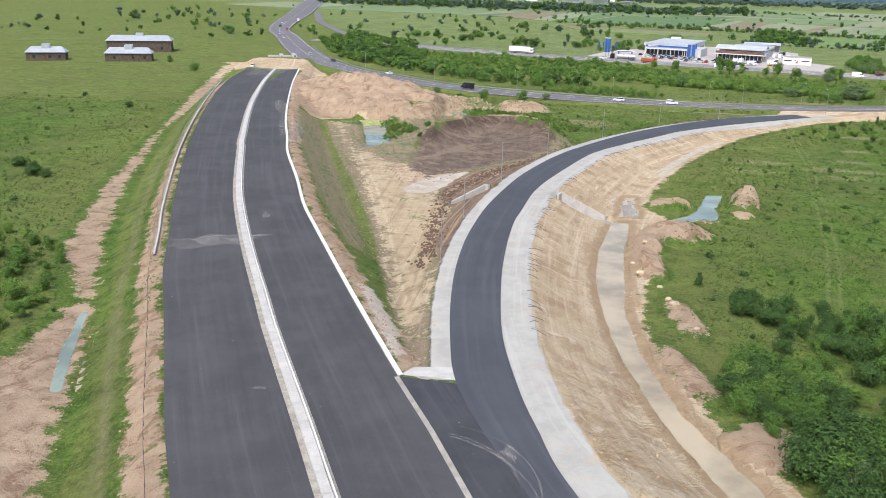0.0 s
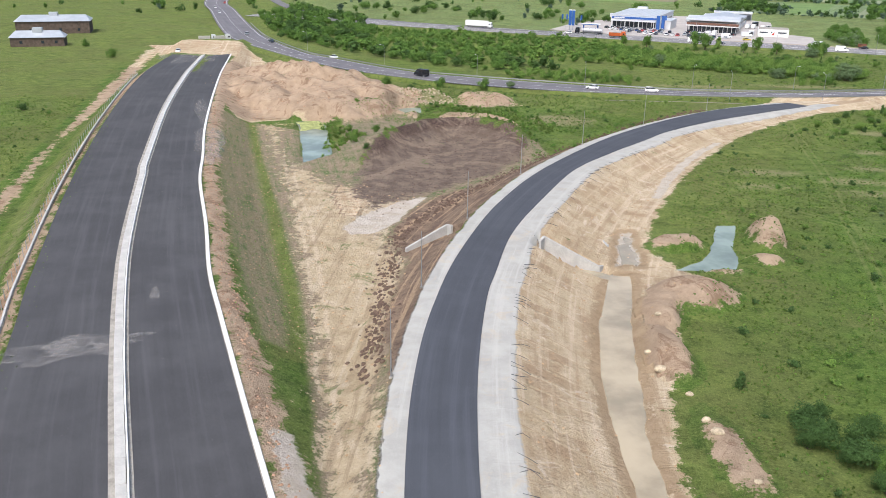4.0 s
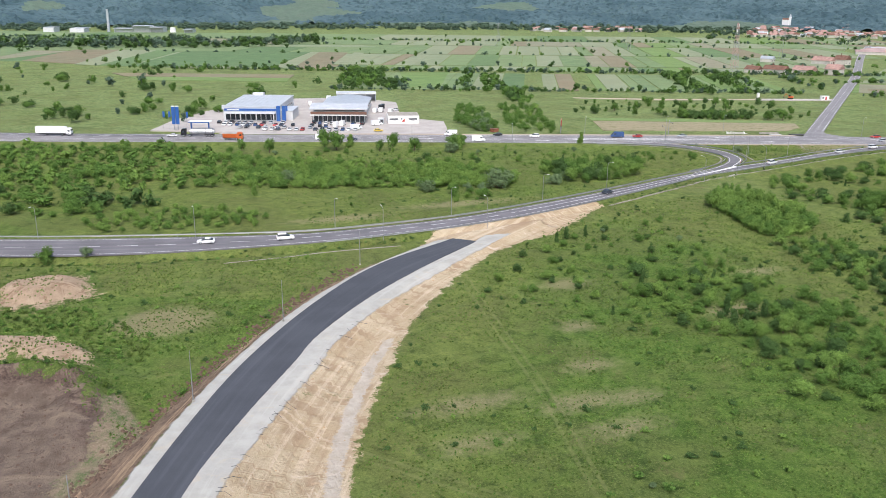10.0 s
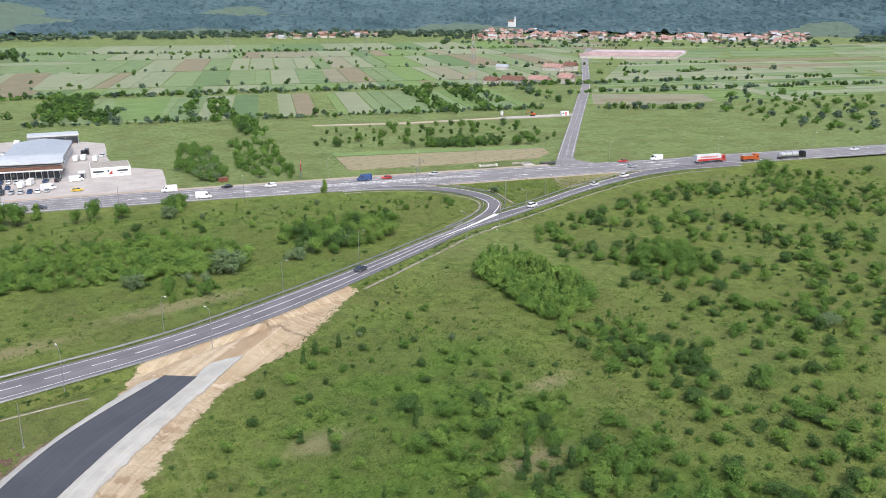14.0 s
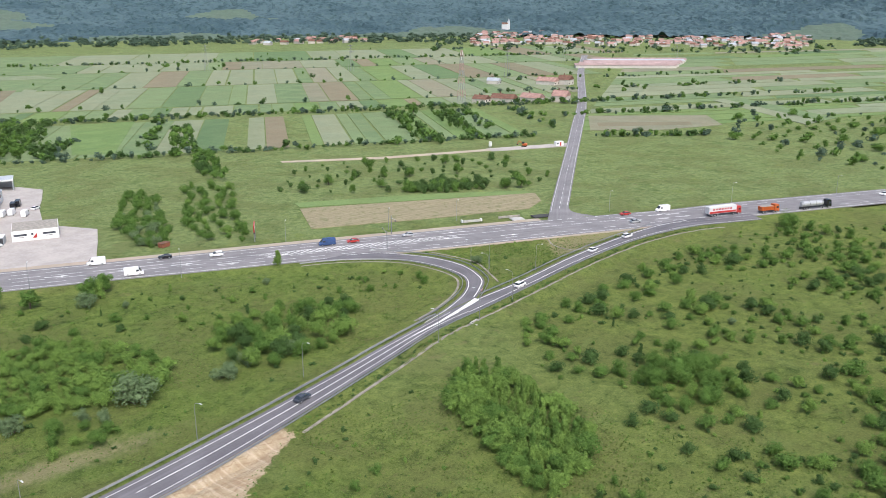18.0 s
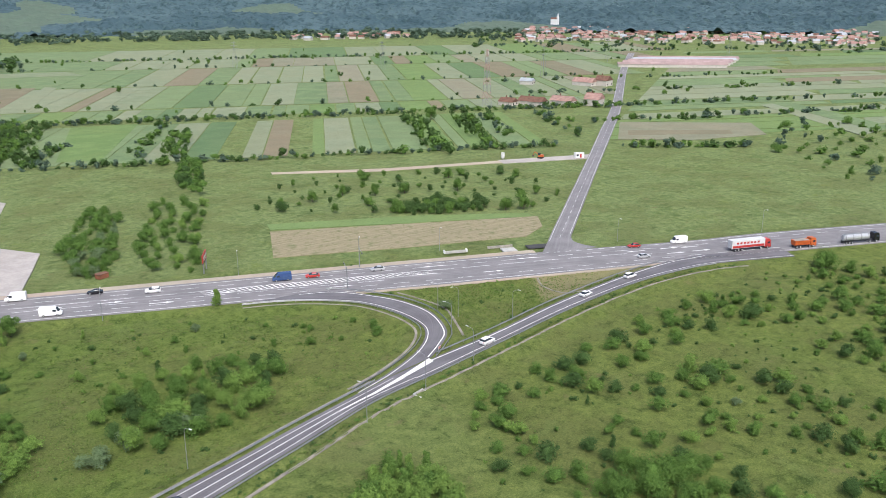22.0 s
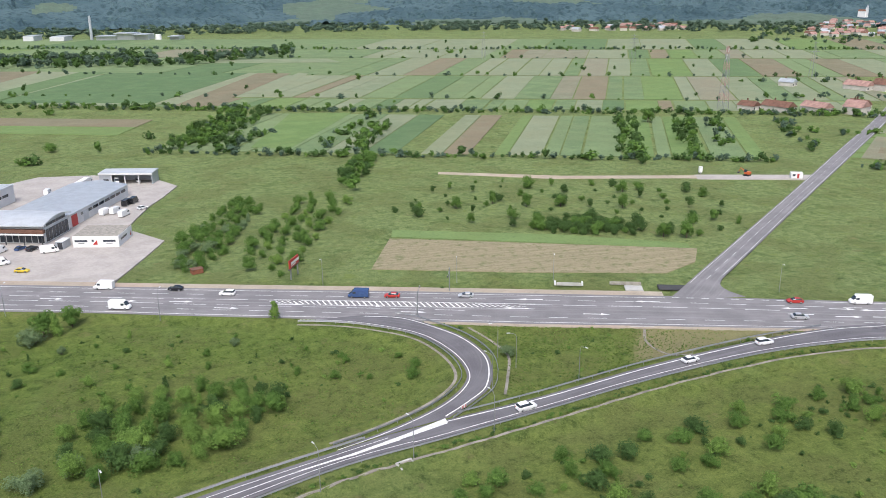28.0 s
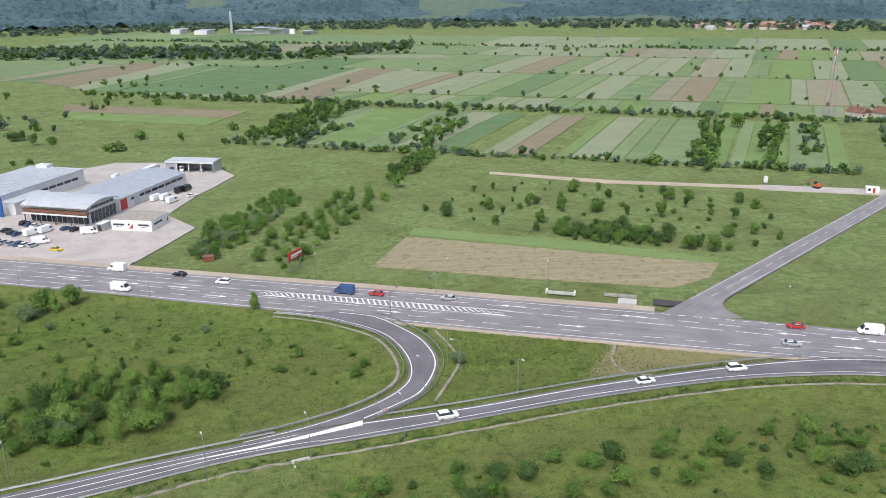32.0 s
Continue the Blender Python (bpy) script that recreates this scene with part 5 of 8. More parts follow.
HEDGE2 = [(178, 229), (186, 233), (184, 202), (174, 198), (168, 210)]
CL30 = [(154, 336), (166, 348), (188, 346), (198, 335.4), (187.4, 322), (174, 315), (160.4, 314), (154.8, 322)]
H_ROW = [(294, 444), (320, 449), (329, 432), (325, 426), (300, 435)]
GRV_A = [(163, 638), (174, 676), (206, 745), (217, 716), (177, 634)]
GRV_B = [(252, 606), (279, 670), (294, 685), (263, 601)]
GRV_C = [(377, 540), (432, 654), (444, 651), (407, 577), (384, 526)]
GRV_D = [(433, 587), (465, 646), (477, 643), (414, 532)]
N_SIDE = [(250, 480), (262, 500), (300, 520), (345, 500), (385, 470), (372, 428), (345, 415), (300, 440), (262, 462)]
thicket("thicket", scatter(TH_A, 2.6, 1, 520), ["leaf", "leaf_light", "leaf_light"], "dense green scrub thicket between two roads", 1, lo=1.8, hi=4.4, wide=1.1)
thicket("thicket", scatter(TH_FRONT, 3.6, 34, 16), ["leaf_light", "leaf", "leaf_grey"], "round light-green bushes before the scrub", 34, ("bush",), lo=2.6, hi=4.6)
thicket("thicket", scatter(TH_B, 4.2, 2, 330), ["leaf", "leaf_light", "leaf"], "broad green scrub thicket along the slip road", 2, ("thick", "farbush"), lo=1.8, hi=4.6, wide=1.2)
thicket("thicket", scatter(TH_C, 3.4, 3, 70), ["leaf", "leaf_light"], "low leafy scrub beside the slip road", 3, lo=1.6, hi=3.2)
thicket("thicket", scatter(TH_D, 4.6, 4, 330), ["leaf", "leaf_dark", "leaf"], "dark green scrub woodland at the road bend", 4, ("thick", "farbush"), lo=2.4, hi=5.6, wide=1.2)
thicket("hedge", scatter(HEDGE, 1.9, 5, 360), ["leaf_light", "leaf_light", "leaf"], "dense fresh-green stand of young bushes", 5, ("cone", "thick"), lo=2.8, hi=5.2, wide=0.95, category="hedge")
thicket("hedge", scatter(HEDGE2, 2.6, 6, 110), ["leaf_light", "leaf", "leaf_dark"], "loose row of green bushes across the meadow", 6, lo=1.6, hi=3.4, category="hedge")
thicket("thicket", scatter(CL30, 4.4, 7, 60), ["leaf", "leaf_dark", "leaf", "leaf_light"], "rounded clump of dark leafy bushes by the loop", 7, ("bush",), lo=3.6, hi=6.6, wide=0.98)
thicket("thicket", scatter(TH_E, 4.2, 8, 70), ["leaf", "leaf_grey", "leaf"], "leafy grove with grey willows behind the billboard", 8, ("thick", "bush"), lo=2.8, hi=5.6)
thicket("thicket", scatter(TH_F, 6.0, 9, 60), ["leaf", "leaf_light", "leaf"], "leafy overgrown plot of trees and bushes", 9, ("thick", "bush"), lo=2.4, hi=5.2)
thicket("thicket", scatter(TH_G, 5.0, 10, 40), ["leaf_dark", "leaf"], "row of field trees and bushes", 10, ("thick", "far"), lo=3.4, hi=7.5)
thicket("hedge", scatter(H_ROW, 3.0, 11, 70), ["leaf_dark", "leaf_dark", "leaf"], "dense dark hedge in a fallow field", 11, ("thick",), lo=3.0, hi=5.0, category="hedge")
for nm, gpoly, seed in (("GA", GRV_A, 12), ("GB", GRV_B, 13), ("GC", GRV_C, 14), ("GD", GRV_D, 15)):
    thicket("thicket", scatter(gpoly, 6.5, seed, 60), ["leaf_dark", "leaf"], "overgrown field strip of trees and bushes", seed, ("farbush", "far"), lo=4.0, hi=8.0)
thicket("thicket", scatter(N_SIDE, 9.0, 16, 90), ["leaf", "leaf_dark"], "scattered orchard trees and bushes in long grass", 16, ("thick", "tree", "thick"), lo=1.5, hi=5.5)
# hedgerows along the field boundaries, trees dotted over the plain
rows = []
r = random.Random(8)
for bb, a0, a1, step in ((-6, -150, 172, 3.4), (143, -330, 250, 3.6), (150, -330, 250, 6.5), (210, -420, 270, 22), (368, -560, 360, 16), (548, -700, 470, 20), (670, -800, 560, 7), (676, -800, 560, 7)):
    a = a0
    while a < a1:
        if r.random() < 0.78 or bb < 0:
            rows.append(ab(a, bb + r.uniform(-3, 3)))
        a += r.uniform(0.5, 1.6) * step
for k, (aa, b0, b1) in enumerate(((-150, 0, 130), (-65, 10, 130), (-112, 0, 60), (192, 20, 120), (150, 30, 120))):
    rows += [ab(aa + r.uniform(-5, 5), r.uniform(b0, b1)) for _ in range(26)]
rows += [ab(r.uniform(200, 520), bq + r.uniform(-5, 5)) for bq in (72, 76, 140, 145, 230, 330) for _ in range(42)]
GRV_E = [(534, 440), (617, 488), (705, 440), (640, 380), (582, 352), (512, 330), (497, 346), (500, 378)]
thicket("thicket", scatter(GRV_E, 10.0, 35, 90), ["leaf", "farleaf", "leaf"], "scattered trees and scrub on rough pasture", 35, ("thick", "far", "farbush"), lo=2.2, hi=6.5, wide=1.2)
rows += [(476 + 58 * u + r.uniform(-2, 2), 492 - 40 * u + r.uniform(-2, 2)) for u in np.linspace(0, 1, 34)]
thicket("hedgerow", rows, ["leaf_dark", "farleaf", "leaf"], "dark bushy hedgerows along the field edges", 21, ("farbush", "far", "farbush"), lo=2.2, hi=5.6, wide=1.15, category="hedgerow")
dots = [ab(r.uniform(-800, 700), r.uniform(160, 860)) for _ in range(70)]
dots += [(42.5, 800), (61, 796), (82, 790), (37.6, 898), (151, 673), (128, 639), (101, 615), (97, 616), (238, 857), (145, 807), (128.7, 811)]
thicket("hedgerow", [(-2.4 + 304 * u + r.uniform(-3, 3), 855.6 - 119 * u + r.uniform(-4, 4)) for u in np.linspace(0, 1, 70) if r.random() < 0.8], ["leaf_dark", "leaf"], "bushy hedge line across the plain", 26, ("farbush", "far"), lo=2.5, hi=6, wide=1.2, category="hedgerow")
for poly, sd in (([(-330, 1190), (-330, 1270), (-121, 1268), (128, 1239), (137, 1115), (0, 1140), (-91, 1161)], 27), ([(139, 1133), (163, 1206), (291, 1289), (286, 1216), (169, 1124)], 28)):
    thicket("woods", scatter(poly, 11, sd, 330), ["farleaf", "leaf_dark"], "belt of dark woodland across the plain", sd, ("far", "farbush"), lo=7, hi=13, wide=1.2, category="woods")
thicket("thicket", scatter([(165, 633), (173, 695), (199, 754), (224, 745), (200, 689), (199, 627)], 7.5, 29, 50), ["leaf_dark", "leaf"], "grove of bushes between two fields", 29, ("thick", "far"), lo=3, hi=7.5, wide=1.1)
thicket("field_trees", dots, ["leaf_dark", "leaf"], "single trees dotted over the fields", 22, ("far", "farbush"), lo=3.0, hi=7.0, category="tree")
west = [(r.uniform(-420, 60), r.uniform(500, 900)) for _ in range(170)]
wx = np.array(west)
west = wx[(near_line(wx[:, 0], wx[:, 1], OLD_C)[0] > 16) & (near_line(wx[:, 0], wx[:, 1], MAIN_C)[0] > 20) & (near_line(wx[:, 0], wx[:, 1], WRAMP)[0] > 12)]
clumps = np.array([(-19, 526), (-11, 536), (-4, 541), (1, 524), (25, 541), (33, 555), (38, 520), (44, 531), (49, 519), (56, 524), (64, 534), (-88, 591), (-81, 597), (-75, 577), (-94, 598), (-56, 563), (34, 687), (38, 655), (-31, 586), (-39, 600), (-49, 679), (-20, 768), (-17, 740), (59, 641), (104, 650), (68, 584), (59, 552), (38, 586)], float)
clumps = np.vstack([clumps, clumps + np.random.RandomState(98).normal(0, 4, clumps.shape)])
clumps = clumps[(near_line(clumps[:, 0], clumps[:, 1], MAIN_C)[0] > 16) & (near_line(clumps[:, 0], clumps[:, 1], WRAMP)[0] > 9)]
thicket("thicket", clumps, ["leaf", "leaf_dark", "leaf"], "loose clumps of tall bushes on the open plain", 99, ("thick", "tree"), lo=3.0, hi=7.0, wide=1.1)
thicket("field_trees", west, ["leaf_dark", "leaf", "farleaf"], "trees and scrub scattered over the plain", 23, ("far", "farbush"), lo=2.5, hi=7.5, category="tree")
belt = []
for _ in range(1700):
    t = r.uniform(-1.25, 0.75)
    d = r.uniform(1500, 1760)
    if not -1.10 < t < -0.68:
        belt.append((160 + d * math.sin(-t), 160 + d * math.cos(t)))
gardens = []
for _ in range(420):
    t, d = r.uniform(0.66, 1.10), r.uniform(1330, 1900)
    gardens.append((79 + d * math.sin(t), 146 + d * math.cos(t)))
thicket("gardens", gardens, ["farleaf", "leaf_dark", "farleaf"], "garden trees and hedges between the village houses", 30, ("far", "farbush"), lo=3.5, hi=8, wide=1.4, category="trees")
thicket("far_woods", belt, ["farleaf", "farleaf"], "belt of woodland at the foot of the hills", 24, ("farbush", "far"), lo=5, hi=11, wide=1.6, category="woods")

# single bushes and trees of the meadows
MED_R = [(222, 296), (252, 300), (300, 308), (372, 304), (410, 280), (340, 215), (290, 190), (231, 180), (206, 200), (203, 222), (205, 250), (210, 272)]
CLU = [(113, 208), (120, 224), (148, 220), (146, 198), (151, 165), (142, 150), (123, 150), (118, 170), (114, 190)]
SCAT = [(104, 238), (124, 252), (145, 264), (166, 262), (153, 226), (149, 199), (138, 171), (125, 160), (107, 176), (92, 222)]
masters = []
for kind, var, mat, nm, lb, cat in (
    ("bush", 0, "leaf", "bush", "rounded green bush in meadow grass", "bush"), ("bush", 1, "leaf_light", "bush", "fresh light-green bush in meadow grass", "bush"),
    ("bush", 2, "leaf", "bush", "spreading green bush in meadow grass", "bush"), ("bush", 3, "leaf_grey", "bush", "small grey-green bush in meadow grass", "bush"),
    ("cone", 0, "leaf_dark", "tree", "young dark upright tree in meadow grass", "tree"), ("bush", 4, "leaf_dark", "bush", "low dark green bush in meadow grass", "bush"), ("big", 0, "leaf", "bush", "tall broad bush with dense small leaves", "bush"),
):
    masters.append(plant_thing(nm, kind, var, mat, lb, cat, "bushes of the meadow"))
r = random.Random(31)
med = scatter(MED_R, 4.3, 41, 1000)
med = med[fbm(med[:, 0], med[:, 1], 22, 3, 44) > -0.14][:560]
thicket("bushes", med[40:], ["leaf", "leaf_dark", "leaf_light", "leaf"], "scattered round bushes of the rough meadow", 45, ("thick",), lo=1.3, hi=4.4, wide=1.15, category="bushes")
med = med[:40]
spots = [(p, 1.7, 4.8) for p in med] + [(p, 1.6, 4.2) for p in scatter(CLU, 3.6, 42, 84)] + [(p, 0.7, 2.4) for p in scatter(SCAT, 6.0, 43, 66)] + [(p, 1.0, 3.2) for p in scatter([(52, 412), (120, 392), (150, 380), (200, 366), (228, 350), (230, 336), (205, 340), (160, 352), (118, 366), (60, 398)], 7.0, 48, 52)] + [(p, 0.8, 3.0) for p in scatter([(152, 165), (162, 200), (196, 225), (204, 205), (236, 190), (210, 150), (170, 130)], 7.0, 47, 50)]
CLUMPS = [  # outline, gap, least and most height, number, seed
    ([(117, 212), (134, 219), (135, 204), (139, 189), (132, 179), (117, 184), (112, 192)], 4.2, 1.4, 3.6, 40, 101),
    ([(121, 177), (130, 176), (131, 162), (126, 149), (120, 150), (111, 159), (114, 169)], 3.8, 1.5, 3.8, 40, 102),
    ([(169, 233), (182, 230), (177, 200), (172, 187), (163, 188), (163, 209)], 4.2, 1.6, 4, 40, 103),
    ([(99, 241), (139, 262), (150, 235), (140, 219), (105, 196), (90, 206), (84, 224)], 7.5, 0.8, 2.8, 45, 104),
    ([(205, 211), (254, 216), (151, 154), (163, 174)], 5.4, 1.4, 3.8, 55, 105),
    ([(123, 185), (150, 196), (195, 172), (161, 156)], 4.6, 1.2, 3.6, 60, 106),
]
for poly, gap, lo, hi, most, sd in CLUMPS:
    thicket("bushes", scatter(poly, gap, sd, most), ["leaf", "leaf_light", "leaf", "leaf_dark"], "loose clump of leafy bushes in the rough meadow", sd, ("thick",), lo=lo, hi=hi, wide=1.1, category="bushes")
for (x, y), lo, hi in spots:
    k = r.choices(range(6), (5, 4, 4, 0.5, 1.5, 3))[0]
    h = r.uniform(lo, hi) * (1.25 if k == 4 else 1)
    copy_thing(masters[k], spread(x, y, h, r, 1.1 if k != 4 else 0.9))
# named spots: x, y, height, master
SPOTS_WORKS = [(229.5, 249.5, 8.5, 2), (235, 250, 6.5, 0), (224, 252, 6.0, 0), (231, 257, 5.5, 2), (240, 250, 5.0, 1), (226, 239, 5.0, 2), (234, 238, 4.6, 1), (219, 240, 4.2, 0), (233, 244, 5.0, 1), (226, 243, 4.0, 1), (219, 247, 3.6, 2), (222, 255, 3.4, 0), (239, 243, 4.2, 0), (214, 240, 3.0, 1), (252, 291, 2.6, 0), (244, 281, 2.4, 4), (371, 305, 7.0, 0), (121, 254, 3.6, 4), (127, 254.5, 3.4, 4), (117, 252, 3.0, 4)]
SPOTS_MEADOW = [(73.7, 146, 1.0, 3), (29.2, 76.2, 2.4, 4), (33, 64, 3.0, 5), (38, 57, 2.6, 5), (31, 38, 3.8, 1), (27.5, 34, 3.4, 0), (33, 33, 3.2, 2), (29, 29, 2.6, 2), (49, 52, 5.5, 0), (44, 44, 4.0, 5), (40, 48, 3.0, 0), (38, 25, 4.6, 2), (35, 21, 3.6, 3), (42, 30, 5.0, 0), (46, 36, 4.5, 2), (36, 52, 2.6, 5), (40.5, 38, 3.2, 1), (43, 58, 2.2, 5), (37.5, 30, 3.4, 1), (28.5, 41, 3.6, 1)]
SPOTS_DITCH = [(31.5, 37.5, 4.2, 2), (35.5, 40, 3.6, 1), (33, 22, 5.0, 2), (37, 27, 4.6, 0), (39, 19, 5.5, 0), (36, 62, 2.4, 5), (39, 60.5, 2.8, 0), (42.5, 57, 3.2, 5), (46, 60, 3.4, 0), (49.5, 62, 4.0, 0), (41, 54, 2.8, 0), (45, 51, 3.8, 5), (51, 56, 4.6, 2), (47, 46, 4.0, 0), (52, 48, 5.0, 0), (34, 47, 2.2, 1), (-112, 126, 3.0, 5), (-118, 130, 3.0, 5), (-107, 121, 2.4, 5), (-66, 49, 2.0, 1)]
SPOTS_TRACK = [(-86, 70, 3.0, 0), (-90, 76, 2.6, 2), (-110, 122, 3.0, 5), (-78, 66, 3.6, 0), (-81, 70, 3.2, 1), (-75, 60, 3.0, 0), (-84, 62, 3.0, 2), (-72, 53, 2.6, 1), (-158, 329, 4.5, 0), (-184, 360, 4.0, 2), (-163, 240, 2.0, 5), (-136, 220, 2.4, 5), (-61, 40, 1.6, 1), (-34, 184, 2.2, 0), (-35, 193, 2.6, 1), (-31, 200, 2.4, 0), (-39, 206, 2.0, 2), (-30, 176, 1.8, 5), (-38, 275, 4.0, 0), (-20, 279, 4.2, 0)]
SPOTS_LOOP = [(-5, 277, 4.6, 0), (4, 276, 3.0, 3), (-48, 282, 3.6, 2), (250, 343, 3.4, 3), (228, 345, 2.8, 2), (213, 352, 2.4, 0), (247, 392, 1.4, 5)]
for group_spots in (SPOTS_WORKS, SPOTS_MEADOW, SPOTS_DITCH, SPOTS_TRACK, SPOTS_LOOP):
    for x, y, h, k in group_spots:
        copy_thing(masters[6 if h >= 5 else k], spread(x, y, h, r, 1.0))
for poly, gap, lo, hi, mats, sd in (
    ([(26.5, 34), (26.5, 43), (31, 47), (37, 46), (40, 38), (34, 31)], 2.0, 2.4, 4.2, ["leaf_dark", "leaf"], 51),
    ([(31, 12), (30.5, 24), (35, 31), (44, 34), (56, 30), (56, 6)], 2.6, 3.2, 5.6, ["leaf_dark"], 52),
    ([(33, 66), (35, 71), (42, 67), (50, 68), (60, 66), (60, 44), (50, 40), (45, 48), (40, 55)], 2.7, 1.6, 3.8, ["leaf_dark"], 53),
    ([(-64, 42), (-66, 56), (-73, 70), (-90, 84), (-100, 74), (-90, 50), (-76, 36)], 3.6, 1.4, 3.4, ["leaf", "leaf_light", "leaf"], 54),
):
    thicket("thicket", scatter(poly, gap, sd, 90), mats, "tangle of leafy green bushes beside the works", sd, ("bush",), lo=lo, hi=hi, wide=1.0)
tree_m = plant_thing("tree", "tree", 0, "leaf", "broad leafy roadside tree with a short trunk", "tree", "trees along the roads")
willow_m = plant_thing("tree", "willow", 0, "leaf_grey", "pale grey-green willow with a wide crown", "tree", "trees along the roads")
cone_m = plant_thing("tree", "cone", 1, "leaf_light", "slim young roadside tree, light green", "tree", "trees along the roads")
TREE_SPOTS = ((334, 421, 5.5), (341, 418, 6.0), (276, 478, 5.0), (303, 472, 6), (316, 469, 5), (338, 460, 6), (260, 474, 5), (93, 407, 8.5), (97, 403, 8), (119, 396, 7.5), (127, 392, 5.5), (113, 395, 5), (142, 388, 7), (148, 393, 6), (70, 405, 6), (60, 412, 5), (445, 640, 9), (350, 484, 5), (292, 481, 5))
for ob, spots in (
    (tree_m, TREE_SPOTS),
    (willow_m, ((130.7, 316, 8.5), (151, 316, 4.5), (158, 319, 5.0), (170, 319, 4.5), (178, 431, 4.5), (174, 434, 4.0), (106, 319, 5), (66, 345, 6), (140, 383, 5.5))),
    (cone_m, ((199, 382, 5.5), (145, 388, 6.5), (163, 381, 2.6), (197, 334, 3.2), (180, 340, 3.0), (52, 330, 5), (21, 332, 4.5), (74, 352, 4.5), (104, 408, 6))),
):
    for x, y, h in spots:
        copy_thing(ob, spread(x, y, h, r, 1.1))
for ob in (*masters, tree_m, willow_m, cone_m):
    drop(ob)


# ---- grass tufts on the nearer meadow ----
def tufts(name, polys, number, seed, mats, label, lo, hi, avoid=()):
    rs = np.random.RandomState(seed)
    pts = []
    for poly, share in polys:
        p = np.array(poly)
        c = rs.rand(int(number * share * 2.5), 2) * (p.max(0) - p.min(0)) + p.min(0)
        ok = inside(c[:, 0], c[:, 1], p) > 0
        for av in avoid:
            ok &= inside(c[:, 0], c[:, 1], av) < 0.2
        pts.append(c[ok][: int(number * share)])
    c = np.vstack(pts)
    thick = fbm(c[:, 0], c[:, 1], 9, 3, seed)
    c = c[thick > -0.25 + 0.4 * (rs.rand(len(c)) - 0.5)]
    z = lay(c[:, 0], c[:, 1]) - 0.03
    n = len(c)
    V, F = [], []
    for k in range(2):
        a, h, w = rs.rand(n) * 6.28, rs.uniform(lo, hi, n), rs.uniform(0.25, 0.6, n) * hi * 1.4
        dx, dy = np.cos(a) * w / 2, np.sin(a) * w / 2
        lean = rs.normal(0, 0.25, (n, 2)) * h[:, None]
        base = np.stack([c[:, 0], c[:, 1], z], 1)
        off = np.stack([dx, dy, 0 * dx], 1)
        top = np.stack([lean[:, 0], lean[:, 1], h], 1)
        V += [base - off, base + off, base + off * 1.5 + top * rs.uniform(0.7, 1, (n, 1)), base + top, base - off * 1.5 + top * rs.uniform(0.7, 1, (n, 1))]
    VV = np.stack(V, 1).reshape(-1, 3)
    F = [(10 * i + 5 * k, 10 * i + 5 * k + 1, 10 * i + 5 * k + 2, 10 * i + 5 * k + 3, 10 * i + 5 * k + 4) for i in range(n) for k in range(2)]
    me = mesh_of(name, VV, F)
    for m in mats:
        me.materials.append(MAT[m])
    me.polygons.foreach_set("material_index", np.repeat(rs.randint(0, len(mats), n), 2))
    return tagged(new(name, me), label, "grass", kind="stuff")


MEADOW_E = [(26, 60), (24, 90), (31, 118), (32, 141), (40, 167), (51, 188), (68, 217), (100, 249), (150, 284), (190, 284), (230, 200), (170, 130), (110, 90), (60, 50), (40, 40)]
MEADOW_W = [(-60, 45), (-78, 80), (-95, 121), (-107, 166), (-128, 245), (-190, 240), (-170, 120), (-110, 50), (-75, 20)]
MEADOW_M = [(-44, 222), (-22, 218), (0, 200), (10, 180), (30, 206), (60, 250), (60, 262), (20, 266), (-30, 284), (-40, 270), (-28, 244)]
LOOP_IN_P = [(140, 388), (200, 372), (230, 356), (234, 338), (222, 324), (180, 309), (120, 290), (60, 285), (60, 330), (80, 400)]
ISLAND = [(240, 366), (290, 348), (330, 336), (300, 334), (252, 326), (243, 322), (249, 340), (248, 355)]
weeds = np.vstack([scatter(MEADOW_E, 2.8, 81, 760), scatter(MED_R, 3.4, 82, 620), scatter(LOOP_IN_P, 4.0, 83, 300), scatter(MEADOW_W, 4.2, 84, 260), scatter(MEADOW_M, 3.4, 85, 200), scatter(ISLAND, 3.4, 86, 90), scatter([(236, 296), (330, 320), (345, 318), (420, 285), (400, 280), (300, 300)], 5, 87, 60)])
weeds = weeds[inside(weeds[:, 0], weeds[:, 1], DRY_ISLAND) < 0]
weeds = weeds[(fbm(weeds[:, 0], weeds[:, 1], 14, 3, 88) > -0.02) & (inside(weeds[:, 0], weeds[:, 1], POND_R) < -0.5) & (inside(weeds[:, 0], weeds[:, 1], POND_S) < -0.5) & (inside(weeds[:, 0], weeds[:, 1], SAND_MOUND2) < 0) & (inside(weeds[:, 0], weeds[:, 1], MOUND3) < 0)]
thicket("weeds", weeds, ["leaf_dark", "leaf", "leaf_dark", "leaf_light"], "low clumps of weeds and shrubs over the meadows", 89, ("farbush",), lo=0.3, hi=1.25, wide=1.3, category="weeds")
reeds = np.vstack([scatter([(-41, 178), (-37, 180), (-33, 200), (-44, 214), (-50, 215), (-44, 203)], 1.2, 91, 90), scatter([(-22, 234), (-12, 236), (2, 226), (12, 208), (20, 214), (4, 240), (-18, 246)], 1.6, 92, 170), scatter([(-30, 172), (-24, 190), (-13, 200), (-2, 202), (8, 193), (10, 197), (-2, 207), (-15, 204), (-27, 194)], 1.7, 93, 120)])
reeds = reeds[(inside(reeds[:, 0], reeds[:, 1], MOUND3) < 0.3) & (inside(reeds[:, 0], reeds[:, 1], DARK) < -1)]
verge_line = even(shifted(OLD_S, 2.7)[(OLD_S[:, 0] > -60) & (OLD_S[:, 0] < 350)], 0.9)
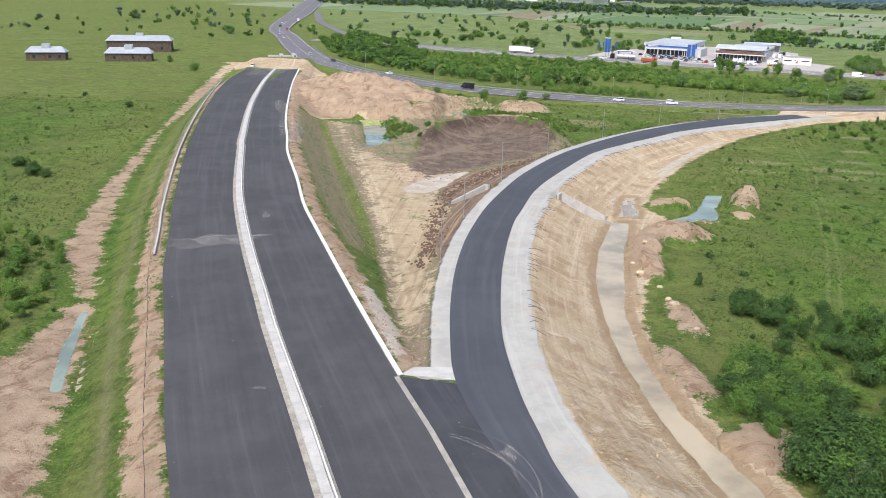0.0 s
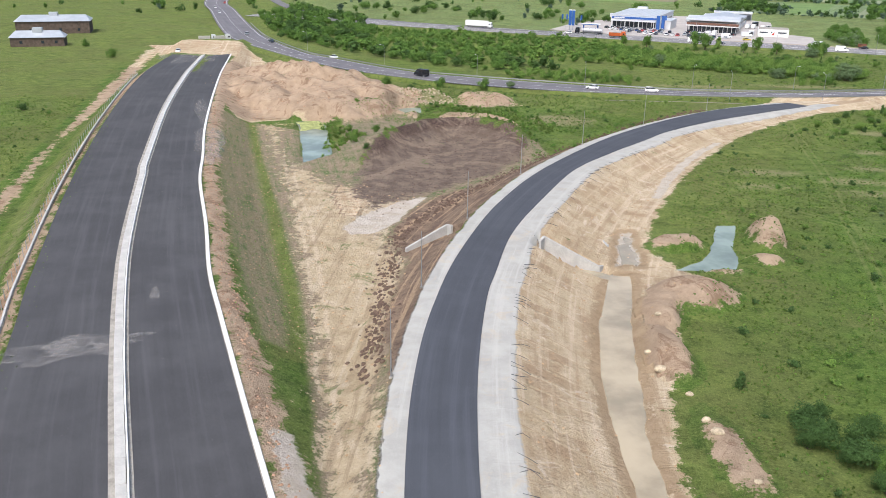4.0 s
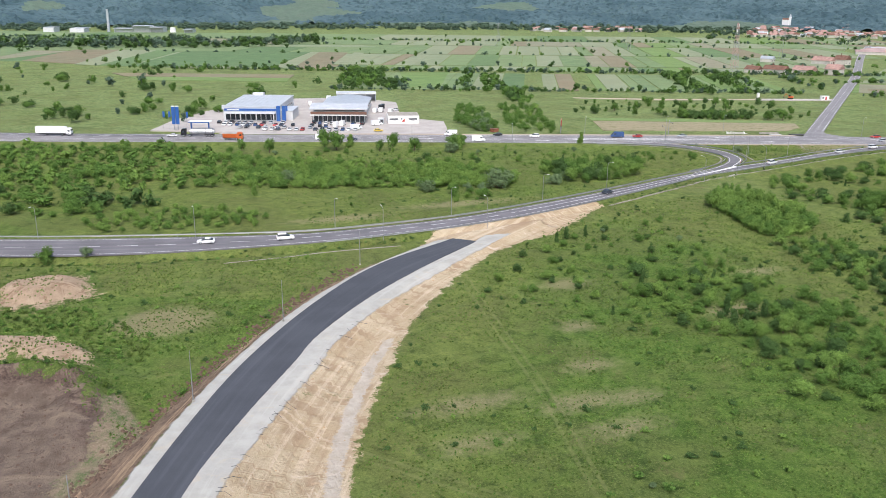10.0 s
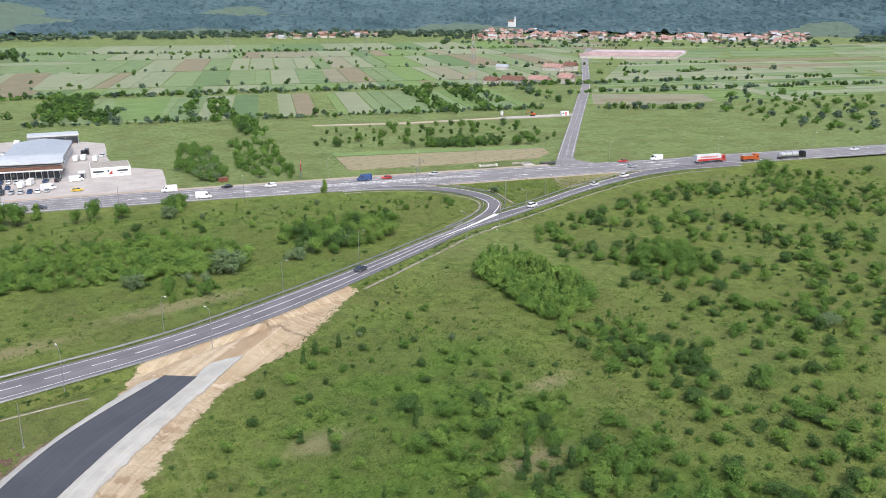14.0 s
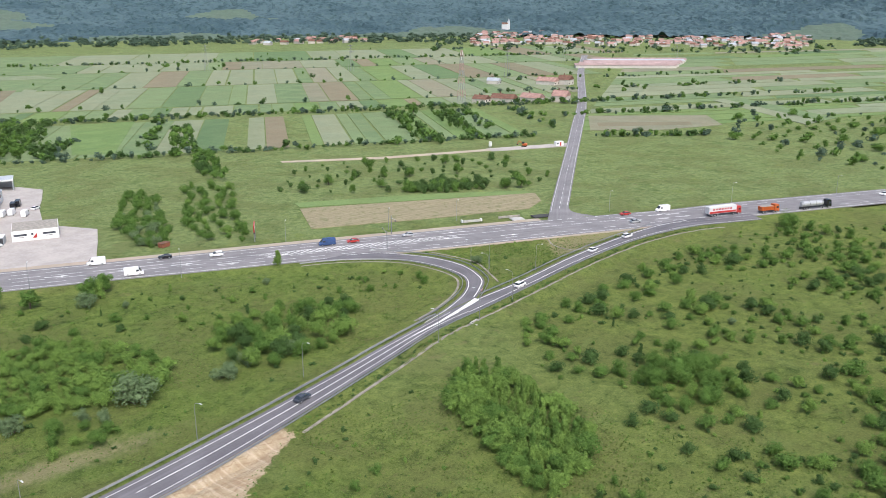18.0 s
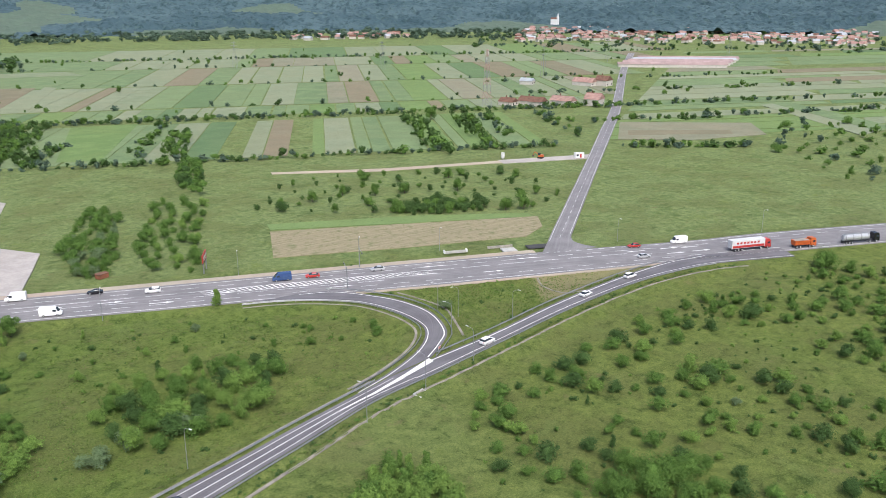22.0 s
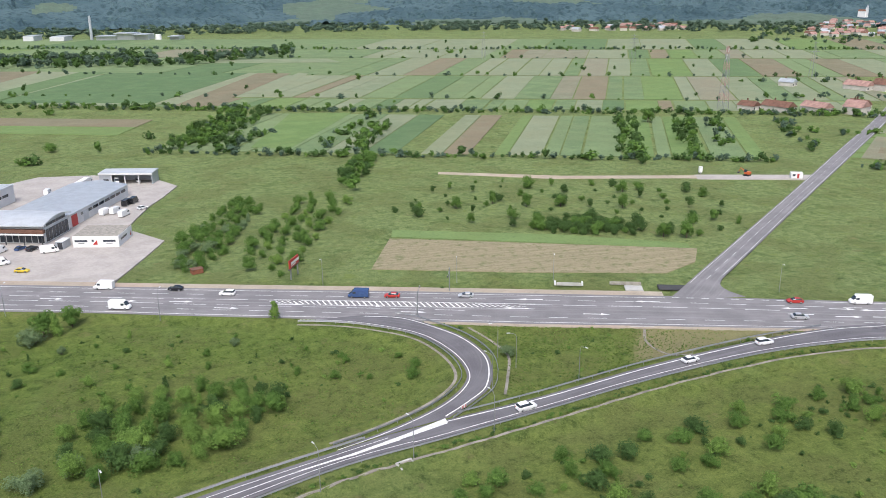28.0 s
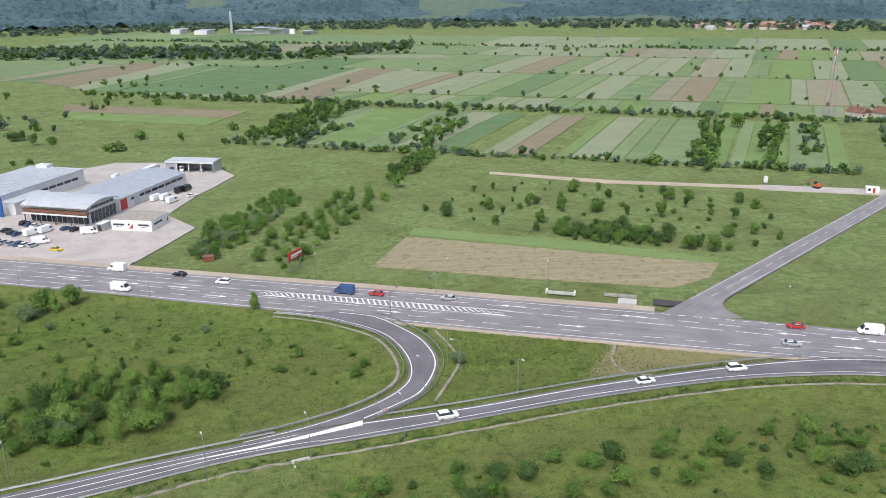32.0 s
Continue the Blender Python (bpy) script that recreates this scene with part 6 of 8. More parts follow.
verge_line = verge_line[(verge_line[:, 0] < 84) | (verge_line[:, 0] > 152)]
verge_line = verge_line + np.random.RandomState(95).normal(0, 0.55, verge_line.shape)
thicket("verge_grass", verge_line, ["leaf", "leaf_dark", "grass"], "rank dark grass in the ditch beside the slip road", 96, ("farbush",), lo=0.25, hi=0.6, wide=2.2, category="grass")
thicket("reeds", reeds, ["grass", "leaf_light", "leaf"], "lush green reeds round the ponds and spoil heaps", 94, ("farbush",), lo=0.6, hi=1.5, wide=1.1, category="reeds")
tufts("grass", ((MEADOW_E, 0.5), (MEADOW_W, 0.16), (MEADOW_M, 0.14), (LOOP_IN_P, 0.14), (ISLAND, 0.06)), 64000, 61, ["grass", "leaf", "grass", "leaf_light"], "long green meadow grass in uneven tufts", 0.12, 0.32, avoid=(DITCH, POND_R, POND_L, POND_S, SAND_R))
tufts("grass", ((THIN_R, 0.12), ([(-52, 41), (-65, 73), (-83, 118), (-108, 203), (-98, 196), (-78, 136), (-60, 88), (-47, 55), (-40, 38)], 0.5)), 7000, 62, ["grass", "leaf_light"], "thin sown grass on the embankment slopes", 0.08, 0.25)


# ---- new carriageway: median, kerbs, stakes ----
def run_pieces(parent, name, line, mat, width, height, length, zfun, gap=0.03, jitter=0.0, bevel=0.04, seed=1, label=""):
    """Cast pieces laid end to end along a line, each an object of its own on shared meshes."""
    rnd = random.Random(seed)
    p = even(np.array(line), length)
    meshes = []
    for k in range(3):
        bm = box(0, 0, 0, length - gap, width * rnd.uniform(0.97, 1.03), height, bevel)
        me = bpy.data.meshes.new(name)
        bm.to_mesh(me)
        bm.free()
        me.materials.append(mat)
        meshes.append(me)
    for i in range(len(p) - 1):
        c, d = (p[i] + p[i + 1]) / 2, p[i + 1] - p[i]
        z = float(zfun(c[1])) if callable(zfun) else zfun
        ob = new(name, rnd.choice(meshes))
        ob.parent = parent
        ob.matrix_world = Matrix.Translation((c[0] + rnd.uniform(-jitter, jitter), c[1], z)) @ Matrix.Rotation(math.atan2(d[1], d[0]), 4, "Z")


median = tagged(new("median", ribbon("median", shifted(HW_C, -1.05), shifted(HW_C, 1.05), lambda y: hw_z(y) + 0.03, 0.28, MAT["concrete_dark"])), "rough concrete median base between two carriageways", "median", kind="structure")
run_pieces(median, "channel_element", HW_C, MAT["concrete"], 0.95, 0.3, 4.0, lambda y: hw_z(y) + 0.02, 0.04, 0.02)
run_pieces(median, "kerb_element", shifted(HW_C, 0.62), MAT["white"], 0.16, 0.42, 4.0, lambda y: hw_z(y) + 0.02, 0.03, 0.01, 0.02, 2)
kerb_r = tagged(new("kerb_east", ribbon("kerb_east", shifted(HW_R[HW_R[:, 1] > 27.6], 0.02), shifted(HW_R[HW_R[:, 1] > 27.6], 0.7), lambda y: hw_z(y) - 0.02, 0.2, MAT["concrete_dark"])), "concrete bed under the carriageway's pale kerb", "kerb", kind="structure")
run_pieces(kerb_r, "kerb_element", shifted(HW_R[HW_R[:, 1] > 27.6], 0.36), MAT["white"], 0.5, 0.2, 3.0, lambda y: hw_z(y) - 0.03, 0.03, 0.01, 0.03, 3)
kl = shifted(HW_L[(HW_L[:, 1] > 61) & (HW_L[:, 1] < 262)], -1.6)
kerb_l = tagged(new("kerb_west", ribbon("kerb_west", shifted(kl, -0.25), shifted(kl, 0.25), lambda y: hw_z(y) - 0.05, 0.25, MAT["concrete_dark"])), "concrete footing beam along the embankment edge", "kerb", kind="structure")
run_pieces(kerb_l, "beam_element", kl, MAT["concrete"], 0.3, 0.24, 4.0, lambda y: hw_z(y) - 0.06, 0.03, 0.01, 0.03, 4)
fence = empty("safety_barrier", pose(0, 0, 0), "galvanised steel barrier posts rising from the pale footing beam", "barrier")
post_me = bpy.data.meshes.new("post")
bm = box(0, 0, 0, 0.10, 0.07, 1.5, 0.01)
bm.to_mesh(post_me)
bm.free()
post_me.materials.append(MAT["steel"])
for x, y in even(shifted(kl, -0.5), 3.2):
    ob = new("post", post_me)
    ob.parent, ob.location = fence, (x, y, float(hw_z(y)) - 0.2)
stakes = empty("stake_line", pose(0, 0, 0), "line of thin dark stakes joined by a cord on bare soil", "stakes")
st = even(shifted(HW_L[(HW_L[:, 1] < 61)], -1.9), 2.6)
stake_me = bpy.data.meshes.new("stake")
bm = tube((0, 0, -0.1), (0, 0, 0.6), 0.035, 0.03, 6)
bm.to_mesh(stake_me)
bm.free()
stake_me.materials.append(MAT["darkpanel"])
bm = bmesh.new()
for i, (x, y) in enumerate(st):
    ob = new("stake", stake_me)
    ob.parent, ob.location = stakes, (x, y, HW_Z - 0.12)
    if i:
        add_tube(bm, (*st[i - 1], HW_Z + 0.4), (x, y, HW_Z + 0.4), 0.025, None, 5)
part("cord", bm, MAT["darkpanel"], stakes)

# pale dusty patches, tyre arcs and the rough seam of the apron
def blot(cx, cy, rx, ry, turn, z, seed, n=26):
    rnd = random.Random(seed)
    pts = []
    for i in range(n):
        a = 6.283 * i / n
        k = rnd.uniform(0.65, 1.1)
        u, v = rx * k * math.cos(a), ry * k * math.sin(a)
        c, s = math.cos(radians(turn)), math.sin(radians(turn))
        pts.append((cx + u * c - v * s, cy + u * s + v * c, z))
    return pts, [tuple(range(n))]


dusty = Nodes("dust_on_asphalt", 0.95, 0, 0.1)
fac = dusty.math("MULTIPLY", dusty.step(dusty.noise(1.3, 6, 0.75), 0.30, 0.68), dusty.step(dusty.noise(0.3, 4, 0.6), 0.28, 0.55))
dusty.colour((0.34, 0.325, 0.31))
dusty.put(dusty.b.inputs["Alpha"], dusty.math("MULTIPLY", fac, 0.5))
marks = [blot(-47, 70, 9, 3.6, 25, HW_Z + 0.006, 1), blot(-46, 71, 7, 2.4, 22, HW_Z + 0.008, 11), blot(-24, 23, 0.8, 0.5, 0, HW_Z + 0.006, 2), blot(-44, 86, 0.8, 2.2, 20, HW_Z + 0.006, 4), blot(-64, 168, 4, 18, 20, HW_Z + 0.006, 5), blot(-78, 205, 2.5, 18, 20, HW_Z + 0.006, 8), blot(2.2, 14.5, 1.0, 1.8, 0, HW_Z + 0.006, 7)]
marks += [blot(-123, 312, 9, 22, 17, 0, 9), blot(-112, 318, 6, 20, 17, 0, 10)]
for k in (-2, -1):
    marks[k] = ([(x, y, float(hw_z(y)) + 0.012) for x, y, _ in marks[k][0]], marks[k][1])
V, F = joined(marks)
tagged(new("dust_patches", mesh_of("dust_patches", V, F, dusty.m)), "pale dust trodden onto the new asphalt", "dust", kind="stuff")
arcs = []
for cx, cy, rad, a0, a1 in ((-6, 8, 9.5, 5, 75), (-6, 8, 11.2, 0, 75), (-8, 4, 13.5, 15, 70)):
    line = [(cx + rad * math.cos(radians(a)), cy + rad * math.sin(radians(a))) for a in np.linspace(a0, a1, 26)]
    arcs.append(stripe(line, HW_Z + 0.004, 0.2))
V, F = joined(arcs)
tagged(new("tyre_marks", mesh_of("tyre_marks", V, F, dusty.m)), "pale curved tyre marks across the apron", "marks", kind="stuff")
seam = even(np.array([(-10.3, 28), (-5.2, 17.6), (-0.6, 7.3), (6, -6)]), 1.0)
tagged(new("seam", ribbon("seam", shifted(seam, -0.05), shifted(seam, 0.5), HW_Z + 0.008, 0.02, MAT["concrete_dark"])), "rough pale seam where the apron meets the carriageway", "seam", kind="structure")
toe = [(-10.2, 28.6), (-3.6, 28.4), (-4.4, 31.4), (-9, 30.6)]
tagged(new("slab", prism("slab", toe, HW_Z - 0.4, HW_Z - 0.03, MAT["concrete"])), "pale cement spill at the apex of the fork", "slab", kind="structure")

# culvert head walls on both flanks of the ramp
def wing(name, a, b, za, zb, base, thick, label):
    """A sloping concrete wing wall from a to b."""
    a, b = np.array(a, float), np.array(b, float)
    n = np.array([(b - a)[1], -(b - a)[0]]) / np.linalg.norm(b - a) * thick / 2
    v = [(*(a - n), base), (*(b - n), base), (*(b - n), zb), (*(a - n), za), (*(a + n), base), (*(b + n), base), (*(b + n), zb), (*(a + n), za)]
    f = [(0, 1, 2, 3), (7, 6, 5, 4), (3, 2, 6, 7), (0, 3, 7, 4), (1, 5, 6, 2), (0, 4, 5, 1)]
    return mesh_of(name, v, f, MAT["concrete"])


for nm, walls in (("culvert", (((8.0, 115.4), (16.7, 112.3), 4.2, 0.6), ((8.0, 115.4), (7.3, 113.4), 4.2, 4.1), ((16.7, 112.3), (17.3, 113.0), 0.6, 0.5), ((17.4, 127.0), (19.2, 122.2), 1.0, 0.6), ((17.4, 127.0), (16.6, 126.2), 1.0, 1.0))), ("culvert", (((-14.4, 116.8), (-7.9, 121.6), 0.7, 3.5), ((-7.9, 121.6), (-7.0, 120.4), 3.5, 3.7)))):
    cul = empty(nm, pose(walls[0][0][0], walls[0][0][1], 0), "pale concrete culvert head with sloping wing walls in the embankment", "culvert")
    for a, b, za, zb in walls:
        ob = part("wing_wall", wing("wing_wall", a, b, za, zb, -0.9, 0.4, ""), None)
        ob.parent = cul
        ob.matrix_parent_inverse = cul.matrix_world.inverted()

# lamp columns along the ramp, still without heads
col = empty("lamp_column", pose(0, 0, -500), "thin grey lamp column without a head on the ramp shoulder", "lamp column", "columns along the ramp")
part("base_plate", box(0, 0, 0, 0.4, 0.4, 0.25, 0.03), MAT["concrete_dark"], col)
part("pole", tube((0, 0, 0.2), (0, 0, 8.2), 0.085, 0.045), MAT["steel"], col)
part("access_door", box(0.08, 0, 0.9, 0.05, 0.12, 0.4, 0.01), MAT["darkpanel"], col)
for x, y in ((-10.6, 67), (-9.6, 92), (-4.6, 122.5), (5.0, 154), (20.2, 185), (39.3, 215.5), (64, 250.5)):
    copy_thing(col, pose(x, y, float(lay(x, y)[0]) - 0.05))
drop(col)

# ---- old roads: markings, rails, drains, lamps ----
def lines_on(parent, name, pieces, z_label):
    V, F = joined(pieces)
    ob = part(name, mesh_of(name, V, F, MAT["line"]), None, parent, z_label)
    return ob


Z1 = 0.992
lines_on(old, "road_line", [stripe(shifted(OLD_N, 1.1), Z1, 0.16), stripe(shifted(OLD_S[: len(OLD_S) - 78], -1.1), Z1, 0.16)], "solid white edge lines")
mid_old = mid(OLD_N, OLD_S[: len(OLD_S) - 78], 1.0)
far_old, near_old = mid_old[mid_old[:, 0] < 120], mid_old[mid_old[:, 0] >= 120]
lines_on(old, "road_line", [stripe(far_old, Z1, 0.2, 5, 4), stripe(near_old, Z1, 0.22)], "white centre line, broken then solid")
lines_on(old2, "road_line", [stripe(shifted(OLD_S[len(OLD_S) - 79 :], -0.8), Z1 + 0.004, 0.2), stripe(smooth([(228, 317.2), (251, 321.4), (278.7, 328.2), (308.7, 333.4), (331.7, 335.2), (348, 333.4)]), Z1 + 0.004, 0.3)], "white edge lines of the merging lane")
lines_on(loop, "road_line", [stripe(shifted(LOOP_IN, -0.7), Z1 + 0.012, 0.22), stripe(shifted(LOOP_OUT, 0.8), Z1 + 0.012, 0.3)], "white edge lines of the loop")
gore = [(228, 318.5), (219, 314.6), (208, 310.5), (196, 306.9), (208, 309.7), (219, 313.4), (228, 316.4)]
part("gore_paint", mesh_of("gore_paint", [(x, y, Z1 + 0.02) for x, y in gore], [tuple(range(len(gore)))], MAT["line"]), None, old, "solid white gore between the two lanes")
ZM = 0.972
near_m = lambda p, lo, hi: p[(p[:, 0] > lo) & (p[:, 0] < hi)]
lines_on(main, "road_line", [stripe(near_m(shifted(MAIN_N, 1.6), -380, 305), ZM, 0.22), stripe(near_m(shifted(MAIN_N, 1.4), 340, 880), ZM, 0.22), stripe(near_m(shifted(MAIN_S, -1.2), -380, 880), ZM, 0.22)], "solid white edge lines of the main road")
lines_on(main, "road_line", [stripe(shifted(MAIN_N, 5.0), ZM, 0.2, 5, 5), stripe(shifted(MAIN_S, -4.6), ZM, 0.2, 5, 5), stripe(near_m(shifted(MAIN_N, 8.6), -380, 330), ZM, 0.22, 9, 3), stripe(near_m(shifted(MAIN_S, -8.2), -380, 250), ZM, 0.2, 9, 3), stripe(near_m(shifted(MAIN_N, 1.2), 305, 340), ZM, 0.3, 2, 2)], "broken white lane lines")
hatch = []
hm = even(near_m(shifted(MAIN_N, 10.0), 198, 268), 1.6)
for i in range(len(hm) - 2):
    w = 1.7 * min(1.0, (i + 4) / 14) * min(1.0, (len(hm) - i) / 16)
    n = normals(hm)[i]
    d = hm[i + 1] - hm[i]
    d = d / np.linalg.norm(d)
    c = hm[i]
    q = [c - n * w - d * 0.9 - d * 0.25, c - n * w - d * 0.9 + d * 0.25, c + n * w + d * 0.9 + d * 0.25, c + n * w + d * 0.9 - d * 0.25]
    hatch.append(([(*p, ZM) for p in q], [(0, 1, 2, 3)]))
hatch += [stripe(shifted(hm, -1.8), ZM, 0.2), stripe(shifted(hm, 1.8), ZM, 0.2)]
lines_on(main, "hatching", hatch, "white striped hatching of a closed island")


def arrow(x, y, back, s=1.0):
    a = math.atan2(-86, 237) + (math.pi if back else 0)
    pts = [(-3, -0.18), (1, -0.18), (1, -0.6), (3, 0), (1, 0.6), (1, 0.18), (-3, 0.18)]
    c, t = math.cos(a), math.sin(a)
    return [(x + s * (u * c - v * t), y + s * (u * t + v * c), ZM + 0.001) for u, v in pts], [tuple(range(7))]


lines_on(main, "arrow", [arrow(x, y, b, 1.15) for x, y, b in ((175, 401.5, 0), (160, 406.5, 0), (204, 391, 0), (225, 383.5, 0), (268, 376, 1), (298, 365.5, 1), (187, 393, 0), (235, 376, 0), (332, 346, 1), (333, 350, 1), (343, 341, 0), (345, 346, 0), (352, 338, 0), (352, 343, 1), (140, 414, 0), (281, 361, 0), (262, 371, 1))], "white lane arrows")
lines_on(side, "road_line", [stripe(mid(SIDE_L[8:], SIDE_R[10:], 1.0), lambda y: 0.512 if y > 400 else float(np.interp(y, [366, 400], [0.945, 0.512])), 0.12, 4, 5), stripe(shifted(SIDE_L[8:], 0.6), lambda y: 0.512 if y > 400 else float(np.interp(y, [366, 400], [0.945, 0.512])), 0.12), stripe(shifted(SIDE_R[10:], -0.6), lambda y: 0.512 if y > 400 else float(np.interp(y, [366, 400], [0.945, 0.512])), 0.12)], "white lines of the side road")


def guard_rail(line, label, post_step=4.0, z=0.9):
    """Steel beam on posts beside a road."""
    g = empty("guard_rail", pose(line[0][0], line[0][1], 0), label, "guard rail")
    inv = g.matrix_world.inverted()
    p = even(np.array(line), 2.0)
    n = normals(p)
    V, F = [], []
    for i in range(len(p)):
        for off, zz in ((0.05, 0.72), (-0.02, 0.62), (0.05, 0.55), (-0.02, 0.46), (0.05, 0.38), (-0.06, 0.38), (-0.06, 0.72)):
            V.append((*(p[i] + n[i] * off), z + zz))
    for i in range(len(p) - 1):
        F += [(7 * i + k, 7 * i + (k + 1) % 7, 7 * i + 7 + (k + 1) % 7, 7 * i + 7 + k) for k in range(7)]
    ob = part("beam", mesh_of("beam", V, F, MAT["steel"]), None, g)
    ob.matrix_parent_inverse = inv
    for x, y in even(shifted(p, -0.1), post_step):
        q = new("post", post_me)
        q.parent, q.matrix_parent_inverse = g, inv
        q.location, q.scale = (x, y, z - 0.75), (1, 1, 0.95)
    return g


og = shifted(OLD_N, -0.9)
guard_rail(og[(og[:, 0] > -140) & (og[:, 0] < 212)], "grey steel guard rail along the old slip road", 6.0)
guard_rail(shifted(LOOP_IN, 1.1), "grey steel guard rail inside the loop", 5.0)
guard_rail(shifted(LOOP_OUT, -1.2)[4:], "grey steel guard rail round the outside of the loop", 5.0)
os_ = shifted(OLD_S, 1.0)
guard_rail(os_[(os_[:, 0] > 60) & (os_[:, 0] < 345)], "low grey guard rail on the ditch side of the slip road", 6.0, 0.75)
guard_rail(smooth([(231, 319.6), (251.1, 323.8), (278.7, 330.6), (308.7, 335.8), (331.7, 337.6)]), "grey guard rail between merging lane and grass island", 5.0)
for ln, lb in ((shifted(OLD_N, -2.0)[(OLD_N[:, 0] > -140) & (OLD_N[:, 0] < 212)], "dusty concrete gutter behind the guard rail"), (shifted(LOOP_IN, 2.4), "pale concrete gutter round the inside of the loop")):
    tagged(new("gutter", draped("gutter", ln, 0.34, 0.05, MAT["concrete_old"])), lb, "gutter", kind="structure")
dr = shifted(OLD_S, 4.4)
dr = dr[(dr[:, 0] > 150) & (dr[:, 0] < 352)]
tagged(new("drain", draped("drain", smooth([(34, 262), (48, 262.2), (60, 263), (78, 262.4)], 1.5), 0.24, 0.06, MAT["concrete_old"])), "pale concrete drain channel in the grass below the bend", "drain", kind="structure")
drain = tagged(new("drain", draped("drain", dr, 0.36, 0.1, MAT["concrete_old"])), "pale concrete drain channel below the slip road", "drain", kind="structure")
for pts, lb in (([(289, 350), (286, 343), (287, 336), (292, 332)], "concrete drain crossing the grass island"), ([(246, 362), (249, 352), (250, 343), (246, 332), (243, 325)], "broken concrete drain beside the loop")):
    ln = smooth(pts, 1.5)
    tagged(new("drain", draped("drain", ln, 0.32, 0.12, MAT["concrete_old"])), lb, "drain", kind="structure")
dc = empty("culvert", pose(216.5, 305.6, 0.2, 0, 0, 18), "small concrete pipe head beside the slip road", "culvert")
part("headwall", box(0, 0, -0.6, 3.4, 0.35, 1.3, 0.03), MAT["concrete"], dc)
for sx in (-1.5, 1.5):
    part("wing_wall", box(sx, -1.1, -0.6, 0.3, 2.0, 1.1, 0.03), MAT["concrete"], dc)
# black plate on the headwall stands in for the pipe's inner shade
part("opening", box(0, -0.19, -0.4, 1.6, 0.04, 0.8), MAT["black"], dc)
ic = empty("culvert", pose(288.5, 350.2, 0.3, 0, 0, -20), "white concrete culvert head under the main road", "culvert")
part("headwall", box(0, 0, 0, 6.0, 0.4, 0.65, 0.03), MAT["concrete"], ic)
# another black plate, painted dark in place of a shaded hole
part("opening", box(0, -0.27, -0.3, 2.4, 0.04, 0.8), MAT["black"], ic)
wk = empty("drain_works", pose(300, 377, 0.3, 0, 0, -20), "unfinished white concrete slab and pit beside the road", "works")
part("slab", box(0, 0, 0, 5, 4, 0.4, 0.05), MAT["concrete"], wk)
part("wall", box(-2, 3.5, 0, 9, 0.4, 0.9, 0.03), MAT["concrete_dark"], wk)
part("tarmac_mound", box(12, 1.5, 0, 10, 4, 0.35, 0.3), MAT["asphalt_new"], wk)

lamp = empty("street_lamp", pose(0, 0, -500), "grey street lamp with a single bent arm", "street lamp", "lamps along the slip road")
part("pole", tube((0, 0, 0), (0, 0, 8.0), 0.09, 0.055), MAT["steel"], lamp)
bm = bmesh.new()
for a, b in (((0, 0, 7.95), (0.35, 0, 8.6)), ((0.35, 0, 8.6), (1.6, 0, 8.9))):
    add_tube(bm, a, b, 0.05, 0.04, 6)
part("arm", bm, MAT["steel"], lamp)
part("lamp_head", box(1.9, 0, 8.86, 0.8, 0.28, 0.14, 0.04), MAT["offwhite"], lamp)
for x, y, a in ((65.5, 280.2, -85), (100, 283, -80), (133, 290.5, -72), (164.6, 305, -70), (30, 287, -100), (-8, 299, -115), (-45, 321, -130), (-84, 360, -135), (200.5, 300.3, 110), (218.4, 305.4, 110), (236, 311.4, 108), (105.5, 270.2, 95), (75, 267.4, 90), (261, 327.3, -70), (249.6, 336.5, 170), (247.4, 343, 180), (241, 327.5, 130), (253, 397, -110), (214.7, 405.6, -110), (281, 391, -110), (338.5, 363.8, -110), (390, 341.5, -110), (440, 322, -110), (130, 404, 70), (170, 389.5, 70), (100, 440.5, -110)):
    copy_thing(lamp, pose(x, y, float(lay(x, y)[0]) - 0.1, 0, 0, a))
drop(lamp)
gan = empty("signal_gantry", pose(235.2, 372.4, 0.8, 0, 0, 70), "grey traffic mast with a cantilever arm over the main road", "traffic mast")
part("pole", tube((0, 0, 0), (0, 0, 7.2), 0.16, 0.12), MAT["steel"], gan)
part("arm", tube((0, 0, 6.2), (6.0, 0, 6.9), 0.09, 0.06), MAT["steel"], gan)
part("brace", tube((0, 0, 7.1), (3.0, 0, 6.5), 0.04), MAT["steel"], gan)
part("camera_box", box(5.6, 0, 6.3, 0.5, 0.4, 0.4, 0.05), MAT["darkpanel"], gan)
copy_thing(gan, pose(248.4, 388.6, 0.8, 0, 0, -110))
bs = empty("parapet", pose(283, 384.2, 0.6, 0, 0, -20), "low white concrete parapet beside the main road", "parapet")
part("wall", box(0, 0, 0, 7.0, 0.4, 0.9, 0.04), MAT["concrete"], bs)
for sx in (-3.9, 3.9):
    part("end_block", box(sx, 0.6, 0, 0.5, 1.6, 1.0, 0.04), MAT["white"], bs)
sg = empty("chevron_sign", pose(232.5, 320.6, 0.85, 0, 0, 30), "red and white striped marker board at the fork", "road sign")
part("board", box(0, 0, 0.7, 1.4, 0.06, 0.7), MAT["white"], sg)
for k in (-0.45, 0.0, 0.45):
    part("red_stripe", box(k, -0.035, 0.72, 0.22, 0.02, 0.66), MAT["red"], sg)
for sx in (-0.5, 0.5):
    part("leg", box(sx, 0.03, 0, 0.06, 0.06, 0.8), MAT["steel"], sg)


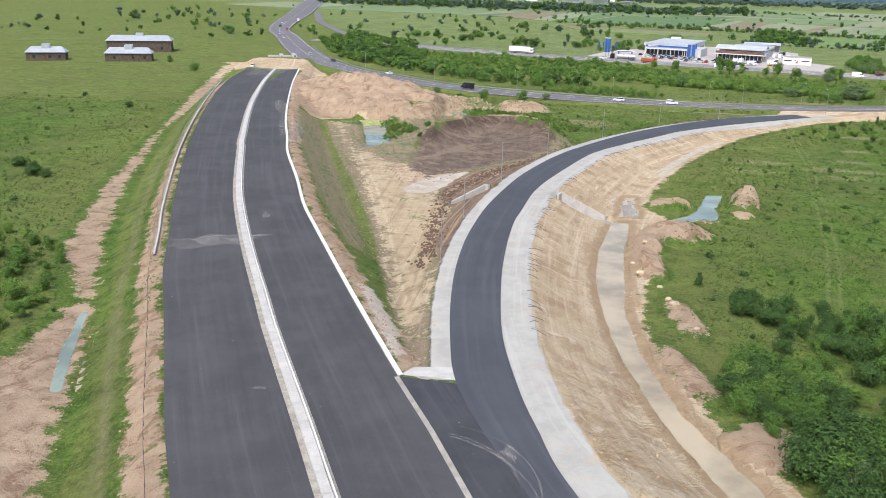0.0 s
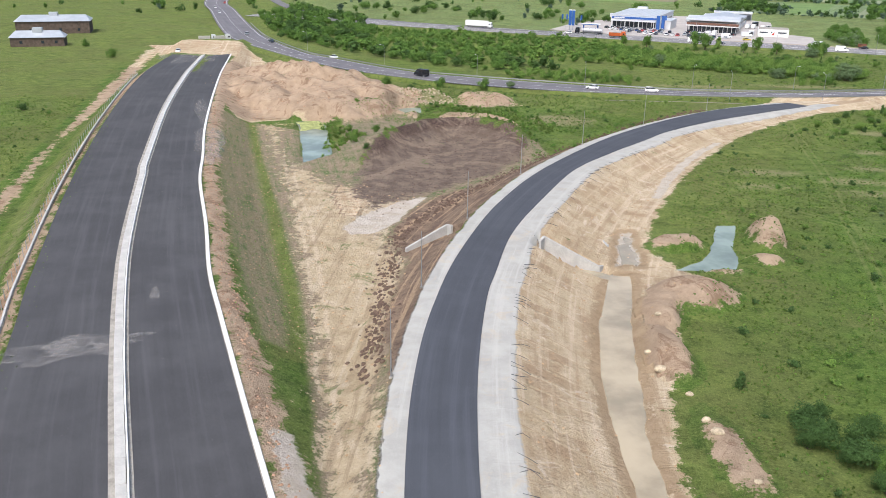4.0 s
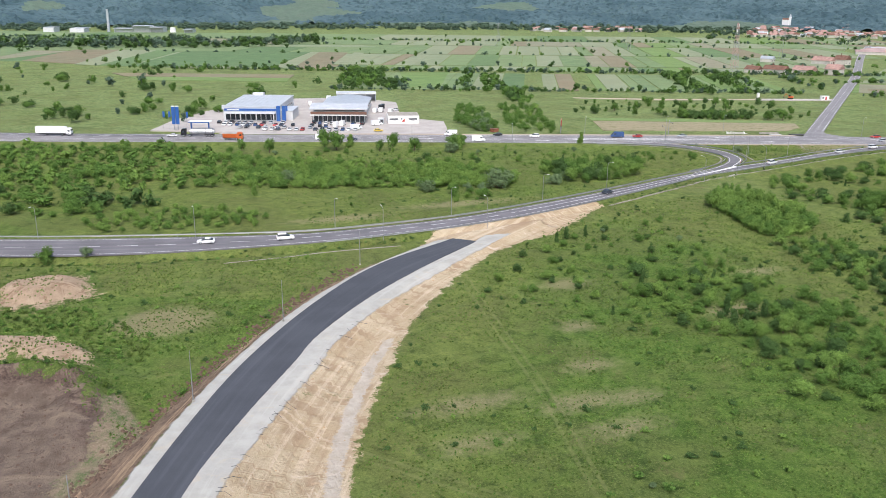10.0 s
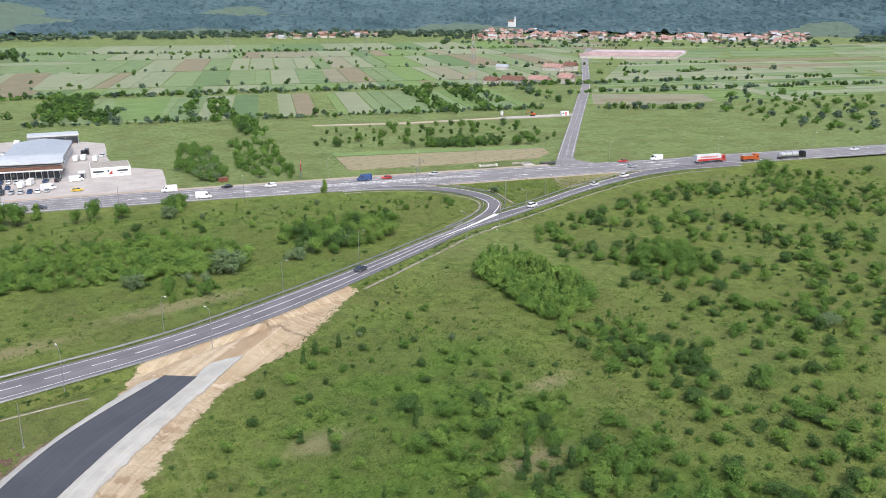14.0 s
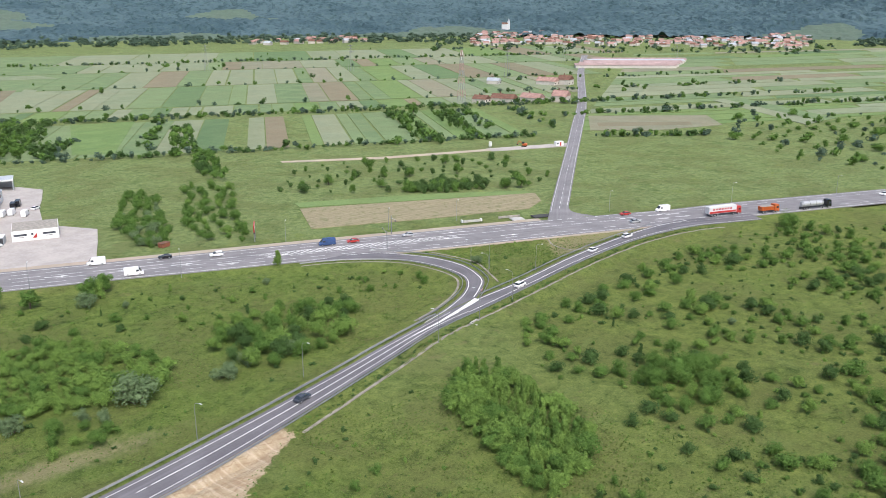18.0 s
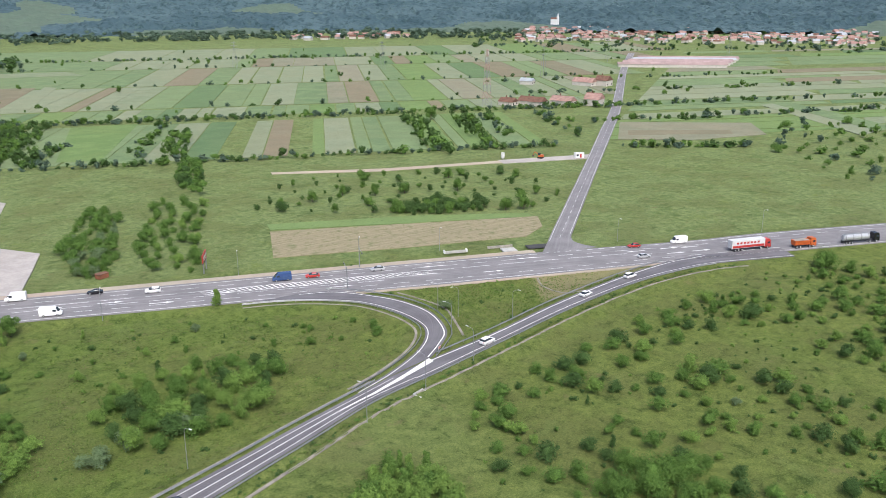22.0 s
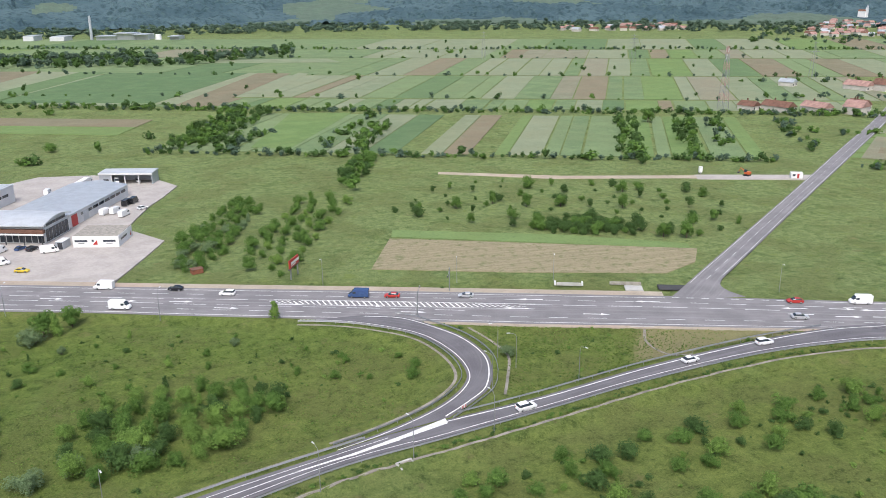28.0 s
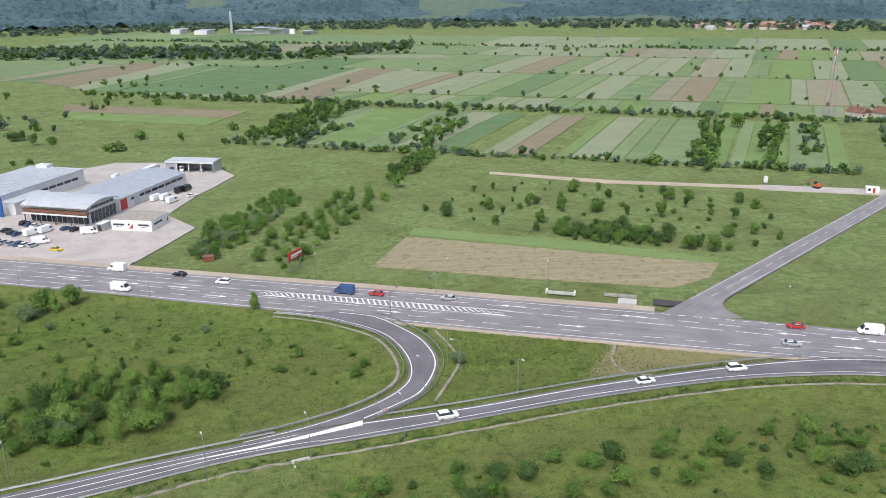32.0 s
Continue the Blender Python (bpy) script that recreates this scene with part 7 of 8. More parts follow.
# ---- vehicles ----
def wheel_mesh(rad, wid):
    bm = bmesh.new()
    bmesh.ops.create_cone(bm, cap_ends=True, segments=12, radius1=rad, radius2=rad, depth=wid, matrix=Matrix.Rotation(radians(90), 4, "X"))
    es = [e for e in bm.edges if len(e.link_faces) == 2 and any(len(f.verts) > 6 for f in e.link_faces)]
    bmesh.ops.bevel(bm, geom=es, offset=rad * 0.15, segments=1, affect="EDGES")
    me = bpy.data.meshes.new("tyre")
    bm.to_mesh(me)
    bm.free()
    me.materials.append(MAT["black"])
    return me


def rim_mesh(rad, wid):
    bm = bmesh.new()
    bmesh.ops.create_cone(bm, cap_ends=True, segments=10, radius1=rad * 0.6, radius2=rad * 0.6, depth=wid * 1.06, matrix=Matrix.Rotation(radians(90), 4, "X"))
    me = bpy.data.meshes.new("rim")
    bm.to_mesh(me)
    bm.free()
    me.materials.append(MAT["carsilver"])
    return me


TYRE, RIM = wheel_mesh(0.33, 0.22), rim_mesh(0.33, 0.22)
TYRE_L, RIM_L = wheel_mesh(0.5, 0.32), rim_mesh(0.5, 0.32)


def loft(name, sections, mat):
    """A closed body through outlines along x: (x, half width at the foot, half width at the top, z of foot, z of top)."""
    V, F = [], []
    for x, w0, w1, z0, z1 in sections:
        zm = z0 + (z1 - z0) * 0.55
        V += [(x, -w0 * 0.92, z0), (x, -w0, zm), (x, -w1, z1), (x, w1, z1), (x, w0, zm), (x, w0 * 0.92, z0)]
    for i in range(len(sections) - 1):
        F += [(6 * i + k, 6 * i + 6 + k, 6 * i + 6 + (k + 1) % 6, 6 * i + (k + 1) % 6) for k in range(6)]
    n = len(sections) - 1
    F += [tuple(range(6)), tuple(6 * n + k for k in range(5, -1, -1))]
    me = mesh_of(name, V, F, mat)
    return me


def wheels(th, xs, half, tyre, rim, rad):
    for x in xs:
        for sy in (-half, half):
            w = part("wheel", tyre, None, th)
            w.location = (x, sy, rad)
            part("rim", rim, None, w)


def car(paint, word, kind="saloon"):
    """A parked or driving car: body, glasshouse, roof, lamps, wheels."""
    th = empty("car", pose(0, 0, -500), word, "car", "cars on the roads and in the yard")
    if kind == "suv":
        part("body", loft("body", [(-2.2, 0.78, 0.72, 0.42, 0.95), (-2.1, 0.9, 0.86, 0.3, 1.05), (-1.0, 0.92, 0.88, 0.26, 1.08), (0.9, 0.92, 0.88, 0.26, 1.06), (1.9, 0.9, 0.82, 0.3, 0.92), (2.25, 0.74, 0.64, 0.4, 0.78)], MAT[paint]), None, th)
        part("glasshouse", loft("glasshouse", [(-2.0, 0.82, 0.7, 1.02, 1.3), (-1.7, 0.86, 0.7, 1.04, 1.58), (0.2, 0.86, 0.7, 1.04, 1.62), (1.15, 0.82, 0.74, 1.0, 1.1)], MAT["glass"]), None, th)
        part("roof", loft("roof", [(-1.85, 0.68, 0.62, 1.55, 1.64), (-1.0, 0.72, 0.66, 1.58, 1.69), (0.25, 0.7, 0.64, 1.56, 1.66)], MAT[paint]), None, th)
        for x, y in ((2.2, 0.55), (2.2, -0.55)):
            part("headlight", box(x, y, 0.68, 0.12, 0.3, 0.14, 0.03), MAT["offwhite"], th)
        for y in (0.62, -0.62):
            part("tail_light", box(-2.18, y, 0.8, 0.08, 0.22, 0.2, 0.02), MAT["red"], th)
    elif kind == "van":
        part("body", loft("body", [(-2.9, 0.9, 0.86, 0.4, 2.45), (-2.8, 0.98, 0.9, 0.32, 2.55), (1.2, 0.98, 0.9, 0.32, 2.55), (1.8, 0.96, 0.84, 0.32, 1.9), (2.3, 0.94, 0.8, 0.34, 1.3), (2.9, 0.8, 0.7, 0.4, 0.95)], MAT[paint]), None, th)
        part("windscreen", loft("windscreen", [(1.33, 0.9, 0.8, 1.5, 2.36), (1.86, 0.9, 0.82, 1.4, 1.94), (2.28, 0.86, 0.78, 1.25, 1.34)], MAT["glass"]), None, th)
        for y in (-0.95, 0.95):
            part("side_window", box(1.1, y, 1.35, 0.9, 0.06, 0.6, 0.02), MAT["glass"], th)
        for y in (0.6, -0.6):
            part("headlight", box(2.8, y, 0.8, 0.12, 0.3, 0.2, 0.03), MAT["offwhite"], th)
    else:
        part("body", loft("body", [(-2.15, 0.72, 0.66, 0.4, 0.82), (-2.05, 0.86, 0.82, 0.28, 0.92), (-1.0, 0.88, 0.84, 0.22, 0.94), (0.9, 0.88, 0.84, 0.22, 0.92), (1.8, 0.86, 0.78, 0.26, 0.8), (2.2, 0.7, 0.6, 0.36, 0.66)], MAT[paint]), None, th)
        part("glasshouse", loft("glasshouse", [(-1.75, 0.78, 0.7, 0.88, 0.98), (-1.15, 0.82, 0.64, 0.9, 1.34), (0.1, 0.82, 0.64, 0.9, 1.38), (1.05, 0.78, 0.72, 0.86, 0.95)], MAT["glass"]), None, th)
        part("roof", loft("roof", [(-1.2, 0.62, 0.56, 1.32, 1.40), (-0.5, 0.66, 0.6, 1.34, 1.44), (0.2, 0.64, 0.58, 1.32, 1.41)], MAT[paint]), None, th)
        for y in (0.55, -0.55):
            part("headlight", box(2.12, y, 0.56, 0.12, 0.28, 0.12, 0.03), MAT["offwhite"], th)
            part("tail_light", box(-2.1, y, 0.66, 0.08, 0.24, 0.14, 0.02), MAT["red"], th)
    wheels(th, (-1.75, 1.75) if kind == "van" else (-1.3, 1.32), 0.86 if kind == "van" else 0.78, TYRE, RIM, 0.33)
    return th


def cab(th, x, paint):
    part("cab", loft("cab", [(x - 1.1, 1.15, 1.1, 0.7, 3.3), (x + 0.6, 1.2, 1.1, 0.55, 3.35), (x + 1.0, 1.2, 1.05, 0.5, 2.9), (x + 1.2, 1.15, 1.05, 0.5, 1.7)], MAT[paint]), None, th)
    part("windscreen", box(x + 1.08, 0, 1.75, 0.12, 2.0, 0.95, 0.03), MAT["glass"], th)
    for y in (-1.18, 1.18):
        part("side_window", box(x + 0.2, y, 1.8, 0.9, 0.05, 0.7), MAT["glass"], th)
    part("bumper", box(x + 1.2, 0, 0.45, 0.2, 2.3, 0.5, 0.05), MAT["darkpanel"], th)


def lorry(kind, label):
    th = empty("lorry", pose(0, 0, -500), label, "lorry", "lorries on the roads")
    part("chassis", box(-0.5, 0, 0.75, 13 if kind != "tipper" else 7.5, 0.9, 0.25, 0.02), MAT["darkpanel"], th)
    if kind == "tanker":
        cab(th, 6.3, "carblack")
        bm = bmesh.new()
        bmesh.ops.create_cone(bm, cap_ends=True, segments=20, radius1=1.15, radius2=1.15, depth=10.6, matrix=Matrix.Translation((-1.6, 0, 2.2)) @ Matrix.Rotation(radians(90), 4, "Y"))
        es = [e for e in bm.edges if any(len(f.verts) > 8 for f in e.link_faces)]
        bmesh.ops.bevel(bm, geom=es, offset=0.35, segments=2, affect="EDGES")
        part("tank", bm, MAT["carsilver"], th, "polished silver tank")
        part("catwalk", box(-1.6, 0, 3.32, 9.4, 0.6, 0.08), MAT["steel"], th)
        for x in (-5, -3, -0.5, 2):
            part("hatch", tube((x, 0, 3.35), (x, 0, 3.55), 0.28, None, 12), MAT["steel"], th)
        for x in (-6.2, -3.2, 0.0, 3.0):
            bm = bmesh.new()
            bmesh.ops.create_cone(bm, cap_ends=True, segments=20, radius1=1.18, radius2=1.18, depth=0.12, matrix=Matrix.Translation((x, 0, 2.2)) @ Matrix.Rotation(radians(90), 4, "Y"))
            part("band", bm, MAT["darkpanel"], th)
        wheels(th, (-6, -4.8, -3.6, 3.6, 6.2), 1.05, TYRE_L, RIM_L, 0.5)
    elif kind == "trailer":
        cab(th, 6.6, "red")
        part("trailer", box(-1.2, 0, 1.1, 13.0, 2.5, 2.75, 0.06), MAT["offwhite"], th, "white trailer with red lower panels")
        for y in (-1.27, 1.27):
            part("red_band", box(-1.2, y, 1.25, 12.4, 0.03, 0.8), MAT["red"], th)
            for k in range(7):
                part("lettering_bar", box(-5.5 + 1.35 * k, y, 2.5, 0.8, 0.03, 0.7), MAT["red"], th)
        part("headboard", box(5.35, 0, 1.2, 0.06, 2.4, 2.5), MAT["red"], th)
        wheels(th, (-6.2, -4.9, -3.6, 3.9, 6.5), 1.05, TYRE_L, RIM_L, 0.5)
    elif kind == "box":
        cab(th, 6.6, "carwhite")
        part("trailer", box(-1.2, 0, 1.1, 13.0, 2.5, 2.75, 0.06), MAT["white"], th, "plain white trailer")
        wheels(th, (-6.2, -4.9, -3.6, 3.9, 6.5), 1.05, TYRE_L, RIM_L, 0.5)
    else:
        cab(th, 3.0, "orange")
        part("tipper_body", loft("tipper_body", [(-4.3, 1.1, 1.25, 1.1, 2.7), (1.5, 1.1, 1.25, 1.1, 2.6), (1.75, 1.1, 1.2, 1.3, 2.8)], MAT["orange"]), None, th)
        part("load", loft("load", [(-4.0, 1.0, 0.3, 2.4, 2.75), (-1.2, 1.1, 0.4, 2.5, 3.1), (1.3, 1.0, 0.3, 2.4, 2.75)], MAT["concrete_dark"]), None, th)
        for k in range(6):
            for y in (-1.25, 1.25):
                part("rib", box(-4 + k, y, 1.2, 0.1, 0.08, 1.35), MAT["orange"], th)
        wheels(th, (-3.4, -2.1, 1.6, 3.0), 1.02, TYRE_L, RIM_L, 0.5)
    return th


CARS = {k: car(*v) for k, v in {
    "white_suv": ("carwhite", "white sport utility car with dark windows", "suv"), "black_suv": ("carblack", "black sport utility car with dark windows", "suv"), "grey": ("cargrey", "dark grey saloon car", "saloon"),
    "silver": ("carsilver", "silver saloon car with dark windows", "saloon"), "red": ("red", "red saloon car with dark windows", "saloon"), "white": ("carwhite", "white saloon car with dark windows", "saloon"),
    "black": ("carblack", "black saloon car, freshly washed", "saloon"), "blue": ("carblue", "dark blue saloon car", "saloon"), "yellow": ("yellow", "yellow taxi-like saloon car", "saloon"),
    "van": ("carwhite", "tall white panel van", "van"), "black_van": ("carblack", "black panel van with tinted windows", "van"), "blue_van": ("carblue", "dark blue panel van", "van")}.items()}
LORRIES = {"tanker": lorry("tanker", "black-cabbed lorry pulling a silver tank trailer"), "trailer": lorry("trailer", "red and white articulated lorry with a box trailer"), "box": lorry("box", "white articulated lorry with a box trailer"), "tipper": lorry("tipper", "orange tipper lorry with a loaded body")}


def heading(line, x, y):
    _, _, i = near_line(np.array([x]), np.array([y]), line)
    t = np.gradient(line[:, :2], axis=0)[i[0]]
    return math.degrees(math.atan2(t[1], t[0]))


def drive(key, x, y, line, back=False, z=0.995):
    m = (CARS | LORRIES)[key]
    return copy_thing(m, pose(x, y, z, 0, 0, heading(line, x, y) + (180 if back else 0)))


for key, x, y, back in (("white", 31.7, 277.3, 1), ("white_suv", 51, 274.2, 0), ("black_van", -28, 295, 1), ("white", -68, 336, 1), ("grey", -106, 383, 1), ("silver", -126, 412, 1), ("grey", 157.8, 293.4, 0), ("white_suv", 245, 317.6, 0), ("white", 289.2, 328.4, 0), ("white_suv", 311.4, 332.2, 0), ("white", -176, 525, 0), ("white_suv", -190, 560, 1), ("red", -196, 600, 0), ("black", -214, 640, 1), ("white", -228, 690, 0), ("van", -222, 720, 1), ("silver", -246, 780, 0)):
    drive(key, x, y, OLD_C if x < 215 else OLD_S, back)
for key, x, y, back in (("van", 159.2, 400.4, 0), ("van", 153.3, 418.3, 1), ("white_suv", 187.5, 403.0, 1), ("silver", 251.5, 382.6, 1), ("tipper", 383.5, 320.5, 0), ("tanker", 404, 312.6, 0), ("trailer", 366, 329.5, 0), ("silver", 330, 343.6, 0), ("van", 352.2, 348.0, 1), ("black", 173.3, 411.4, 1), ("blue_van", 222.8, 391.0, 1), ("red", 231.8, 388.4, 1), ("red", 336, 353.6, 1), ("box", -12, 472, 0), ("tanker", 47, 450, 1), ("tipper", 60, 436, 0), ("grey", 108, 419, 0), ("white", 36, 453, 1), ("van", 96, 424, 0), ("white", 450, 306, 1), ("black", 520, 278, 0)):
    drive(key, x, y, MAIN_C, back, 0.975)
drive("white", -131, 331, HW_L, True, 2.55)

# ---- dealers' yard ----
YU, YV = np.array((0.94, -0.342)), np.array((0.342, 0.94))
YA = math.degrees(math.atan2(YU[1], YU[0]))
yard_pts = [(28, 478), (60, 462), (119, 437.5), (156, 427.5), (162.5, 447), (168, 465), (160, 476), (154, 484), (157, 500), (160, 515), (165, 530), (170, 549), (160, 566), (132, 582), (108, 585), (84, 560), (60, 540), (40, 508)]
tagged(new("yard", prism("yard", yard_pts, -0.3, 0.42, MAT["yard"])), "wide pale concrete yard with worn patches", "yard", kind="structure")
tagged(new("yard_apron", prism("yard_apron", [(60, 462), (119, 437.5), (156, 427.5), (155, 420.4), (119, 432.8), (56, 455)], -0.3, 0.9, MAT["yard"])), "dusty concrete apron between yard and road", "apron", kind="structure")
YZ = 0.42


def facade_windows(th, u0, u1, v, z, h, count, mat="glass", side=None, frame=True):
    """Separate windows along a front at depth v (or along a side wall at u = side)."""
    w = (u1 - u0) / count
    for k in range(count):
        c = u0 + (k + 0.5) * w
        cx, cy, sx, sy = (c, v, w * 0.86, 0.12) if side is None else (side, c, 0.12, w * 0.86)
        win = part("window", box(cx, cy, z, sx, sy, h, 0.02), MAT[mat], th)
        if frame:
            part("frame", box(cx, cy, z - 0.06, sx * (1.08 if side is None else 0.8), sy * (0.8 if side is None else 1.08), 0.08), MAT["offwhite"], win)


def roof_ribs(th, u0, u1, v0, v1, z, step, mat="greymetal"):
    n = int((u1 - u0) / step)
    for k in range(n + 1):
        part("roof_rib", box(u0 + k * (u1 - u0) / n, (v0 + v1) / 2, z, 0.12, v1 - v0, 0.12), MAT[mat], th)


hall = empty("showroom_hall", pose(64.0, 500.0, YZ, 0, 0, YA), "long grey car showroom with a blue fascia and flat metal roof", "building")
part("wall", box(13.5, 26, 0, 27, 52, 6.8, 0.05), MAT["offwhite"], hall)
part("roof", box(13.5, 26, 6.8, 27.6, 52.6, 0.35, 0.08), MAT["palemetal"], hall)
part("parapet", box(-0.1, 1.0, 5.6, 1.2, 2.6, 2.0, 0.05), MAT["offwhite"], hall)
part("roof_box", box(8, 51, 6.8, 6, 4, 1.6, 0.05), MAT["offwhite"], hall)
roof_ribs(hall, 1, 26, 1, 51, 7.15, 2.5, "greymetal")
part("fascia", box(13.5, -0.25, 5.0, 26, 0.4, 1.1, 0.03), MAT["blue"], hall)
part("lettering_bar", box(5.0, -0.5, 5.3, 6.0, 0.08, 0.5), MAT["white"], hall)
part("canopy", box(13.5, -2.0, 3.9, 25, 4.0, 0.3, 0.05), MAT["offwhite"], hall)
facade_windows(hall, 1, 26, -0.05, 0.5, 3.2, 10)
facade_windows(hall, 6, 48, 0, 3.2, 1.1, 9, side=27.02)
for u in (1.5, 9, 17, 25.5):
    part("column", box(u, -3.7, 0, 0.35, 0.35, 3.9, 0.03), MAT["offwhite"], hall)
for u in (27.4, 30.2):
    part("banner_panel", box(u, -1.2, 0.0, 1.9, 0.5, 7.6, 0.05), MAT["blue"], hall)
part("annex", box(30.5, 12, 0, 7, 20, 4.6, 0.05), MAT["offwhite"], hall)
part("annex_roof", box(30.5, 12, 4.6, 7.3, 20.3, 0.25, 0.05), MAT["palemetal"], hall)

show = empty("vault_showroom", pose(104.5, 480.6, YZ, 0, 0, YA), "glass-fronted showroom under a pale vaulted metal roof", "building")
n = 14
V, F = [], []
for i in range(n + 1):
    v = 19.0 * i / n
    zz = 5.4 + 2.8 * math.sin(math.pi * (0.16 + 0.84 * i / n) * 0.86)
    V += [(-1.2, v - 1.5, zz), (27.2, v - 1.5, zz), (27.2, v - 1.5, zz + 0.4), (-1.2, v - 1.5, zz + 0.4)]
for i in range(n):
    F += [(4 * i + k, 4 * i + 4 + k, 4 * i + 4 + (k + 1) % 4, 4 * i + (k + 1) % 4) for k in range(4)]
F += [(0, 1, 2, 3), (4 * n + 3, 4 * n + 2, 4 * n + 1, 4 * n)]
part("vault_roof", mesh_of("vault_roof", V, F, MAT["palemetal"]), None, show)
part("wall", box(13, 9.5, 0, 25.4, 16.6, 5.6, 0.05), MAT["offwhite"], show)
part("gable_wall", box(13, 9.5, 5.6, 25.0, 14.0, 1.9, 0.3), MAT["offwhite"], show)
part("fascia", box(13, -0.6, 4.2, 27.5, 1.6, 1.2, 0.08), MAT["brownroof"], show)
part("white_band", box(13, -1.5, 3.6, 27.8, 0.4, 0.5, 0.04), MAT["white"], show)
facade_windows(show, 0.5, 25.5, 1.1, 0.3, 3.2, 11)
facade_windows(show, 2, 17, 0, 0.4, 4.2, 7, side=25.75)
facade_windows(show, 3, 16, 0, 4.9, 1.6, 6, side=25.6)
for u in (0, 6.5, 13, 19.5, 26):
    part("column", box(u, -1.2, 0, 0.3, 0.3, 3.8, 0.03), MAT["darkpanel"], show)
work = empty("workshop", pose(112.0, 499.0, YZ, 0, 0, YA), "long low workshop with a shallow grey metal roof", "building")
part("wall", box(12, 24, 0, 24, 48, 5.0, 0.05), MAT["offwhite"], work)
V = [(-0.4, -0.4, 5.0), (24.4, -0.4, 5.0), (24.4, 48.4, 5.0), (-0.4, 48.4, 5.0), (12, -0.4, 6.6), (12, 48.4, 6.6)]
part("roof", mesh_of("roof", V, [(0, 1, 4), (1, 2, 5, 4), (2, 3, 5), (3, 0, 4, 5), (0, 3, 2, 1)], MAT["greymetal"]), None, work)
facade_windows(work, 8, 46, 0, 2.6, 1.1, 8, side=24.03)
part("red_door", box(24.04, 3.5, 0, 0.12, 4.2, 4.2, 0.03), MAT["red"], work)
part("roller_door", box(24.05, 12, 0, 0.1, 4, 3.8, 0.03), MAT["greymetal"], work)

gar = empty("open_shed", pose(137.2, 561.0, YZ, 0, 0, YA + 6), "grey open-fronted vehicle shed with dark bays", "shed")
part("back_wall", box(11.5, 8.8, 0, 23, 0.3, 4.8), MAT["greymetal"], gar)
for u in (0.15, 22.85):
    part("side_wall", box(u, 4.5, 0, 0.3, 9, 4.8), MAT["greymetal"], gar)
part("office_bay", box(2.6, 0.3, 0, 4.9, 0.3, 4.6), MAT["greymetal"], gar)
part("door", box(2.8, 0.1, 0, 2.2, 0.14, 2.4), MAT["darkpanel"], gar)
for u in (5.2, 11, 17):
    part("column", box(u, 0.3, 0, 0.4, 0.4, 4.6, 0.02), MAT["offwhite"], gar)
part("roof", box(11.5, 4.5, 4.8, 23.6, 9.8, 0.4, 0.06), MAT["palemetal"], gar)
part("fascia", box(11.5, -0.3, 4.3, 23.6, 0.25, 0.7, 0.03), MAT["offwhite"], gar)

kiosk = empty("flat_store", pose(138.8, 465.4, YZ, 0, 0, -14), "low flat-roofed store with white advertising walls", "store")
part("wall", box(7.7, 6.6, 0, 15.4, 13.2, 3.9, 0.04), MAT["white"], kiosk)
part("roof", box(7.7, 6.6, 3.9, 15.0, 12.8, 0.12), MAT["concrete_dark"], kiosk)
for u in (2.8, 12.2):
    part("lettering_bar", box(u, -0.03, 1.9, 4.2, 0.05, 0.7), MAT["cargrey"], kiosk)
    part("lettering_bar", box(u, -0.03, 1.3, 2.0, 0.05, 0.18), MAT["cargrey"], kiosk)
part("emblem", mesh_of("emblem", [(6.6, -0.04, 0.9), (8.2, -0.04, 0.9), (8.2, -0.04, 2.6)], [(0, 1, 2)], MAT["red"]), None, kiosk, "red triangular emblem")
part("emblem_bar", box(6.7, -0.04, 2.0, 0.7, 0.05, 0.7), MAT["cargrey"], kiosk)
part("lettering_bar", box(15.43, 4.8, 1.9, 0.05, 6.0, 0.7), MAT["cargrey"], kiosk)
part("emblem", mesh_of("emblem", [(15.44, 10.6, 0.9), (15.44, 12.2, 0.9), (15.44, 12.2, 2.6)], [(0, 1, 2)], MAT["red"]), None, kiosk, "red triangular emblem")
cont = empty("container", pose(135.5, 466.8, YZ, 0, 0, YA), "small dark site container beside the store", "container")
part("body", box(0, 0, 0, 2.6, 5, 2.6, 0.05), MAT["greymetal"], cont)
part("roof", box(0, 0, 2.6, 2.7, 5.1, 0.08), MAT["white"], cont)
part("door", box(0.3, -2.53, 0.1, 1.6, 0.06, 2.2), MAT["darkpanel"], cont)
tot = empty("price_totem", pose(39.5, 476.5, YZ, 0, 0, YA), "tall pair of blue advertising pylons", "pylon")
for u in (-0.9, 0.9):
    part("panel", box(u, 0, 2.5, 1.5, 0.6, 8.0, 0.05), MAT["blue"], tot)
    part("post", tube((u, 0, 0), (u, 0, 2.6), 0.15), MAT["steel"], tot)
    part("cap", box(u, 0, 10.5, 1.5, 0.62, 0.5, 0.03), MAT["white"], tot)
cny = empty("pump_canopy", pose(50, 474, YZ, 0, 0, YA), "flat white canopy on slim posts beside the pylons", "canopy")
part("roof", box(0, 0, 3.4, 10, 5, 0.5, 0.06), MAT["white"], cny)
part("blue_edge", box(0, -2.52, 3.45, 9.8, 0.05, 0.4), MAT["blue"], cny)
for u in (-4, 4):
    part("post", box(u, 0, 0, 0.5, 1.2, 3.4, 0.04), MAT["blue"], cny)
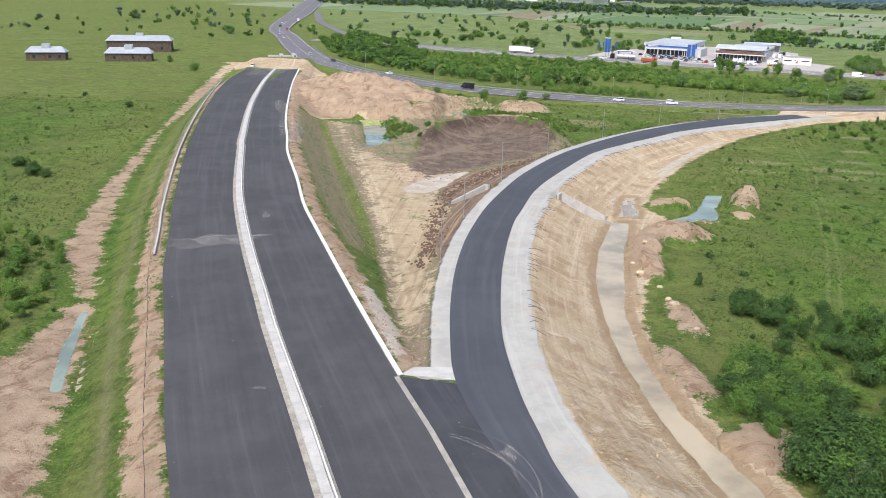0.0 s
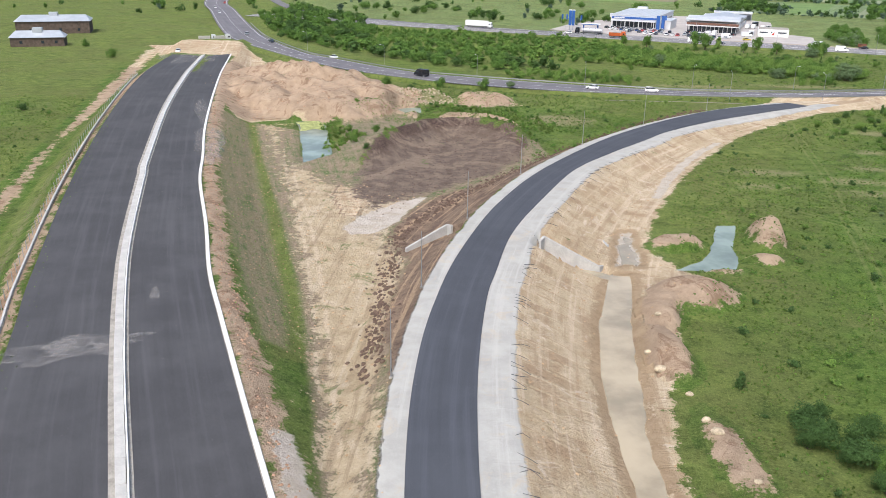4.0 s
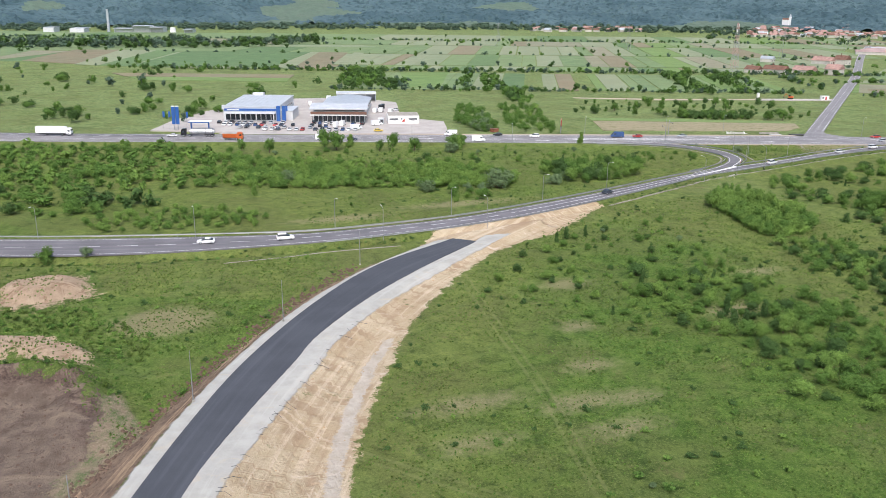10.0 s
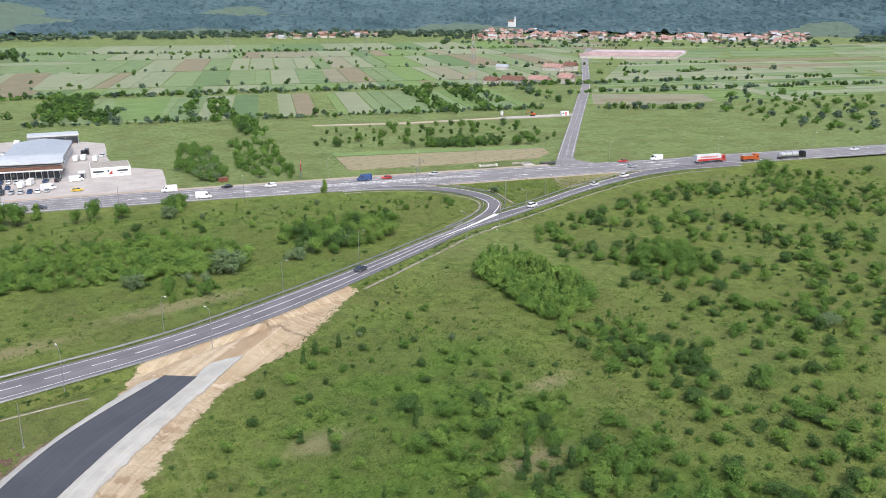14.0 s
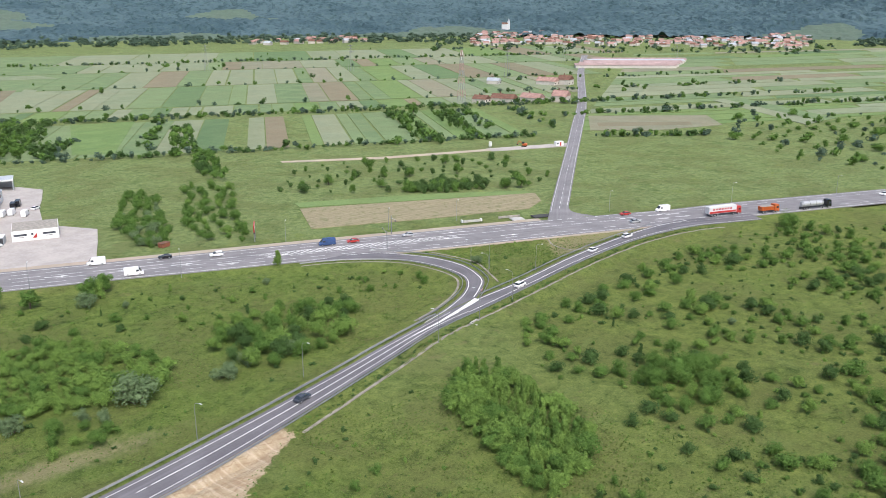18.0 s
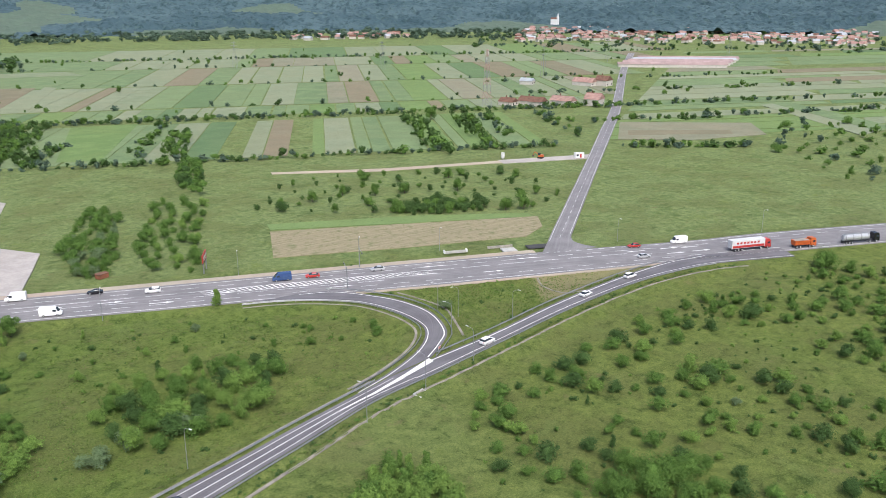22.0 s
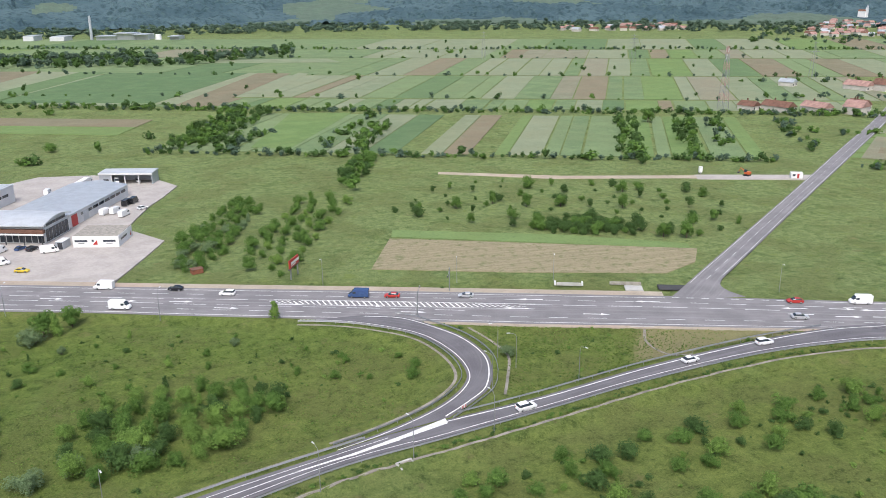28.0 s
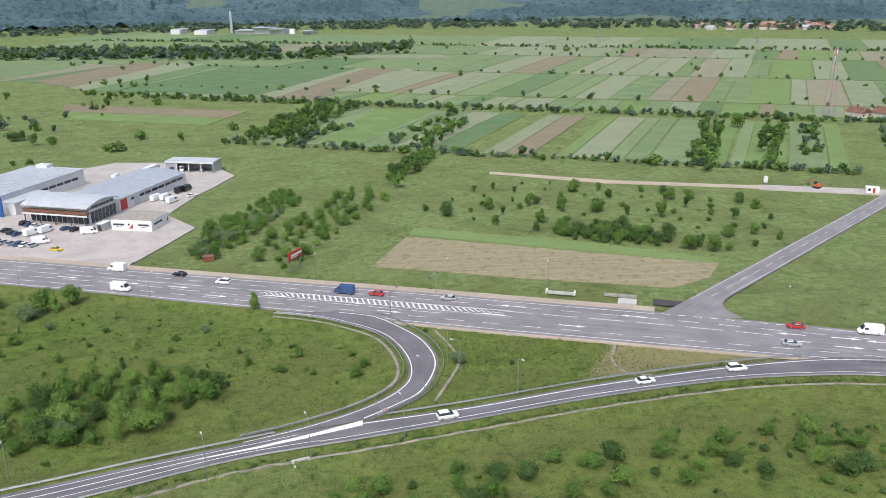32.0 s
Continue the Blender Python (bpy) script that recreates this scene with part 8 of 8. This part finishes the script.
for k, (x, y) in enumerate(((34, 479), (36.5, 478), (44, 474), (92, 484))):
    fl = empty("flag_pole", pose(x, y, YZ), "thin flag pole with a blue banner", "flag pole", "flags of the yard")
    part("pole", tube((0, 0, 0), (0, 0, 8.5), 0.05, 0.035, 6), MAT["steel"], fl)
    part("banner", box(0.5, 0, 5.6, 0.9, 0.04, 2.7), MAT["blue"], fl)
# rows of parked cars and vans
rnd = random.Random(77)
keys = ["white_suv", "silver", "grey", "black", "black_suv", "blue", "white", "red", "silver", "white"]


def park(u, v, turn, key):
    p = np.array((64.0, 500.0)) + u * YU + v * YV
    copy_thing(CARS[key], pose(p[0], p[1], YZ, 0, 0, YA + turn + rnd.uniform(-4, 4)))


for row_v, u0, u1 in ((-9, 0, 34), (-16.5, 4, 40), (-24, 10, 60), (-30, 26, 70)):
    u = u0
    while u < u1:
        if rnd.random() < 0.82:
            park(u, row_v, 90 if rnd.random() < 0.6 else -90, rnd.choice(keys))
        u += rnd.uniform(2.7, 3.3)
for u, v in ((46, -8), (49, -9), (52, -9.5), (55, -10), (46, -17), (50, -19), (53, -20)):
    park(u, v, 90, rnd.choice(keys))
for u in np.arange(36, 62, 3.4):
    park(u, 62 + rnd.uniform(-2, 2), 90, rnd.choice(["white", "grey", "black", "silver"]))
for x, y, a, key in ((144.8, 507.5, 62, "van"), (148.4, 508.4, 62, "van"), (152, 503, 62, "van"), (151.5, 520, 70, "black_van"), (154, 523, 70, "black_van"), (158, 512, 40, "white"), (132, 462, 10, "van"), (119, 452, 20, "van"), (127, 443, -15, "yellow"), (120, 531, 80, "van"), (118, 548, 85, "van"), (144, 562, -80, "van"), (153, 562, -80, "white_suv"), (116, 466, 60, "van"), (112, 463, 60, "van"), (122, 468, 60, "blue"), (126, 466, 60, "black_suv")):
    copy_thing(CARS[key], pose(x, y, YZ, 0, 0, a))
bx = copy_thing(LORRIES["box"], pose(131, 556, YZ, 0, 0, 75))
for ob in (*CARS.values(), *LORRIES.values()):
    drop(ob)

bb = empty("billboard", pose(207.4, 415.0, 0.3, 0, 0, 62), "red and white roadside billboard on steel legs", "billboard")
part("panel", box(0, 0, 3.6, 7.0, 0.35, 2.6, 0.04), MAT["red"], bb)
for sy in (-0.2, 0.2):
    part("poster_band", box(0.6, sy, 4.6, 6.0, 0.03, 0.8), MAT["white"], bb)
    part("lettering_bar", box(-0.6, sy * 1.1, 4.1, 4.0, 0.03, 0.3), MAT["white"], bb)
part("frame", box(0, 0, 3.35, 8.3, 0.5, 0.2, 0.02), MAT["darkpanel"], bb)
for u in (-2.6, 2.6):
    part("leg", box(u, 0, 0, 0.3, 0.4, 3.6, 0.02), MAT["steel"], bb)
hut = empty("red_hut", pose(179, 427.4, 0.2, 0, 0, 20), "small rusty-red metal hut in long grass", "hut")
part("wall", box(0, 0, 0, 3.4, 2.2, 1.4, 0.04), MAT["rust"], hut)
part("roof", box(0, 0, 1.4, 3.7, 2.5, 0.18, 0.04), MAT["brownroof"], hut)

# ---- lattice mast ----
MAT["mastred"] = plain("faded_mast_paint", (0.42, 0.27, 0.25), 0.6, vary=0.15)
mast = empty("lattice_mast", pose(519, 674, 0.1, 0, 0, 20), "tall grey and faded red lattice telecom mast", "mast")
for k in range(8):
    z0, z1 = 5.2 * k, 5.2 * (k + 1)
    w0, w1 = 2.6 - 0.24 * k, 2.6 - 0.24 * (k + 1)
    mt = MAT["mastred" if k % 2 else "steel"]
    for sx, sy in ((1, 1), (1, -1), (-1, -1), (-1, 1)):
        part("leg", tube((sx * w0, sy * w0, z0), (sx * w1, sy * w1, z1), 0.13, None, 5), mt, mast)
    for (ax, ay), (bx_, by_) in (((1, 1), (1, -1)), ((1, -1), (-1, -1)), ((-1, -1), (-1, 1)), ((-1, 1), (1, 1))):
        part("brace", tube((ax * w0, ay * w0, z0), (bx_ * w1, by_ * w1, z1), 0.07, None, 4), mt, mast)
        part("brace", tube((bx_ * w0, by_ * w0, z0), (ax * w1, ay * w1, z1), 0.07, None, 4), mt, mast)
        part("strut", tube((ax * w1, ay * w1, z1), (bx_ * w1, by_ * w1, z1), 0.07, None, 4), mt, mast)
for k, (a, z) in enumerate(((0, 38), (120, 38), (240, 38), (60, 33), (200, 34))):
    part("antenna_panel", box(1.1 * math.cos(radians(a)), 1.1 * math.sin(radians(a)), z, 0.35, 0.35, 2.4, 0.03), MAT["white"], mast)
for x, y, h in ((690, 805, 32), (880, 905, 34), (610, 980, 30), (480, 1080, 30), (1010, 830, 34)):
    py = empty("power_pylon", pose(x, y, 0), "thin grey lattice power pylon", "pylon", "pylons over the fields")
    bm = bmesh.new()
    for sx, sy in ((1, 1), (1, -1), (-1, -1), (-1, 1)):
        add_tube(bm, (sx * 2.2, sy * 2.2, 0), (sx * 0.3, sy * 0.3, h), 0.12, 0.08, 4)
    part("lattice", bm, MAT["steel"], py)
    for zz, wd in ((0.72, 5), (0.84, 4), (0.95, 3)):
        part("cross_arm", box(0, 0, h * zz, 2 * wd, 0.3, 0.3), MAT["steel"], py)

# ---- houses, village, works ----
def house(x, y, turn, w, d, h, roof, label, group="houses of the village", z=0.0, windows=False):
    th = empty("house", pose(x, y, z, 0, 0, turn), label, "house", group)
    base = 4.0 if z > 0 else 0.0  # footings run into the slope
    part("wall", box(0, 0, -base, w, d, h + base, 0.05), MAT["plaster"], th)
    rh = w * 0.34
    V = [(-w / 2 - 0.5, -d / 2 - 0.5, h), (w / 2 + 0.5, -d / 2 - 0.5, h), (w / 2 + 0.5, d / 2 + 0.5, h), (-w / 2 - 0.5, d / 2 + 0.5, h), (0, -d / 2 - 0.5, h + rh), (0, d / 2 + 0.5, h + rh)]
    part("roof", mesh_of("roof", V, [(0, 1, 4), (1, 2, 5, 4), (2, 3, 5), (3, 0, 4, 5), (0, 3, 2, 1)], MAT[roof]), None, th)
    if windows:
        for k in (-0.3, 0.3):
            part("window", box(k * w, -d / 2 - 0.03, 1.0, 1.3, 0.1, 1.3), MAT["glass"], th)
        part("chimney", box(w * 0.15, d * 0.2, h + rh * 0.4, 0.7, 0.7, rh), MAT["brownroof"], th)
    return th


def village_z(x, y):
    """The village climbs gently from the plain to the foot of the hills."""
    return max(0.0, float(np.interp(math.hypot(x - 160, y - 160), [1700, 1850, 2150], [-4, 6, 60])) * 0.85)


rnd = random.Random(15)
roofs = ["terracotta", "terracotta", "terracotta", "brownroof", "greymetal"]
lab = {"terracotta": "pale house with an orange tiled roof", "brownroof": "pale house with a brown tiled roof", "greymetal": "pale house with a grey metal roof"}
for _ in range(330):
    turn_, dist = math.radians(rnd.uniform(40.5, 61.5)), 1480 + 400 * rnd.random()
    x, y = 79 + dist * math.sin(turn_), 146 + dist * math.cos(turn_)
    k = rnd.choice(roofs)
    house(x, y, rnd.uniform(0, 90), rnd.uniform(6, 9.5), rnd.uniform(7, 11), rnd.uniform(2.6, 4.6), k, lab[k] + " in the far village", z=village_z(x, y))
for _ in range(26):
    x, y = 760 + rnd.uniform(0, 230), 1530 + rnd.uniform(-60, 60)
    k = rnd.choice(roofs)
    house(x, y, rnd.uniform(0, 90), rnd.uniform(8, 12), rnd.uniform(9, 14), rnd.uniform(3, 5), k, lab[k] + " at the hill's foot")
for x, y, w, d, h, k in ((549, 656, 10, 20, 3.6, "brownroof"), (570, 645, 10, 18, 3.6, "terracotta"), (588, 630, 12, 12, 5, "terracotta"), (601, 643, 10, 12, 4, "brownroof"), (677, 733, 11, 20, 3.6, "terracotta"), (690, 722, 12, 12, 5, "brownroof"), (640, 770, 8, 12, 3.5, "greymetal"), (535, 668, 9, 12, 3, "brownroof")):
    house(x, y, 20 + rnd.uniform(-8, 8), w, d, h, k, lab[k] + " beside the country road", "houses by the side road", windows=True)
MAT["pinkroof"] = plain("faded_pink_roof_sheet", (0.35, 0.255, 0.24), 0.8, vary=0.2, scale=0.1)
for k in range(5):
    sh = empty("long_shed", pose(*(np.array((862, 830)) + k * np.array((21, 12))), 0, 0, 0, -41), "very long low shed with a pink-red roof", "shed", "long sheds beyond the fields")
    part("wall", box(30, 0, 0, 118, 13, 3.4, 0.05), MAT["plaster"], sh)
    V = [(-30, -7, 3.4), (90, -7, 3.4), (90, 7, 3.4), (-30, 7, 3.4), (-30, 0, 5.6), (90, 0, 5.6)]
    part("roof", mesh_of("roof", V, [(0, 1, 5, 4), (1, 2, 5), (2, 3, 4, 5), (3, 0, 4), (0, 3, 2, 1)], MAT["greymetal" if k == 3 else "pinkroof"]), None, sh)
ch = empty("church", pose(1395, 1575, 14, 0, 0, 30), "small white church with a pointed tower", "church")
part("nave", box(0, 0, -6, 8, 14, 12, 0.1), MAT["white"], ch)
part("tower", box(0, -8, -6, 4.4, 4.4, 18, 0.1), MAT["white"], ch)
part("spire", tube((0, -8, 12), (0, -8, 19), 2.8, 0.1, 4), MAT["greymetal"], ch)
part("roof", mesh_of("roof", [(-4.4, -7, 6), (4.4, -7, 6), (4.4, 7.4, 6), (-4.4, 7.4, 6), (0, -7, 9.6), (0, 7.4, 9.6)], [(0, 1, 4), (1, 2, 5, 4), (2, 3, 5), (3, 0, 4, 5), (0, 3, 2, 1)], MAT["brownroof"]), None, ch)
fac = empty("factory", pose(33, 1590, 0, 0, 0, -15), "pale distant factory with a tall chimney", "factory")
part("chimney", tube((-16, 0, 0), (-16, 0, 36), 2.4, 1.7, 10), MAT["greymetal"], fac)
for u, w, h in ((-105, 16, 7), (-60, 22, 6), (10, 30, 6), (38, 28, 10), (62, 20, 8), (112, 14, 5)):
    part("hall", box(u, rnd.uniform(-10, 10), 0, w, 30, h, 0.2), MAT["offwhite" if u else "plaster"], fac)
    part("hall_roof", box(u, 0, h, w + 1, 31, 0.8, 0.2), MAT["terracotta" if u == 45 else "greymetal"], fac)
part("tank", tube((86, 0, 0), (86, 0, 8), 5, 4, 16), MAT["white"], fac)

# works at the end of the new carriageway
for x, y, a, lb in ((-138, 388, 20, "parked yellow-grey site lorry beside a spoil bank"), (-132, 391, 35, "dusty site lorry waiting at the carriageway's end")):
    sl = empty("site_lorry", pose(x, y, float(lay(x, y)[0]), 0, 0, a), lb, "lorry")
    part("chassis", box(0, 0, 0.8, 8, 1, 0.3), MAT["darkpanel"], sl)
    part("tipper_body", loft("tipper_body", [(-4.0, 1.1, 1.25, 1.1, 2.6), (1.4, 1.1, 1.25, 1.1, 2.6)], MAT["plaster"]), None, sl)
    cab(sl, 3.0, "offwhite")
    wheels(sl, (-3, -1.7, 2.6), 1.02, TYRE_L, RIM_L, 0.5)
bw = empty("block_stack", pose(-146, 381, 0, 0, 0, 15), "row of pale concrete blocks closing the works", "blocks")
for k in range(9):
    part("block", box(1.9 * k, 0.15 * (k % 2), 0, 1.7, 0.9, 0.9, 0.05), MAT["concrete_old"], bw)
for x, y, w, d, h, a in ((-205, 360, 22, 10, 4, 20), (-224, 412, 34, 16, 6, 20), (-243, 350, 18, 9, 4, 22)):
    MAT["oldwood"] = plain("weathered_dark_timber", (0.10, 0.075, 0.06), 0.9, vary=0.3, scale=0.8)
    br = empty("barn", pose(x, y, 0, 0, 0, a), "weathered dark timber barn with a rusty metal roof", "barn", "barns beyond the meadow")
    part("wall", box(0, 0, 0, w, d, h, 0.05), MAT["oldwood"], br)
    V = [(-w / 2 - 0.6, -d / 2 - 0.6, h), (w / 2 + 0.6, -d / 2 - 0.6, h), (w / 2 + 0.6, d / 2 + 0.6, h), (-w / 2 - 0.6, d / 2 + 0.6, h), (-w / 2 + 2, 0, h + 2.6), (w / 2 - 2, 0, h + 2.6)]
    part("roof", mesh_of("roof", V, [(0, 1, 5, 4), (1, 2, 5), (2, 3, 4, 5), (3, 0, 4), (0, 3, 2, 1)], MAT["greymetal"]), None, br)
    for k in (-0.3, 0.1, 0.35):
        part("window", box(k * w, -d / 2 - 0.03, 1.4, 1.2, 0.1, 1.2), MAT["glass"], br)
    part("cupola", box(0, 0, h + 1.8, 4, 4, 2.0, 0.1), MAT["greymetal"], br)
cb = empty("site_cabin", pose(434, 484, 0.3, 0, 0, -20), "small white site cabin beside the country road", "cabin")
part("body", box(0, 0, 0, 5, 2.4, 2.6, 0.05), MAT["white"], cb)
part("door", box(0.5, -1.23, 0.1, 0.9, 0.06, 2.0), MAT["red"], cb)
part("window", box(-1.3, -1.23, 1.0, 1.1, 0.06, 0.9), MAT["glass"], cb)
sl2 = empty("silo", pose(398, 503, 0.25), "small white silo on the works strip", "silo")
part("tank", tube((0, 0, 1.2), (0, 0, 3.6), 0.9, 0.9, 14), MAT["white"], sl2)
part("cone", tube((0, 0, 0.4), (0, 0, 1.2), 0.2, 0.9, 14), MAT["white"], sl2)
for k in range(3):
    a = 2.1 * k
    part("leg", tube((0.85 * math.cos(a), 0.85 * math.sin(a), 0), (0.85 * math.cos(a), 0.85 * math.sin(a), 1.4), 0.08, None, 6), MAT["steel"], sl2)
dg = empty("excavator", pose(416, 494, 0.3, 0, 0, 120), "small tracked excavator on the works strip", "excavator")
for y in (-0.9, 0.9):
    part("track", box(0, y, 0, 3.0, 0.5, 0.7, 0.2), MAT["black"], dg)
part("body", box(-0.3, 0, 0.8, 2.6, 2.0, 1.2, 0.15), MAT["orange"], dg)
part("cab", box(0.5, 0.5, 1.6, 1.2, 1.0, 1.2, 0.1), MAT["glass"], dg)
part("boom", tube((0.9, -0.3, 1.5), (3.2, -0.3, 3.2), 0.2, 0.16, 6), MAT["orange"], dg)
part("dipper", tube((3.2, -0.3, 3.2), (4.2, -0.3, 1.2), 0.15, 0.12, 6), MAT["orange"], dg)
part("bucket", box(4.2, -0.3, 0.6, 0.8, 0.9, 0.7, 0.1), MAT["darkpanel"], dg)


# ---- stones, clods and litter ----
def rubble(name, centres, mat, label, seed, lo, hi, flat=0.7, category="stones"):
    """Loose lumps lying on the ground, joined."""
    rnd = random.Random(seed)
    V, F = [], []
    cc = np.array(centres)
    zz = lay(cc[:, 0], cc[:, 1])
    for (x, y), z in zip(cc, zz):
        s = rnd.uniform(lo, hi)
        k = len(V)
        ring = 6
        for lev, (rr_, h) in enumerate(((0.9, -0.15), (1.0, 0.25), (0.55, 0.75))):
            for i in range(ring):
                a = 6.283 * i / ring + 0.4 * lev
                d = s * rr_ * rnd.uniform(0.7, 1.2) / 2
                V.append((x + d * math.cos(a), y + d * math.sin(a), z + s * flat * h * rnd.uniform(0.8, 1.2) * 0.7))
        V.append((x, y, z + s * flat * 0.6))
        for lev in range(2):
            F += [(k + lev * ring + i, k + lev * ring + (i + 1) % ring, k + (lev + 1) * ring + (i + 1) % ring, k + (lev + 1) * ring + i) for i in range(ring)]
        F += [(k + 2 * ring + i, k + 2 * ring + (i + 1) % ring, k + 3 * ring) for i in range(ring)]
    return tagged(new(name, mesh_of(name, V, F, MAT[mat])), label, category, kind="stuff")


MAT["clod"] = plain("dark_soil_clods", (0.12, 0.08, 0.058), 0.95, vary=0.35, scale=2)
MAT["sandclod"] = plain("sandy_clods", (0.42, 0.29, 0.17), 0.95, vary=0.3, scale=2)
MAT["stone"] = plain("pale_stone", (0.40, 0.335, 0.235), 0.9, vary=0.3, scale=2)
MAT["redsoil"] = plain("reddish_soil_lumps", (0.38, 0.235, 0.15), 0.95, vary=0.3, scale=2)
ln = even(np.array([(-13.5, 70), (-15.5, 96), (-16.5, 112), (-16, 126), (-9, 146), (3, 168), (20, 196), (40, 226), (62, 249)]), 0.16)
rs = np.random.RandomState(3)
rubble("clods", ln + rs.normal(0, 1.0, ln.shape), "clod", "dark clods of earth heaped along the embankment foot", 1, 0.2, 0.8, category="clods")
ln2 = even(shifted(HW_R[(HW_R[:, 1] > 30) & (HW_R[:, 1] < 215)], 2.3), 0.4)
rubble("clods", ln2 + rs.normal(0, 0.7, ln2.shape), "redsoil", "reddish soil lumps beside the kerb", 2, 0.12, 0.4, category="clods")
ln3 = even(shifted(HW_L[(HW_L[:, 1] > -20) & (HW_L[:, 1] < 240)], -2.4), 0.7)
rubble("clods", ln3 + rs.normal(0, 0.7, ln3.shape), "redsoil", "reddish soil lumps along the carriageway edge", 3, 0.1, 0.35, category="clods")
rubble("stones", np.array(scatter(ROCKS, 0.9, 71, 220)), "stone", "heap of pale broken stones", 4, 0.3, 1.0)
sr = np.array(scatter(SAND_R, 1.0, 72, 2200))
sr = sr[near_line(sr[:, 0], sr[:, 1], RA_R)[1] > 4.6]
rubble("clods", sr, "sandclod", "sandy lumps and washed rills on the embankment slope", 5, 0.12, 0.45, 0.5, "clods")
rubble("clods", np.array([q for q in scatter(SAND_MID, 1.3, 73, 520) if inside(q[:1], q[1:], PUDDLE_M)[0] < 0]), "sandclod", "sandy lumps on the churned ground", 6, 0.12, 0.5, 0.5, "clods")
rubble("clods", np.array(scatter(DARK, 1.3, 74, 420)), "clod", "dark clods on the spoil heap", 7, 0.12, 0.5, 0.6, "clods")
rubble("clods", np.array(scatter(SAND_FAR, 1.6, 75, 1500)), "redsoil", "lumps of sandy spoil on the big heap", 8, 0.15, 0.6, 0.6, "clods")
rubble("clods", np.array(scatter(SAND_LEFT, 1.0, 76, 1200)), "sandclod", "lumps of churned sandy track", 9, 0.12, 0.4, 0.5, "clods")
rubble("clods", np.array(scatter([(-86, 213), (-66, 212), (-36, 122), (-22, 76), (-29, 75), (-54, 138)], 0.9, 77, 1300)), "redsoil", "soil lumps on the sown slope", 10, 0.1, 0.35, 0.5, "clods")
for x, y, s in ((20.5, 79, 1.3), (23.5, 68, 0.9), (24, 65, 1.2), (23, 74, 0.8), (19.6, 83, 0.9), (31, 44, 0.9), (26, 57, 0.7), (22.5, 93, 0.8)):
    bm = bmesh.new()
    bmesh.ops.create_icosphere(bm, subdivisions=2, radius=s / 2)
    for v in bm.verts:
        v.co *= 1 + 0.25 * noise.noise(v.co * 2.2 / s + Vector((x, y, 0)))
    bmesh.ops.scale(bm, vec=(1.2, 0.9, 0.75), verts=bm.verts)
    ob = part("boulder", bm, MAT["stone"])
    ob.location = (x, y, float(lay(x, y)[0]) + 0.15 * s)
    tagged(ob, "pale rounded boulder on the ditch bank", "boulder", "boulders along the ditch")
# dark cords lying over the crest of the sandy slope
bm = bmesh.new()
crest = even(shifted(RA_R[(RA_R[:, 1] > 40) & (RA_R[:, 1] < 215)], 3.6), 1.0)
nn = normals(crest)
rnd = random.Random(6)
for i in range(0, len(crest) - 1):
    if rnd.random() < 0.42:
        a = crest[i]
        skew = rnd.uniform(-1.2, 1.2)
        t = np.array((-nn[i][1], nn[i][0]))
        b = a + nn[i] * rnd.uniform(0.8, 2.4) + t * skew
        m_ = (a + b) / 2 + t * rnd.uniform(-0.4, 0.4)
        za, zm, zb = (float(lay(*p)[0]) + 0.05 for p in (a, m_, b))
        add_tube(bm, (*a, za), (*m_, zm + 0.06), 0.035, None, 4)
        add_tube(bm, (*m_, zm + 0.06), (*b, zb), 0.035, None, 4)
tagged(part("anchor_cords", bm, MAT["darkpanel"]), "short dark cords lying over the slope's crest", "cords", kind="stuff")
